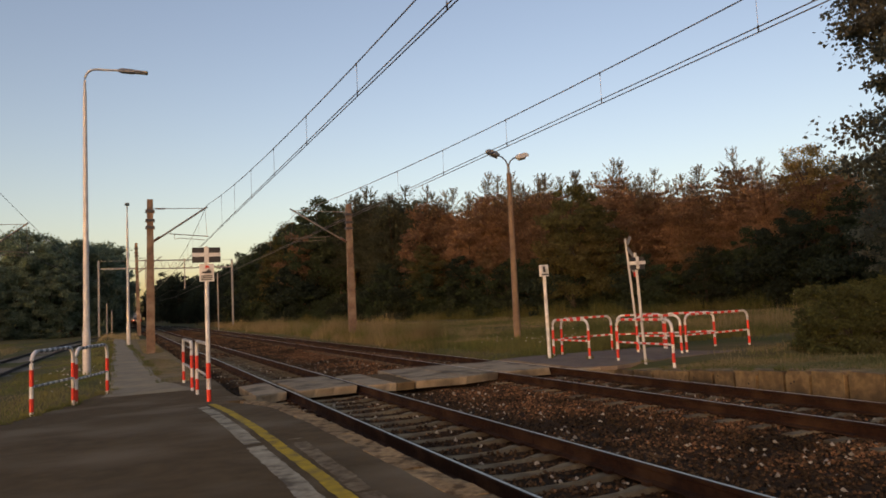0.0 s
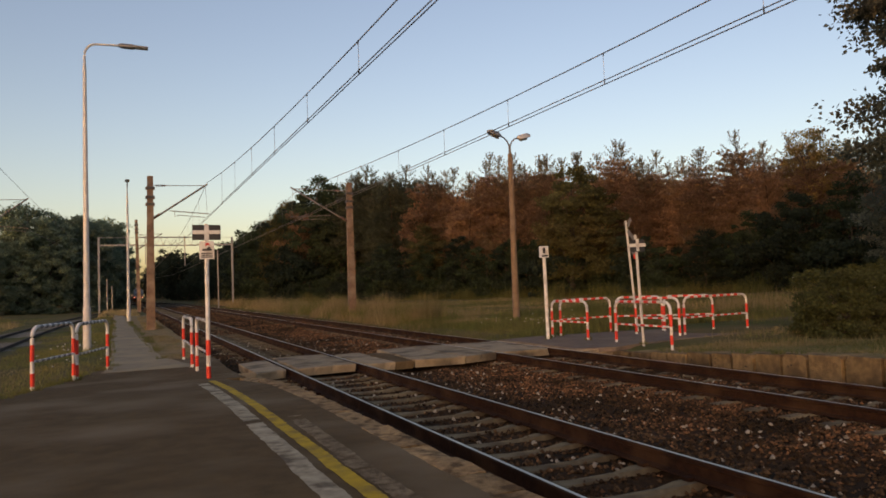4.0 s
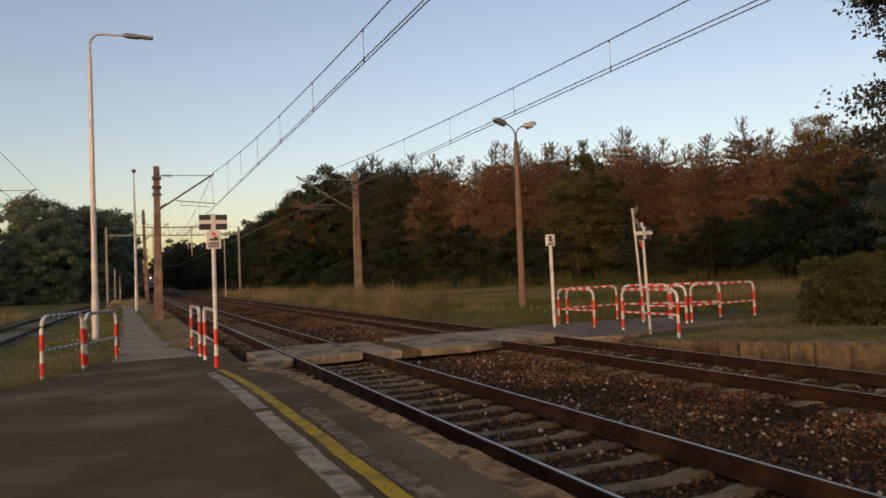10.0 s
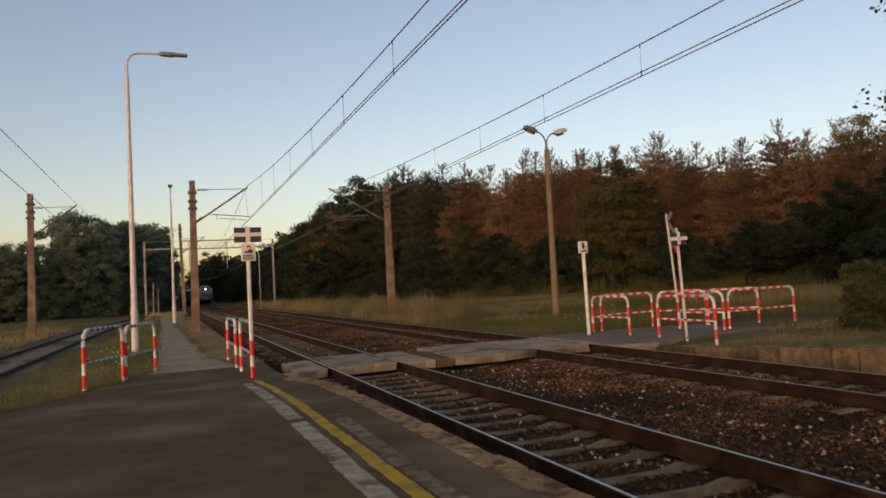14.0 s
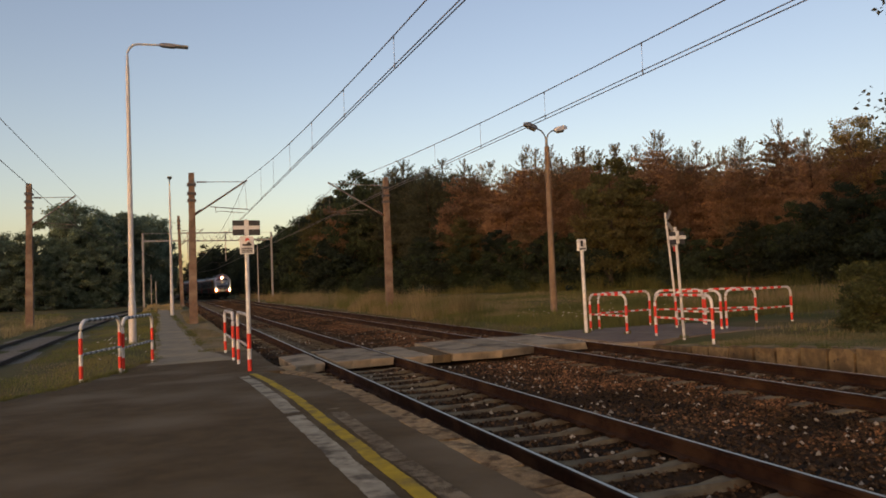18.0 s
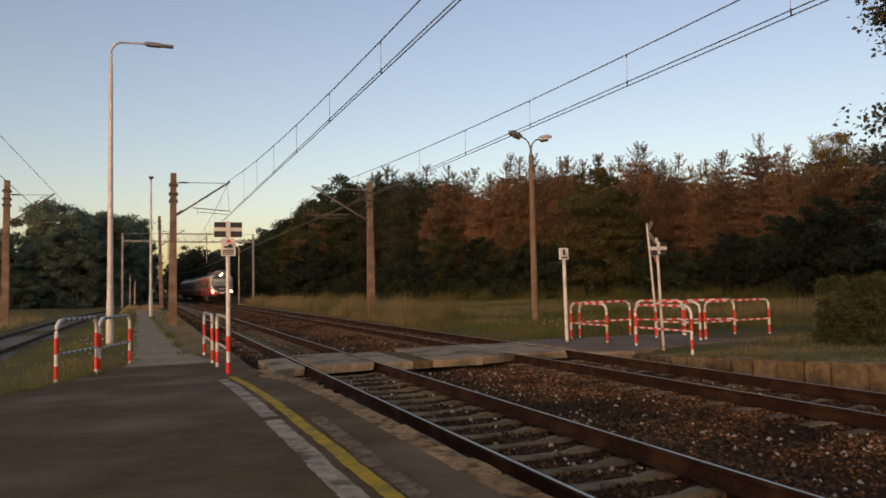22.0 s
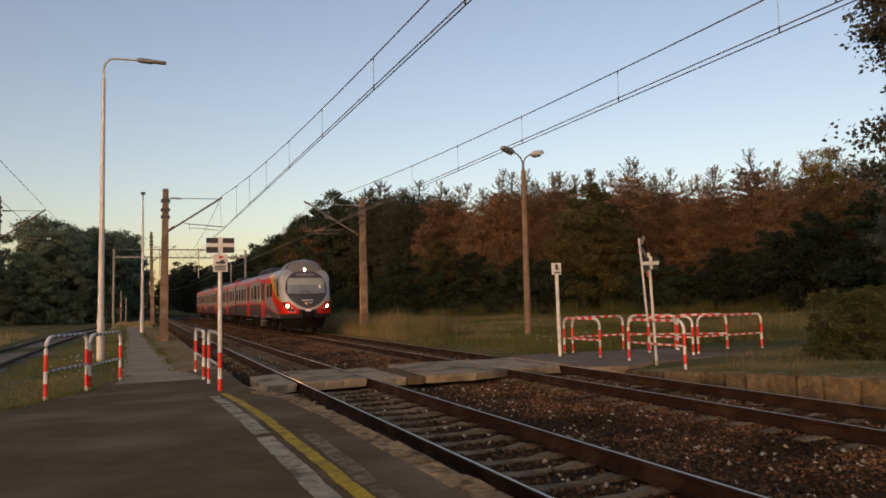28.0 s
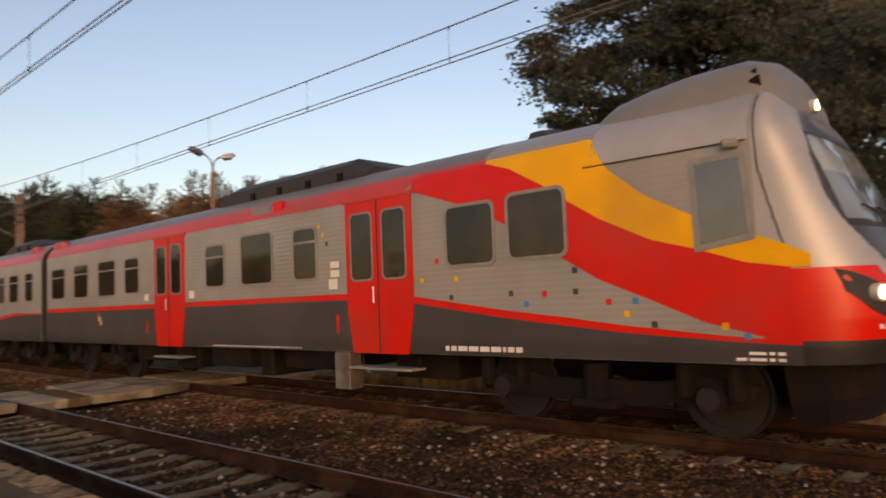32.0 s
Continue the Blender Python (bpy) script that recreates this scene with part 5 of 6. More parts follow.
flowers([(11.2, 14.0, 19.0, 23.0, 26, 0.45), (-2.2, -0.6, 19, 27, 22, 0.20), (14, 20, 22, 30, 8, 0.5), (19, 24, 10, 18, 8, 1.2)], 6)


def tufts(spots, seed):
    """Small clumps of grass rooted in cracks and at post feet."""
    rng = np.random.default_rng(seed)
    vs = []
    for x, y, z, r, n, h in spots:
        a, d = rng.uniform(0, 6.28, n), r * np.sqrt(rng.uniform(0, 1, n))
        px, py = x + np.cos(a) * d, y + np.sin(a) * d
        hh = h * rng.uniform(0.4, 1.2, n)
        w = 0.006 * rng.uniform(0.7, 1.4, n)
        b = rng.uniform(0, 6.28, n)
        lx, ly = np.cos(a) * 0.4 * hh, np.sin(a) * 0.4 * hh
        vs.append(np.stack([np.c_[px - np.cos(b) * w, py - np.sin(b) * w, np.full(n, z)], np.c_[px + np.cos(b) * w, py + np.sin(b) * w, np.full(n, z)],
                            np.c_[px + lx, py + ly, z + hh]], 1).reshape(-1, 3))
    v = np.concatenate(vs)
    tagged(new("grass_tufts", fast_mesh("grass_tufts", v, np.arange(len(v)).reshape(-1, 3), LAWN)), "small grass tufts at post feet and kerbs", "grass", kind="stuff")


tuft_rng = random.Random(12)
spots = [(x, y, z, 0.10, 60, 0.12) for x, y, z in ((-1.46, 14.40, 0.03), (-0.91, 15.98, -0.02), (-0.86, 16.08, -0.02), (-0.34, 17.90, -0.04), (11.3, 17.7, 0.02), (11.36, 16.05, 0.02),
                                                    (11.75, 17.95, 0.02), (13.72, 18.18, 0.02), (15.2, 16.95, 0.02), (10.8, 17.15, 0.02), (11.62, 14.12, 0.02), (14.2, 17.5, 0.02))]
for k in range(90):
    y = tuft_rng.uniform(7.4, 19.0)
    spots.append((plat_left(y) + tuft_rng.uniform(-0.25, 0.10), y, platform_z(y) - 0.03, 0.12, 40, 0.10))
for k in range(120):
    y = tuft_rng.uniform(19.5, 55)
    spots.append((-0.32 - 0.010 * (y - 19) + tuft_rng.uniform(-0.12, 0.06) if k % 2 else 0.92 - 0.021 * (y - 19) + tuft_rng.uniform(-0.06, 0.12), y, -0.03, 0.16, 34, 0.12))
for k in range(24):
    spots.append((10.72 + tuft_rng.uniform(0.0, 0.12), tuft_rng.uniform(-4, 13), 0.22, 0.12, 40, 0.14))
tufts([p if p[0] < 10.7 or p[2] != 0.22 else (p[0], p[1], far_plat_z(p[1]) - 0.02, p[3], p[4], p[5]) for p in spots], 5)


# ---- train ----
def paint(name, c, rough=0.36, coat=0.04, dirt=(0.10, 0.075, 0.055), metal=0.0):
    m = surf(name, c, tuple(v * 0.86 for v in c), 1.2, rough, metal, 0.04, 25, tuple(0.72 * a + 0.28 * b for a, b in zip(c, dirt)), 0.9)
    b = m.node_tree.nodes["Principled BSDF"]
    b.inputs["Coat Weight"].default_value, b.inputs["Specular IOR Level"].default_value = coat, 0.35
    return m


T_RED = paint("train_red", (0.66, 0.012, 0.003))
T_YELLOW = paint("train_yellow", (0.82, 0.40, 0.006))
T_SILVER = paint("train_silver_grey", (0.275, 0.278, 0.272), 0.36)
T_DARK = paint("train_dark_grey", (0.050, 0.048, 0.050), 0.45, 0.15)
T_MASK = paint("train_slate_front", (0.046, 0.048, 0.057), 0.3)
T_ROOF = paint("train_roof_grey", (0.17, 0.165, 0.165), 0.5, 0.05)
T_ROOFRED = paint("train_roof_red", (0.52, 0.05, 0.04), 0.4, 0.15)
# near black, far darker than the dark grey of the car sides
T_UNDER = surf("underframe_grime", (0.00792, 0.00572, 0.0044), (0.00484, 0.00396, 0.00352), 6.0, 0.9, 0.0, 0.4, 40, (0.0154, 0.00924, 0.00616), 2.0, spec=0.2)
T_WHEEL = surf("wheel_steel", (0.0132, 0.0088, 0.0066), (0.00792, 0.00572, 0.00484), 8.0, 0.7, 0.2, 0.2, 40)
T_BOX = surf("roof_box_grey", (0.040, 0.038, 0.038), (0.028, 0.027, 0.028), 4.0, 0.6, 0.1, 0.1, 30)
T_BOXGREY = surf("grey_underfloor_box", (0.17, 0.165, 0.155), (0.12, 0.115, 0.11), 5.0, 0.7, 0.1, 0.2, 40, (0.08, 0.06, 0.045), 2.0)
T_FRAME = surf("window_frame_grey", (0.26, 0.25, 0.24), (0.21, 0.20, 0.195), 9.0, 0.45, 0.2, 0.0)
T_SEAM = surf("rubber_seam", (0.02, 0.02, 0.02), (0.03, 0.03, 0.03), 9.0, 0.7, 0, 0.0)
T_WHITE = surf("train_lettering", (0.72, 0.71, 0.69), (0.6, 0.59, 0.58), 20.0, 0.5, 0, 0.0)
T_BLUE = paint("confetti_blue", (0.03, 0.20, 0.45))
LIGHT_ON = surf("lit_headlight", (0.9, 0.85, 0.7), (0.9, 0.85, 0.7), 5, 0.3, 0, 0.0, emit=(1.0, 0.60, 0.27), strength=1600.0)
LIGHT_DIM = surf("headlight_lens", (0.6, 0.58, 0.5), (0.5, 0.48, 0.42), 5, 0.12, 0.3, 0.0)


def window_glass(name, tint, interior):
    m = surf(name, tint, interior, 1.6, 0.06, 0.0, 0.0, spec=0.35)
    b = m.node_tree.nodes["Principled BSDF"]
    b.inputs["Coat Weight"].default_value, b.inputs["Coat Roughness"].default_value = 0.25, 0.02
    b.inputs["IOR"].default_value = 1.5
    return m


T_GLASS = window_glass("tinted_side_glass", (0.012, 0.011, 0.010), (0.035, 0.027, 0.019))
# sky reflection put into the windscreen colour, paler for the upper half
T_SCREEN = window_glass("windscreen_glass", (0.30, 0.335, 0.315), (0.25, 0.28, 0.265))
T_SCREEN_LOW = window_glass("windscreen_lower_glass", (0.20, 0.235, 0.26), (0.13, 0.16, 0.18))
# base colour lifted to carry part of the mirrored sky, besides the coat
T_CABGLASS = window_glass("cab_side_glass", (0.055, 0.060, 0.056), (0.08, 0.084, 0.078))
T_GLASS.node_tree.nodes["Principled BSDF"].inputs["Coat Weight"].default_value = 0.15
T_GLASS.node_tree.nodes["Principled BSDF"].inputs["Coat IOR"].default_value = 1.8
T_GLASS.node_tree.nodes["Principled BSDF"].inputs["Specular IOR Level"].default_value = 0.35
T_CABGLASS.node_tree.nodes["Principled BSDF"].inputs["Coat Weight"].default_value = 0.8
T_CABGLASS.node_tree.nodes["Principled BSDF"].inputs["Coat IOR"].default_value = 1.9
T_BUMP = surf("black_bumper_plastic", (0.018, 0.017, 0.017), (0.012, 0.012, 0.012), 8.0, 0.55, 0, 0.1, 40)
# ribbed side sheets
for mat in (T_SILVER,):
    n, l = mat.node_tree.nodes, mat.node_tree.links
    co = n.new("ShaderNodeTexCoord")
    wv = n.new("ShaderNodeTexWave")
    wv.bands_direction = 'Z'
    wv.inputs["Scale"].default_value = 4.2
    wv.inputs["Distortion"].default_value = 0.4
    l.new(co.outputs["Object"], wv.inputs["Vector"])
    bp = n.new("ShaderNodeBump")
    bp.inputs["Strength"].default_value, bp.inputs["Distance"].default_value = 0.20, 0.012
    l.new(wv.outputs["Fac"], bp.inputs["Height"])
    l.new(bp.outputs["Normal"], n["Principled BSDF"].inputs["Normal"])

HALF = 1.44
FLOOR_Z, EAVE, CROWN = 0.87, 3.10, 3.86


def wall_x(z):
    """Half-width of the car body at a height."""
    if z <= EAVE:
        return HALF - 0.03 * max(0.0, (1.05 - z) / 0.18)
    u = min(1.0, (z - EAVE) / (CROWN - EAVE))
    return HALF * math.sqrt(max(0.0, 1 - u ** 2.2)) if u < 1 else 0.0


def section(s, inset=0.0):
    half = [(wall_x(z), z) for z in (FLOOR_Z, 1.05, 1.6, 2.2, EAVE)]
    for k in range(1, 9):
        z = EAVE + (CROWN - EAVE) * math.sin(math.pi / 2 * k / 9)
        half.append((wall_x(z), z))
    half.append((0.0, CROWN))
    ring = [(-x, z) for x, z in half] + [(x, z) for x, z in reversed(half[:-1])]
    return [(x * (1 - inset), s, z) for x, z in ring]


def interp(pts, s):
    if s <= pts[0][0]:
        return pts[0][1]
    for (a, za), (b, zb) in zip(pts, pts[1:]):
        if s <= b:
            t = (s - a) / (b - a)
            return za + (zb - za) * t
    return pts[-1][1]


def sheet(s0, s1, lo, hi, side, off, step=0.12, nz=6):
    """A painted sheet lying on the car side between two height lines."""
    g = Geo()
    n = max(2, int((s1 - s0) / step))
    cols = []
    for i in range(n + 1):
        s = s0 + (s1 - s0) * i / n
        a, b = lo(s), max(lo(s) + 0.002, hi(s))
        cols.append([(side * (wall_x(a + (b - a) * k / nz) + off), s, a + (b - a) * k / nz) for k in range(nz + 1)])
    m = nz + 1
    g.add([p for c in cols for p in c], [(i * m + k, (i + 1) * m + k, (i + 1) * m + k + 1, i * m + k + 1) for i in range(n) for k in range(nz)])
    return g


def rounded(y0, y1, z0, z1, r, n=5):
    pts = []
    for cy, cz, a0 in ((y1 - r, z1 - r, 0), (y0 + r, z1 - r, 90), (y0 + r, z0 + r, 180), (y1 - r, z0 + r, 270)):
        pts += [(cy + r * math.cos(radians(a0 + 90 * k / n)), cz + r * math.sin(radians(a0 + 90 * k / n))) for k in range(n + 1)]
    return pts


def frame_geo(outer, inner, x, d):
    g = Geo()
    n = len(outer)
    vs = [(x, a, b) for a, b in outer] + [(x + d, a, b) for a, b in outer] + [(x + d, a, b) for a, b in inner] + [(x, a, b) for a, b in inner]
    fs = []
    for i in range(n):
        j = (i + 1) % n
        fs += [(i, j, n + j, n + i), (n + i, n + j, 2 * n + j, 2 * n + i), (2 * n + i, 2 * n + j, 3 * n + j, 3 * n + i)]
    return g.add(vs, fs)


def side_window(parent, s0, s1, z0, z1, side, bar=False, label=""):
    g = Geo()
    g.prism(rounded(s0, s1, z0, z1, 0.09), side * 0.008, 0, side * (HALF + 0.004))
    w = part("window", g, T_GLASS, parent, label or "dark tinted window")
    part("window_frame", frame_geo(rounded(s0 - 0.045, s1 + 0.045, z0 - 0.045, z1 + 0.045, 0.12), rounded(s0, s1, z0, z1, 0.09), side * (HALF + 0.004), side * 0.014), T_FRAME, w)
    if bar:
        g = Geo()
        g.prism([(s0, z1 - 0.24), (s1, z1 - 0.24), (s1, z1 - 0.20), (s0, z1 - 0.20)], side * 0.006, 0, side * (HALF + 0.012))
        part("vent_bar", g, T_FRAME, w, "pale bar of the hinged vent")


def side_door(car, s0, s1, side):
    """A red folding door of two leaves, narrower at its foot, over a step."""
    mid, zb, zk, zt = (s0 + s1) / 2, 0.86, 1.45, 3.18
    d = part("door", Geo().prism([(s0 + 0.14, zb), (s1 - 0.12, zb), (s1 - 0.02, zk), (s1, 1.7), (s1, zt), (s0, zt), (s0, 1.7), (s0 + 0.02, zk)], side * 0.02, 0, side * (HALF + 0.002)),
             T_RED, car, "red double door, closed")
    for a, b in ((s0 + 0.14, mid - 0.13), (mid + 0.13, s1 - 0.14)):
        g = Geo()
        g.prism(rounded(a, b, 1.98, 2.98, 0.08), side * 0.006, 0, side * (HALF + 0.0225))
        part("door_window", g, T_GLASS, d, "tall dark door window")
        part("door_frame", frame_geo(rounded(a - 0.03, b + 0.03, 1.95, 3.01, 0.10), rounded(a, b, 1.98, 2.98, 0.08), side * (HALF + 0.0225), side * 0.012), T_FRAME, d)
    g = Geo()
    g.prism([(mid - 0.014, zb + 0.01), (mid + 0.014, zb + 0.01), (mid + 0.014, zt - 0.01), (mid - 0.014, zt - 0.01)], side * 0.004, 0, side * (HALF + 0.0225))
    part("door_gap", g, T_SEAM, d)
    g = Geo()
    g.tube([(side * (HALF + 0.05), mid + 0.09, 1.62), (side * (HALF + 0.05), mid + 0.09, 1.86)], 0.014, 6)
    part("handle", g, T_WHITE, d, "pale door handle")
    g = Geo()
    g.prism([(s0 - 0.05, 3.18), (s1 + 0.05, 3.18), (s1 + 0.05, 3.225), (s0 - 0.05, 3.225)], side * 0.035, 0, side * (HALF + 0.002))
    part("drip_rail", g, T_ROOFRED, car)
    g = Geo()
    g.box(min(side * 1.20, side * 1.50), max(side * 1.20, side * 1.50), s0 + 0.06, s1 - 0.04, 0.62, 0.655, 0.006)
    st = part("step", g, T_FRAME, car, "grey metal door step")
    for yy in (s0 + 0.1, s1 - 0.1):
        g = Geo()
        g.box(min(side * 1.22, side * 1.26), max(side * 1.22, side * 1.26), yy, yy + 0.05, 0.655, 0.88)
        part("step_bracket", g, T_UNDER, st)


def bogie(car, sc):
    """Frame, springs and axle boxes of a four-wheeled truck; the wheels are keyed apart."""
    for side in (-1, 1):
        g = Geo()
        x0, x1 = side * 0.98, side * 1.10
        g.prism([(sc - 1.85, 0.62), (sc - 1.75, 0.40), (sc - 1.0, 0.40), (sc - 0.7, 0.34), (sc + 0.7, 0.34), (sc + 1.0, 0.40), (sc + 1.75, 0.40), (sc + 1.85, 0.62),
                 (sc + 1.2, 0.70), (sc + 0.7, 0.60), (sc - 0.7, 0.60), (sc - 1.2, 0.70)], x1 - x0, 0, x0)
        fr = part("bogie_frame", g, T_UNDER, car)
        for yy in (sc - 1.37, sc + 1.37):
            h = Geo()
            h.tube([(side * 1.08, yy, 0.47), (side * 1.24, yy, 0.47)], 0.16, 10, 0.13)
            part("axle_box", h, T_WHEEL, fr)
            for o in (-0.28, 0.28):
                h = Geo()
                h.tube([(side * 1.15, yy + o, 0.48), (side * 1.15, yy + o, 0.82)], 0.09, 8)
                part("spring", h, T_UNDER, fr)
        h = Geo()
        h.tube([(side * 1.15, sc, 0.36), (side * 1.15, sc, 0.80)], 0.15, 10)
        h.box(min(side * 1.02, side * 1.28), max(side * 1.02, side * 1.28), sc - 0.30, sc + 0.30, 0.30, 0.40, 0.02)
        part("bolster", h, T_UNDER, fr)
    return sc


def wheelset_mesh():
    g = Geo()
    prof = [(0.0, -0.80), (0.09, -0.80), (0.09, -0.78), (0.36, -0.77), (0.36, -0.80), (0.47, -0.80), (0.47, -0.70), (0.50, -0.69), (0.50, -0.66), (0.36, -0.68), (0.12, -0.70), (0.085, -0.66)]
    ring = lambda a: [(x, r * math.cos(a), r * math.sin(a)) for r, x in prof] + [(-x, r * math.cos(a), r * math.sin(a)) for r, x in reversed(prof)]
    n = 28
    rings = [ring(2 * math.pi * k / n) for k in range(n)]
    m = len(rings[0])
    vs = [p for r in rings for p in r]
    fs = [(k * m + i, k * m + i + 1, ((k + 1) % n) * m + i + 1, ((k + 1) % n) * m + i) for k in range(n) for i in range(m - 1)]
    g.add(vs, fs)
    for k in range(6):
        a = 2 * math.pi * k / 6
        g.tube([(-0.802, 0.24 * math.cos(a), 0.24 * math.sin(a)), (-0.79, 0.24 * math.cos(a), 0.24 * math.sin(a))], 0.03, 6)
    return g.mesh("wheelset", T_WHEEL, True)


WHEELS = wheelset_mesh()
wheelsets = []


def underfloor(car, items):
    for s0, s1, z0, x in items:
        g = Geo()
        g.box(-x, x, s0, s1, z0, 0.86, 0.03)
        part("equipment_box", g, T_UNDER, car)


def lettering(car, s0, s1, z, h, side, mat, label):
    """Unreadable print as short bars."""
    rng = random.Random(int(s0 * 100))
    s = s0
    g = Geo()
    while s < s1 - 0.02:
        w = rng.choice((0.05, 0.07, 0.10, 0.16))
        w = min(w, s1 - s)
        g.prism([(s, z), (s + w, z), (s + w, z + h), (s, z + h)], side * 0.002, 0, side * (HALF + 0.009))
        s += w + 0.03
    return tagged(part("print_line", g, mat, car, label), kind="stuff")


RED_UP = [(0.28, 1.80), (0.80, 1.81), (1.22, 1.88), (1.72, 2.05), (2.22, 2.19), (2.83, 2.48), (3.27, 2.75), (3.59, 2.97), (4.09, 3.25), (4.55, 3.40)]
YEL_UP = [(0.28, 1.81), (0.55, 1.89), (0.86, 2.04), (1.67, 2.37), (2.26, 2.68), (2.69, 3.03), (2.87, 3.31), (2.95, 3.45), (4.55, 3.45)]
RED_LO = [(0.65, 1.09), (1.11, 1.15), (1.66, 1.29), (2.26, 1.54), (2.88, 1.79), (3.28, 2.02), (4.10, 2.50), (4.42, 2.67), (5.14, 2.96), (5.86, 3.19)]
STRIPE = [(0.65, 1.09), (1.38, 1.12), (2.63, 1.21), (4.20, 1.38), (5.87, 1.61), (7.40, 1.70), (23.0, 1.70)]
SEAM = 1.10


def car_body(car, s0, s1):
    g = Geo()
    n = 6
    g.loft([section(s0 + (s1 - s0) * k / n) for k in range(n + 1)])
    for s, d in (((s0, -1), (s1, 1)) if s0 == 0 else ((s1, 1),)):
        e = Geo()
        e.loft([section(s + d * 0.003), section(s + d * 0.03, 0.004)])
        part("end_wall", e, T_SEAM, car, "dark end wall of the car")
    return part("body", g, T_SILVER, car, "silver grey ribbed steel body", smooth=True)


def roof_sheet(car, s0, s1, z0, z1, mat, name, label):
    for side in (-1, 1):
        part(name, sheet(s0, s1, lambda s: z0, lambda s: z1, side, 0.005, 1.0, 8), mat, car, label, smooth=True)


def roof_box(car, s0, s1, w, z0, z1, name="roof_box"):
    g = Geo()
    rings = []
    for s, k in ((s0, 0.55), (s0 + 0.45, 1.0), (s1 - 0.45, 1.0), (s1, 0.6)):
        h = z0 + (z1 - z0) * k
        rings.append([(-w, s, z0), (w, s, z0), (w, s, h - 0.14), (w * 0.72, s, h), (-w * 0.72, s, h), (-w, s, h - 0.14)])
    g.loft(rings)
    b = part(name, g, T_BOX, car, "dark grey roof equipment box")
    k = s0 + 0.6
    while k < s1 - 0.6:
        for side in (-1, 1):
            h = Geo()
            h.box(min(side * w, side * (w + 0.03)), max(side * w, side * (w + 0.03)), k, k + 0.14, z0 + 0.05, z0 + 0.19)
            part("lug", h, T_UNDER, b)
        k += 0.9


def nose(car):
    """The rounded cab front, cut into painted zones, screen and lower skirt."""
    zs = axis_steps([(0.88, 3.62, 0.019)])
    nt = 170
    front = [(0.88, 0.10), (1.1, 0.03), (1.3, 0.0), (1.65, 0.02), (1.9, 0.09), (2.3, 0.27), (3.0, 0.60), (3.4, 0.82), (3.62, 0.98)]
    mask = [(1.40, 0.0), (1.47, 0.33), (1.62, 0.62), (1.80, 0.84), (2.0, 1.0), (2.25, 1.15), (2.5, 1.20), (2.9, 1.14), (3.2, 0.97), (3.42, 0.74), (3.56, 0.42), (3.60, 0.0)]

    def point(z, k):
        th = math.pi * k / nt
        w, s0, e = wall_x(z), interp(front, z), 0.62
        c, sn = math.cos(th), math.sin(th)
        x = -w * math.copysign(abs(c) ** e, c)
        return (x, SEAM - (SEAM - s0) * abs(sn) ** e, z)

    def zone(x, z):
        x = abs(x)
        mw = interp(mask, z) if 1.40 <= z <= 3.60 else -1
        if x < mw:
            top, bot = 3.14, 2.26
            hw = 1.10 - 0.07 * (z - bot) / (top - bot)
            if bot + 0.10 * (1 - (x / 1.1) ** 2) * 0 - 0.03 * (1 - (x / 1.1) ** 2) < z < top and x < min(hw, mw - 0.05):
                # the upper half gets the glass with the paler painted reflection
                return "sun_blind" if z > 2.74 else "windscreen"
            if bot - 0.085 < z < top + 0.05 and x < min(hw + 0.05, mw - 0.005):
                return "screen_rubber"
            return "front_mask"
        if z < 1.10:
            return "bumper"
        mo = interp([(a - 0.10, b + 0.10 if b > 0.3 else b) for a, b in mask], z) if z >= 1.30 else -1
        if z > 1.80 or (x < mo and z > 1.30):
            return "nose_shell"
        if x < 0.52 and z < 1.36:
            return "bumper"
        return "nose_band"

    zones = {}
    for j in range(len(zs) - 1):
        for k in range(nt):
            q = [point(zs[j], k), point(zs[j], k + 1), point(zs[j + 1], k + 1), point(zs[j + 1], k)]
            cx, cz = sum(p[0] for p in q) / 4, sum(p[2] for p in q) / 4
            zn = zone(cx, cz)
            zones.setdefault((zn, cx > 0 if zn == "nose_band" else False), []).append((j, k))
    look_up = {"windscreen": (T_SCREEN_LOW, "lower windscreen with a dimmer sky reflection in its colour"), "sun_blind": (T_SCREEN, "upper windscreen with a pale sky reflection in its colour"), "screen_rubber": (T_SEAM, "black rubber surround"), "front_mask": (T_MASK, "slate grey front panel"), "bumper": (T_BUMP, "black bumper"),
               "nose_shell": (T_SILVER_S, "smooth silver cab shell"), "nose_band": (T_RED, "red band round the cab front")}
    for (zn, _), cells in zones.items():
        idx, vs, fs = {}, [], []
        for j, k in cells:
            f = []
            for a, b in ((j, k), (j, k + 1), (j + 1, k + 1), (j + 1, k)):
                if (a, b) not in idx:
                    idx[(a, b)] = len(vs)
                    vs.append(point(zs[a], b))
                f.append(idx[(a, b)])
            fs.append(tuple(f))
        g = Geo()
        g.add(vs, fs)
        mat, lb = look_up[zn]
        part(zn, g, mat, car, lb, smooth=True)

    def on_front(x, z, off=0.0):
        best = min((point(z, k) for k in range(nt + 1)), key=lambda p: abs(p[0] - x))
        return Vector((x, best[1] - off, z))

    # dome over the cab with the top light
    g = Geo()
    rings = []
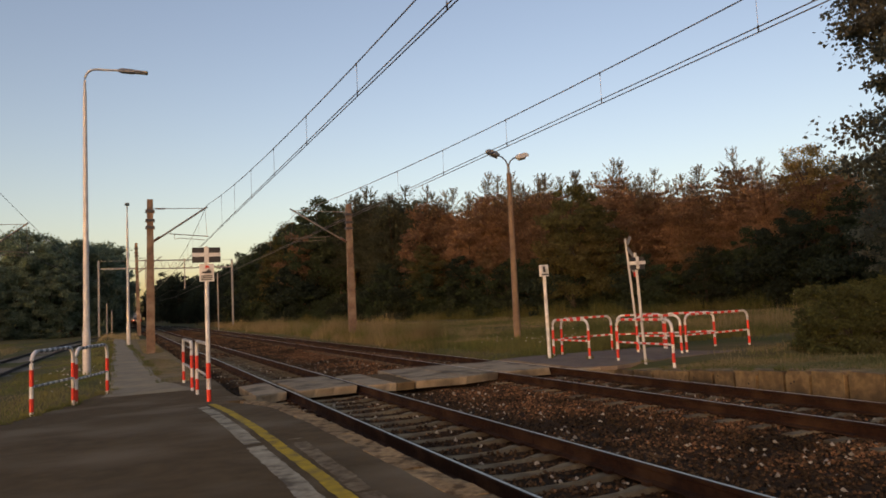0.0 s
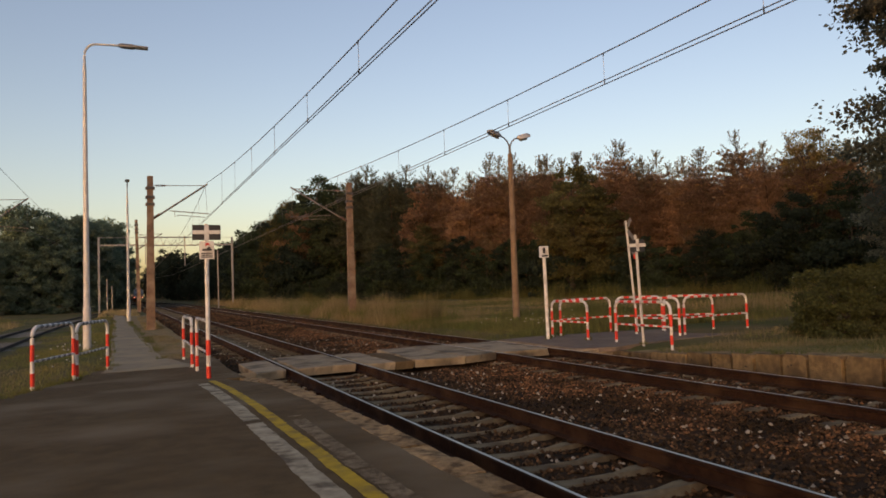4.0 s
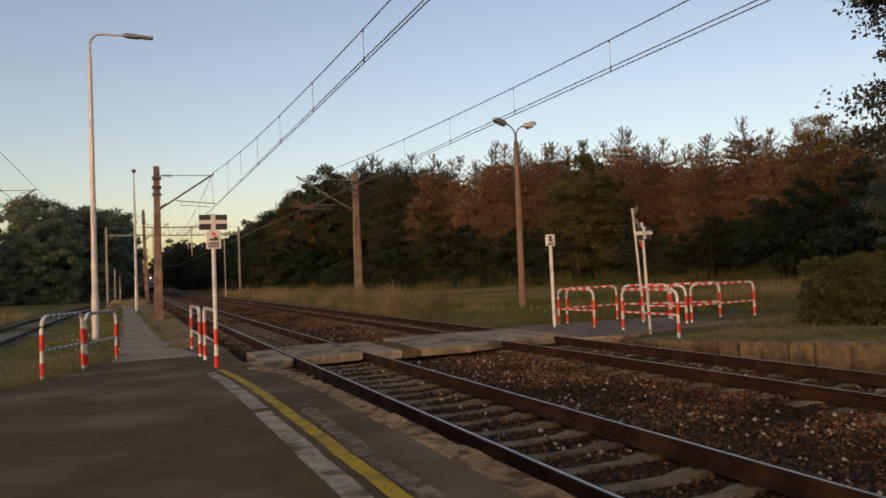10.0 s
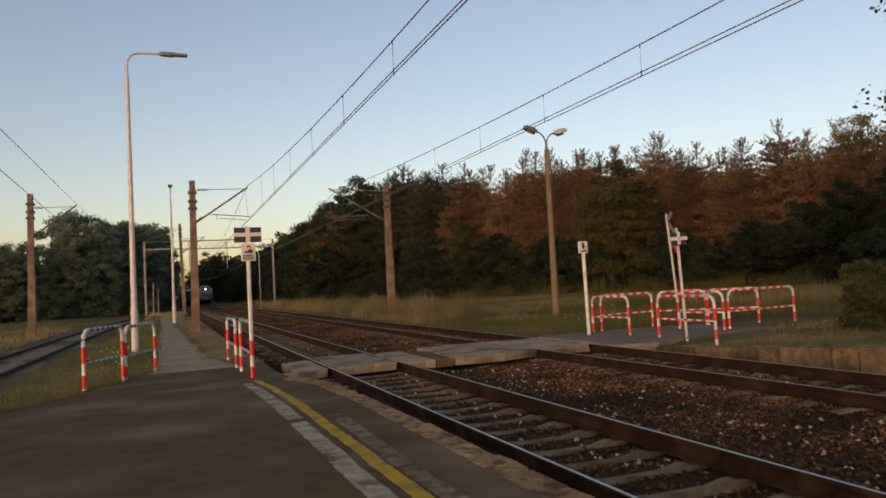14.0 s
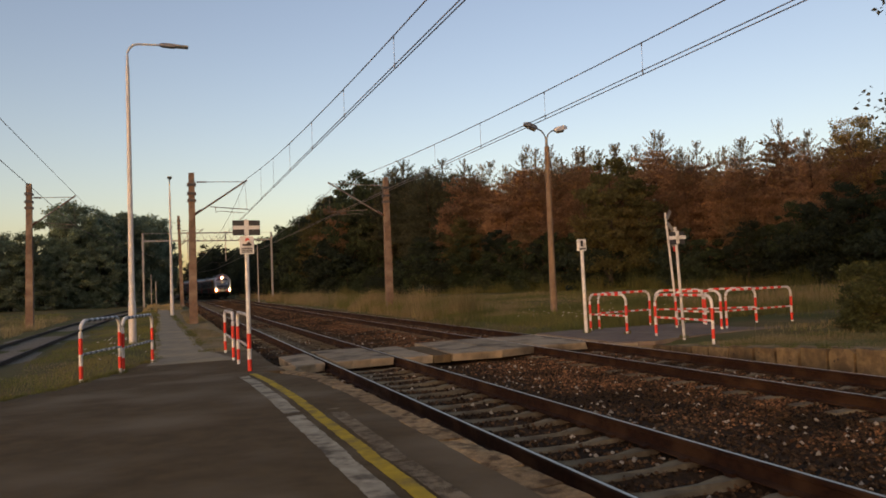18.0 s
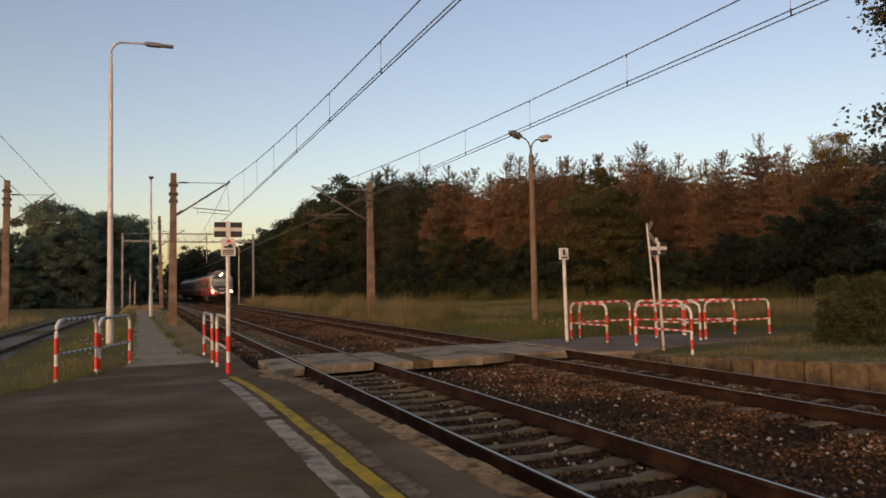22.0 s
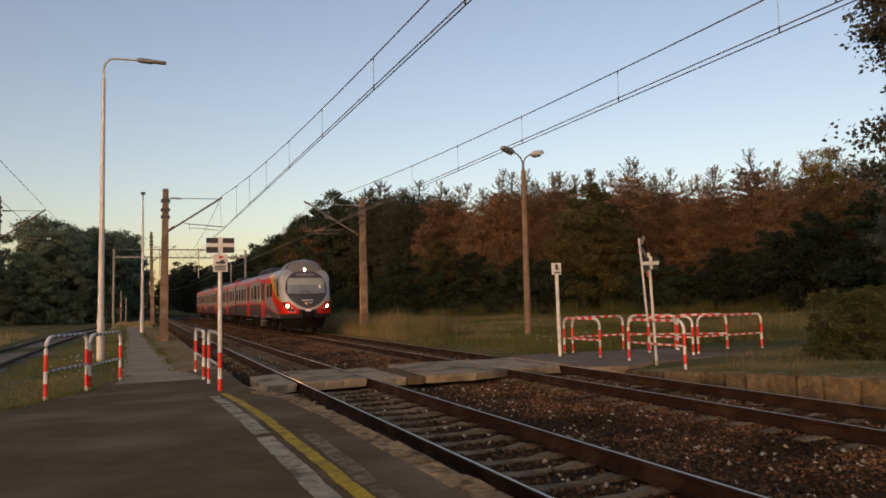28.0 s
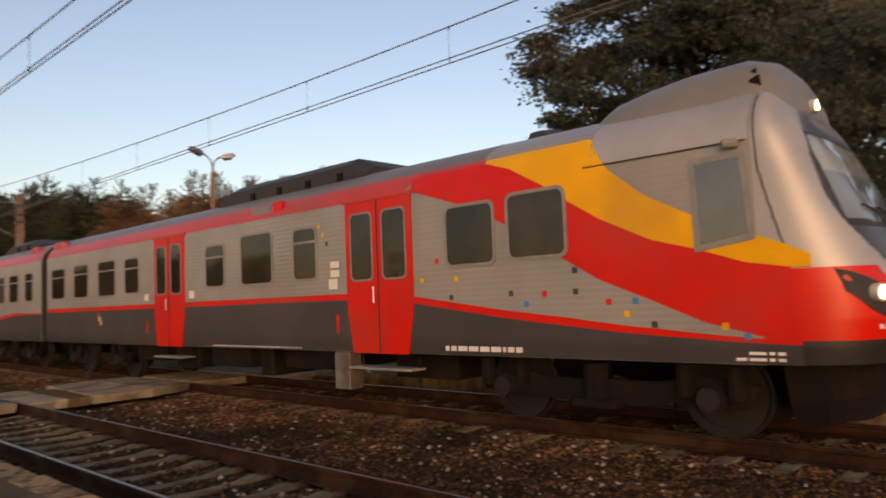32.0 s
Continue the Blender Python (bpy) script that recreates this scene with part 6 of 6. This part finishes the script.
    for s, w, zt, zb in ((0.90, 0.72, 3.62, 3.36), (0.94, 0.90, 3.80, 3.36), (1.02, 1.02, 4.00, 3.36), (1.15, 1.08, 4.14, 3.36), (1.40, 1.11, 4.23, 3.38), (2.0, 1.11, 4.21, 3.42), (2.5, 1.09, 4.14, 3.45), (2.88, 1.05, 4.05, 3.48), (3.06, 0.99, 3.92, 3.50), (3.14, 0.90, 3.74, 3.53)):
        rings.append([(w * math.cos(math.pi * k / 16) ** 1 if k not in (0, 16) else math.copysign(w, 8 - k), s, zb + (zt - zb) * math.sin(math.pi * k / 16) ** 0.75) for k in range(17)])
    g.loft(rings)
    part("cab_dome", g, T_DOME, car, "grey roof dome above the cab", smooth=True)

    def lamp_at(p, d, r, mat, parent, name, label):
        h = Geo()
        ring = lambda rr, o: [Vector(p) + d * o + (Vector((1, 0, 0)) - d * d.x).normalized() * rr * math.cos(t) + d.cross((Vector((1, 0, 0)) - d * d.x).normalized()) * rr * math.sin(t) for t in [2 * math.pi * i / 16 for i in range(16)]]
        if mat is LIGHT_ON:
            h.loft([ring(r * 0.58, -0.026), ring(r * 0.58, -0.015)])
            shell = Geo()
            shell.loft([ring(r * 0.60, -0.03), ring(r * 0.66, -0.012), ring(r * 0.82, 0.042), ring(r, 0.042), ring(r + 0.012, 0.03), ring(r + 0.012, -0.06)], False)
            rim = part("lamp_bowl", shell, LIGHT_DIM, parent, "round lamp bowl", smooth=True)
            return part(name, h, mat, parent, label, smooth=True)
        h.loft([ring(r, -0.03), ring(r, 0.008), ring(r * 0.6, 0.022)])
        return part(name, h, mat, parent, label, smooth=True)

    top = lamp_at((0.0, 0.885, 3.62), Vector((0, -0.98, 0.12)).normalized(), 0.070, LIGHT_ON, car, "top_light", "lit round top headlight")
    for side in (-1, 1):
        g = Geo()
        eye = [(0.74, 1.24), (0.96, 1.27), (1.16, 1.38), (1.31, 1.56), (1.345, 1.78), (1.24, 1.73), (1.05, 1.62), (0.87, 1.45)]
        outline = []
        for i in range(len(eye)):
            (ax, az), (bx_, bz) = eye[i], eye[(i + 1) % len(eye)]
            for f in (0, 0.33, 0.66):
                outline.append((ax + (bx_ - ax) * f, az + (bz - az) * f))
        cxm, czm = sum(p[0] for p in outline) / len(outline), sum(p[1] for p in outline) / len(outline)
        inner = [on_front(side * (cxm + (a - cxm) * 0.5), czm + (b - czm) * 0.5, 0.022) for a, b in outline]
        ringo = [on_front(side * a, b, 0.012) for a, b in outline]
        back = [on_front(side * a, b, -0.05) for a, b in outline]
        g.loft([back, ringo, inner])
        hs = part("headlight", g, T_SEAM, car, "black almond-shaped headlight housing", smooth=True)
        d = Vector((side * 0.30, -0.95, 0)).normalized()
        lamp_at(on_front(side * 1.12, 1.54, 0.035), d, 0.076, LIGHT_ON, hs, "lamp", "lit round headlight")
        lamp_at(on_front(side * 0.94, 1.42, 0.03), d, 0.062, LIGHT_DIM, hs, "lamp", "unlit lamp")
        # wiper
        g = Geo()
        a = on_front(side * 0.22 + 0.12, 2.10, 0.02)
        b = on_front(side * 0.22 - 0.22, 2.36, 0.03)
        c = on_front(side * 0.22 - 0.52, 2.40, 0.03)
        g.tube([a, b], 0.012, 6)
        g.tube([b + (b - c) * 0.8, c], 0.012, 6)
        part("wiper", g, T_SEAM, car)
        # number bars on the red band
        if side < 0:
            g = Geo()
            for k in range(6):
                p = on_front(-1.10 + 0.075 * k, 1.20, 0.006)
                q = on_front(-1.05 + 0.075 * k, 1.20, 0.006)
                g.add([p, q, q + Vector((0, 0, 0.075)), p + Vector((0, 0, 0.075))], [(0, 1, 2, 3)])
            part("number_line", g, T_WHITE, car, "pale vehicle number as bars")
    g = Geo()
    for k in range(9):
        p, q = on_front(-0.34 + 0.075 * k, 1.84, 0.008), on_front(-0.285 + 0.075 * k, 1.84, 0.008)
        g.add([p, q, q + Vector((0, 0.02, 0.055)), p + Vector((0, 0.02, 0.055))], [(0, 1, 2, 3)])
    for k in range(4):
        p, q = on_front(-0.02 + 0.07 * k, 1.70, 0.008), on_front(0.035 + 0.07 * k, 1.70, 0.008)
        g.add([p, q, q + Vector((0, 0.014, 0.04)), p + Vector((0, 0.014, 0.04))], [(0, 1, 2, 3)])
    part("print_line", g, T_WHITE, car, "faint pale print on the front panel")
    for k, (dx, dz, mt) in enumerate(((-0.25, 1.74, T_RED), (-0.17, 1.66, T_WHITE), (-0.11, 1.60, T_YELLOW))):
        p = on_front(dx, dz, 0.009)
        g = Geo()
        g.add([p, p + Vector((0.09, 0, 0)), p + Vector((0.11, 0.02, 0.07)), p + Vector((0.0, 0.02, 0.08))], [(0, 1, 2, 3)])
        part("emblem_piece", g, mt, car)
    # destination display, screen paper
    g = Geo()
    pts = [on_front(x, z, 0.008) for x, z in ((-0.55, 3.26), (0.55, 3.26), (0.5, 3.42), (-0.5, 3.42))]
    g.add(pts, [(0, 1, 2, 3)])
    part("destination_display", g, T_ROOF, car, "blank destination display")
    g = Geo()
    pts = [on_front(x, z, 0.012) for x, z in ((0.70, 2.52), (0.83, 2.52), (0.83, 2.74), (0.70, 2.74))]
    g.add(pts, [(0, 1, 2, 3)])
    part("screen_paper", g, T_WHITE, car, "pale paper behind the screen")
    # skirt, coupler, hoses
    g = Geo()
    rings = []
    for z, w, s0 in ((0.26, 0.98, 0.42), (0.5, 1.12, 0.36), (0.88, 1.25, 0.30)):
        rings.append([(-w, 1.0, z), (-w * 0.93, s0 + 0.28, z), (-w * 0.45, s0 + 0.04, z), (0, s0, z), (w * 0.45, s0 + 0.04, z), (w * 0.93, s0 + 0.28, z), (w, 1.0, z)])
    g.loft(rings)
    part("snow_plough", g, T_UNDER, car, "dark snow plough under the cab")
    g = Geo()
    g.box(-0.34, 0.34, -0.02, 0.4, 0.85, 1.30, 0.03)
    g.tube([(0, 0.2, 1.02), (0, -0.30, 1.02)], 0.09, 10)
    g.box(-0.17, 0.17, -0.46, -0.24, 0.88, 1.16, 0.03)
    part("coupler", g, T_UNDER, car, "dark automatic coupler", smooth=False)
    g = Geo()
    g.box(-0.17, 0.17, -0.06, 0.0, 1.24, 1.36, 0.02)
    part("coupler_cover", g, T_WHITE, car, "pale box above the coupler")
    for side in (-1, 1):
        g = Geo()
        g.tube([(side * 0.45, 0.12, 0.98), (side * 0.5, -0.1, 0.7), (side * 0.42, -0.05, 0.48), (side * 0.3, 0.12, 0.62)], 0.022, 6)
        part("air_hose", g, T_UNDER, car)
    # dark joint between cab shell and car body
    for side in (-1, 1):
        pts = []
        for z in axis_steps([(1.82, 3.58, 0.08)]):
            want = interp([(1.8, 0.80), (2.04, 0.86), (2.61, 1.01), (3.07, 1.08), (3.6, 1.09)], z)
            p = min((point(z, k) for k in (range(nt // 2) if side < 0 else range(nt // 2, nt + 1))), key=lambda q: abs(q[1] - want))
            pts.append((p[0] + side * 0.002, p[1], z))
        g = Geo()
        g.tube(pts, 0.009, 6)
        part("cab_seam", g, T_SEAM, car)
    # roof horns
    g = Geo()
    g.tube([(-0.92, 1.45, 3.70), (-0.92, 1.12, 3.78)], 0.035, 8, 0.09)
    g.tube([(-0.80, 1.45, 3.80), (-0.80, 1.18, 3.90)], 0.035, 8, 0.08)
    g.box(-0.98, -0.74, 1.4, 1.56, 3.58, 3.84, 0.02)
    part("horn", g, T_UNDER, car, "dark air horns on the roof")


T_DOME = paint("dome_grey_paint", (0.19, 0.182, 0.178), 0.42, 0.1)
T_SILVER_S = paint("smooth_silver_paint", (0.41, 0.405, 0.40), 0.46, 0.1, metal=0.3)


def confetti(car):
    rng = random.Random(3)
    cells = [(5.41, 2.16, T_RED), (5.06, 1.90, T_YELLOW), (4.14, 1.67, T_DARK), (3.63, 1.65, T_RED), (3.91, 1.53, T_BLUE), (3.19, 1.66, T_DARK), (3.19, 1.91, T_DARK),
             (2.76, 1.53, T_RED), (2.43, 1.53, T_BLUE), (2.54, 1.39, T_YELLOW), (2.22, 1.27, T_DARK), (1.46, 1.25, T_YELLOW), (1.24, 1.15, T_BLUE), (5.71, 1.90, T_YELLOW),
             (5.16, 1.65, T_DARK), (8.05, 2.9, T_YELLOW), (8.15, 2.66, T_RED), (7.85, 2.6, T_DARK), (7.95, 2.75, T_YELLOW)]
    for s, z, m in cells:
        g = Geo()
        r = 0.035
        g.prism([(s - r, z - r), (s + r, z - r), (s + r, z + r), (s - r, z + r)], -0.002, 0, -(HALF + 0.008))
        part("confetti_square", g, m, car)


def livery(car, s0, s1, stripe, side):
    part("dark_band", sheet(s0, s1, lambda s: 0.875, lambda s: interp(stripe, s) - 0.02, side, 0.008, 0.25, 12), T_DARK, car, "dark grey lower band", smooth=True)
    part("red_stripe", sheet(s0, s1, lambda s: interp(stripe, s) - 0.025, lambda s: interp(stripe, s) + 0.075 * min(1.0, max(0.25, (s - 0.3) / 3)), side, 0.0095, 0.25, 2), T_RED, car, "red stripe", smooth=True)


WIN_LEAD = [(3.31, 4.13, 2.12, 2.90, False), (4.40, 5.20, 2.09, 2.86, False), (8.15, 8.75, 2.06, 2.89, True), (9.43, 10.41, 2.05, 2.93, False), (11.05, 11.71, 2.06, 2.84, True),
            (14.76, 15.46, 2.06, 2.84, True), (16.04, 17.0, 2.04, 2.86, True), (17.69, 18.58, 2.05, 2.86, True), (19.27, 20.2, 2.06, 2.84, True)]


def lead_car():
    car = thing("rail_car", pose(0, 0, 0), "leading electric railcar in silver, red, yellow and dark grey, headlights lit", "train car", "cars of the train")
    car_body(car, SEAM, 20.62)
    nose(car)
    for side in (-1, 1):
        livery(car, 0.75, 20.6, STRIPE, side)
        part("red_swoosh", sheet(0.80, 4.55, lambda s: interp(RED_LO, s), lambda s: interp(RED_UP, s), side, 0.0045, 0.05, 8), T_RED, car, "sweeping red painted curve", smooth=True)
        part("red_shoulder", sheet(4.55, 5.9, lambda s: interp(RED_LO, s), lambda s: 3.40, side, 0.0045, 0.08, 8), T_RED, car, "red painted shoulder", smooth=True)
        part("yellow_swoosh", sheet(0.62, 4.55, lambda s: interp(RED_UP, s), lambda s: interp(YEL_UP, s), side, 0.0055, 0.05, 8), T_YELLOW, car, "sweeping yellow painted curve", smooth=True)
        part("red_cornice", sheet(4.55, 20.6, lambda s: 3.20 if s > 5.86 else 3.395, lambda s: 3.47, side, 0.006, 0.3, 6), T_ROOFRED, car, "red roof edge", smooth=True)
        for s0, s1, z0, z1, bar in WIN_LEAD:
            side_window(car, s0, s1, z0, z1, side, bar)
        side_door(car, 5.88, 7.35, side)
        side_door(car, 12.6, 13.95, side)
        # cab side window
        g = Geo()
        outer = [(1.17, 2.16), (1.66, 2.08), (1.68, 2.92), (1.22, 2.93)]
        g.prism(outer, side * 0.006, 0, side * (HALF + 0.006))
        w = part("cab_window", g, T_CABGLASS, car, "cab side window with some sky reflection in its colour")
        part("cab_window_frame", frame_geo([(1.11, 2.10), (1.72, 2.01), (1.74, 2.98), (1.16, 2.99)], outer, side * (HALF + 0.006), side * 0.012), T_FRAME, w)
        g = Geo()
        g.tube([(side * (HALF + 0.02), 1.22, 3.07), (side * (HALF + 0.10), 1.34, 3.07)], 0.05, 8)
        part("mirror", g, T_FRAME, car, "small folded rear-view mirror")
        g = Geo()
        g.prism([(1.15, 3.085), (3.0, 3.085), (3.0, 3.10), (1.15, 3.10)], side * 0.012, 0, side * (HALF + 0.005))
        part("cab_gutter", g, T_SEAM, car)
    for side in (-1, 1):
        part("cab_roof", sheet(1.12, 2.93, lambda s: max(3.105, interp(YEL_UP, s) + 0.004), lambda s: 3.83, side, 0.0045, 0.06, 14), T_SILVER_S, car, "smooth silver roof edge behind the cab", smooth=True)
    roof_sheet(car, 4.6, 20.6, 3.47, 3.855, T_ROOF, "roof_skin", "grey roof skin")
    confetti(car)
    lettering(car, 4.0, 5.3, 0.93, 0.065, -1, T_WHITE, "pale vehicle number as bars")
    lettering(car, 0.9, 1.25, 0.97, 0.03, -1, T_WHITE, "small pale print")
    lettering(car, 0.9, 1.4, 0.91, 0.03, -1, T_WHITE, "small pale print")
    lettering(car, 8.6, 11.5, 0.90, 0.02, -1, T_WHITE, "small pale print")
    for s, z0, z1, m in ((7.55, 2.05, 2.16, T_WHITE), (7.55, 2.2, 2.3, T_WHITE), (7.6, 1.86, 2.02, T_WHITE), (7.58, 1.15, 1.45, T_RED), (12.2, 1.85, 2.0, T_WHITE), (14.25, 1.85, 2.0, T_WHITE), (14.3, 1.15, 1.4, T_RED)):
        g = Geo()
        g.prism([(s, z0), (s + 0.22, z0), (s + 0.22, z1), (s, z1)] if m is T_WHITE else [(s, z0), (s + 0.07, z0), (s + 0.07, z1), (s, z1)], -0.002, 0, -(HALF + 0.008))
        part("sticker", g, m, car, "small sticker beside the door")
    g = Geo()
    g.prism([(9.45, 3.26), (10.1, 3.26), (10.1, 3.42), (9.45, 3.42)], -0.06, 0, -(HALF - 0.09))
    part("side_display", g, T_FRAME, car, "pale destination box under the roof edge")
    for k, (ds, dz, m) in enumerate(((16.9, 1.42, T_WHITE), (16.82, 1.32, T_YELLOW), (16.95, 1.52, T_RED))):
        g = Geo()
        g.prism([(ds, dz), (ds + 0.14, dz), (ds + 0.12, dz + 0.11), (ds - 0.02, dz + 0.11)], -0.002, 0, -(HALF + 0.008))
        part("emblem_piece", g, m, car)
    g = Geo()
    g.box(-1.32, -0.95, 19.75, 20.5, 3.36, 3.64, 0.05)
    part("roof_hatch", g, T_ROOFRED, car, "red roof hatch")
    g = Geo()
    g.prism([(9.12, 3.28), (9.40, 3.28), (9.40, 3.47), (9.12, 3.47)], -0.075, 0, -(HALF - 0.10))
    part("display_end", g, T_RED, car, "red end block of the destination box")
    g = Geo()
    g.box(-1.40, -1.12, 7.42, 7.80, 0.28, 0.86, 0.02)
    part("sand_box", g, T_BOXGREY, car, "pale grey box hung below the door")
    roof_box(car, 7.45, 12.1, 0.9, 3.66, 4.10)
    g = Geo()
    g.tube([(0.0, 4.45, 3.80), (0.0, 4.45, 3.98)], 0.34, 14, 0.26)
    part("roof_vent", g, T_BOX, car, "round roof ventilator", smooth=True)
    for sc in (3.15, 17.9):
        bogie(car, sc)
        for d in (-1.37, 1.37):
            wheelsets.append((part("wheelset", WHEELS, None, car, at=pose(0, sc + d, 0.47)), sc + d))
    underfloor(car, [(5.6, 6.9, 0.45, 0.9), (8.2, 9.6, 0.52, 1.1), (9.9, 10.3, 0.36, 1.15), (10.6, 12.0, 0.48, 1.2), (12.6, 13.6, 0.40, 1.15), (14.2, 15.6, 0.50, 1.1)])
    return car


def trailer(label, length, tail):
    car = thing("rail_car", pose(0, 0, 0), label, "train car", "cars of the train")
    car_body(car, 0.0, length)
    flat = [(0.0, 1.50), (1.2, 1.55), (3.2, 1.70), (length - 3.2, 1.70), (length - 1.2, 1.55), (length, 1.50)]
    doors = [(4.75, 6.1), (length - 6.1, length - 4.75)]
    wins = [(0.75, 1.35), (2.05, 2.85), (3.35, 4.05), (7.3, 7.95), (8.4, 9.1), (9.55, 10.2), (11.0, 11.7), (12.2, 12.9), (13.2, 13.7)]
    wins += [(length - 4.05, length - 3.35), (length - 2.85, length - 2.05), (length - 1.35, length - 0.75)]
    flat = [(0.0, 1.66), (2.4, 1.66), (4.6, 1.45), (6.3, 1.32), (7.6, 1.36), (9.6, 1.62), (length - 9.4, 1.66), (length - 6.3, 1.40), (length - 4.6, 1.42), (length - 2.4, 1.66), (length, 1.66)]
    for side in (-1, 1):
        livery(car, 0.02, length - 0.02, flat, side)
        part("red_cornice", sheet(0.02, length - 0.02, lambda s: 3.20, lambda s: 3.47, side, 0.006, 0.5, 6), T_ROOFRED, car, "red roof edge", smooth=True)
        for s0, s1 in doors:
            side_door(car, s0, s1, side)
        for s0, s1 in wins:
            side_window(car, s0, s1, 2.06, 2.86, side, True)
    roof_sheet(car, 0.02, length - 0.02, 3.47, 3.855, T_ROOF, "roof_skin", "grey roof skin")
    roof_box(car, 2.2, 5.2, 0.9, 3.68, 4.05)
    roof_box(car, length - 6.0, length - 2.5, 0.9, 3.68, 4.05)
    for s in (0.8, length - 1.2):
        g = Geo()
        g.box(-1.3, -0.95, s, s + 0.5, 3.38, 3.66, 0.04)
        part("roof_hatch", g, T_ROOFRED, car, "red roof hatch")
    for sc in (3.1, length - 3.1):
        bogie(car, sc)
        for d in (-1.37, 1.37):
            wheelsets.append((part("wheelset", WHEELS, None, car, at=pose(0, sc + d, 0.47)), sc + d))
    underfloor(car, [(5.7, 7.6, 0.42, 1.1), (8.2, 10.2, 0.50, 1.2), (10.6, length - 7.8, 0.45, 1.1), (length - 7.4, length - 5.6, 0.40, 1.15)])
    g = Geo()
    g.box(-0.75, 0.75, -0.46, -0.01, 0.95, 3.3, 0.05)
    part("gangway", g, T_SEAM, car, "dark gangway bellows")
    return car


CARS = [(lead_car(), 0.0, 3.15, 17.9), (trailer("middle railcar in silver and dark grey with red doors", 20.9, False), 21.08, 3.1, 17.8),
        (trailer("rear railcar in silver and dark grey with red doors", 20.6, True), 42.44, 3.1, 17.5)]


def nose_y(t):
    """Where the train's front stands on the line at a time."""
    k = 32.0 - t
    return 1.30 + 9.9 * k - 0.0535 * k * k


def motions():
    steps = [i * 0.25 for i in range(129)]
    for car, off, b0, b1 in CARS:
        rows = []
        for t in steps:
            y = nose_y(t) + off
            xa, xb = TRACK["far"] + bend(y + b0), TRACK["far"] + bend(y + b1)
            yaw = -math.atan2(xb - xa, b1 - b0)
            x = xa - (xb - xa) / (b1 - b0) * b0
            rows.append((t, pose(x, y, 0.0, 0, 0, math.degrees(yaw))))
        walk(car, rows)
    start = nose_y(0.0)
    for ws, s in wheelsets:
        rows = []
        for i in range(481):
            t = i / 15.0
            rows.append((t, pose(0, s, 0.47, math.degrees((start - nose_y(t)) / 0.47) % 360.0)))
        walk(ws, rows)


motions()
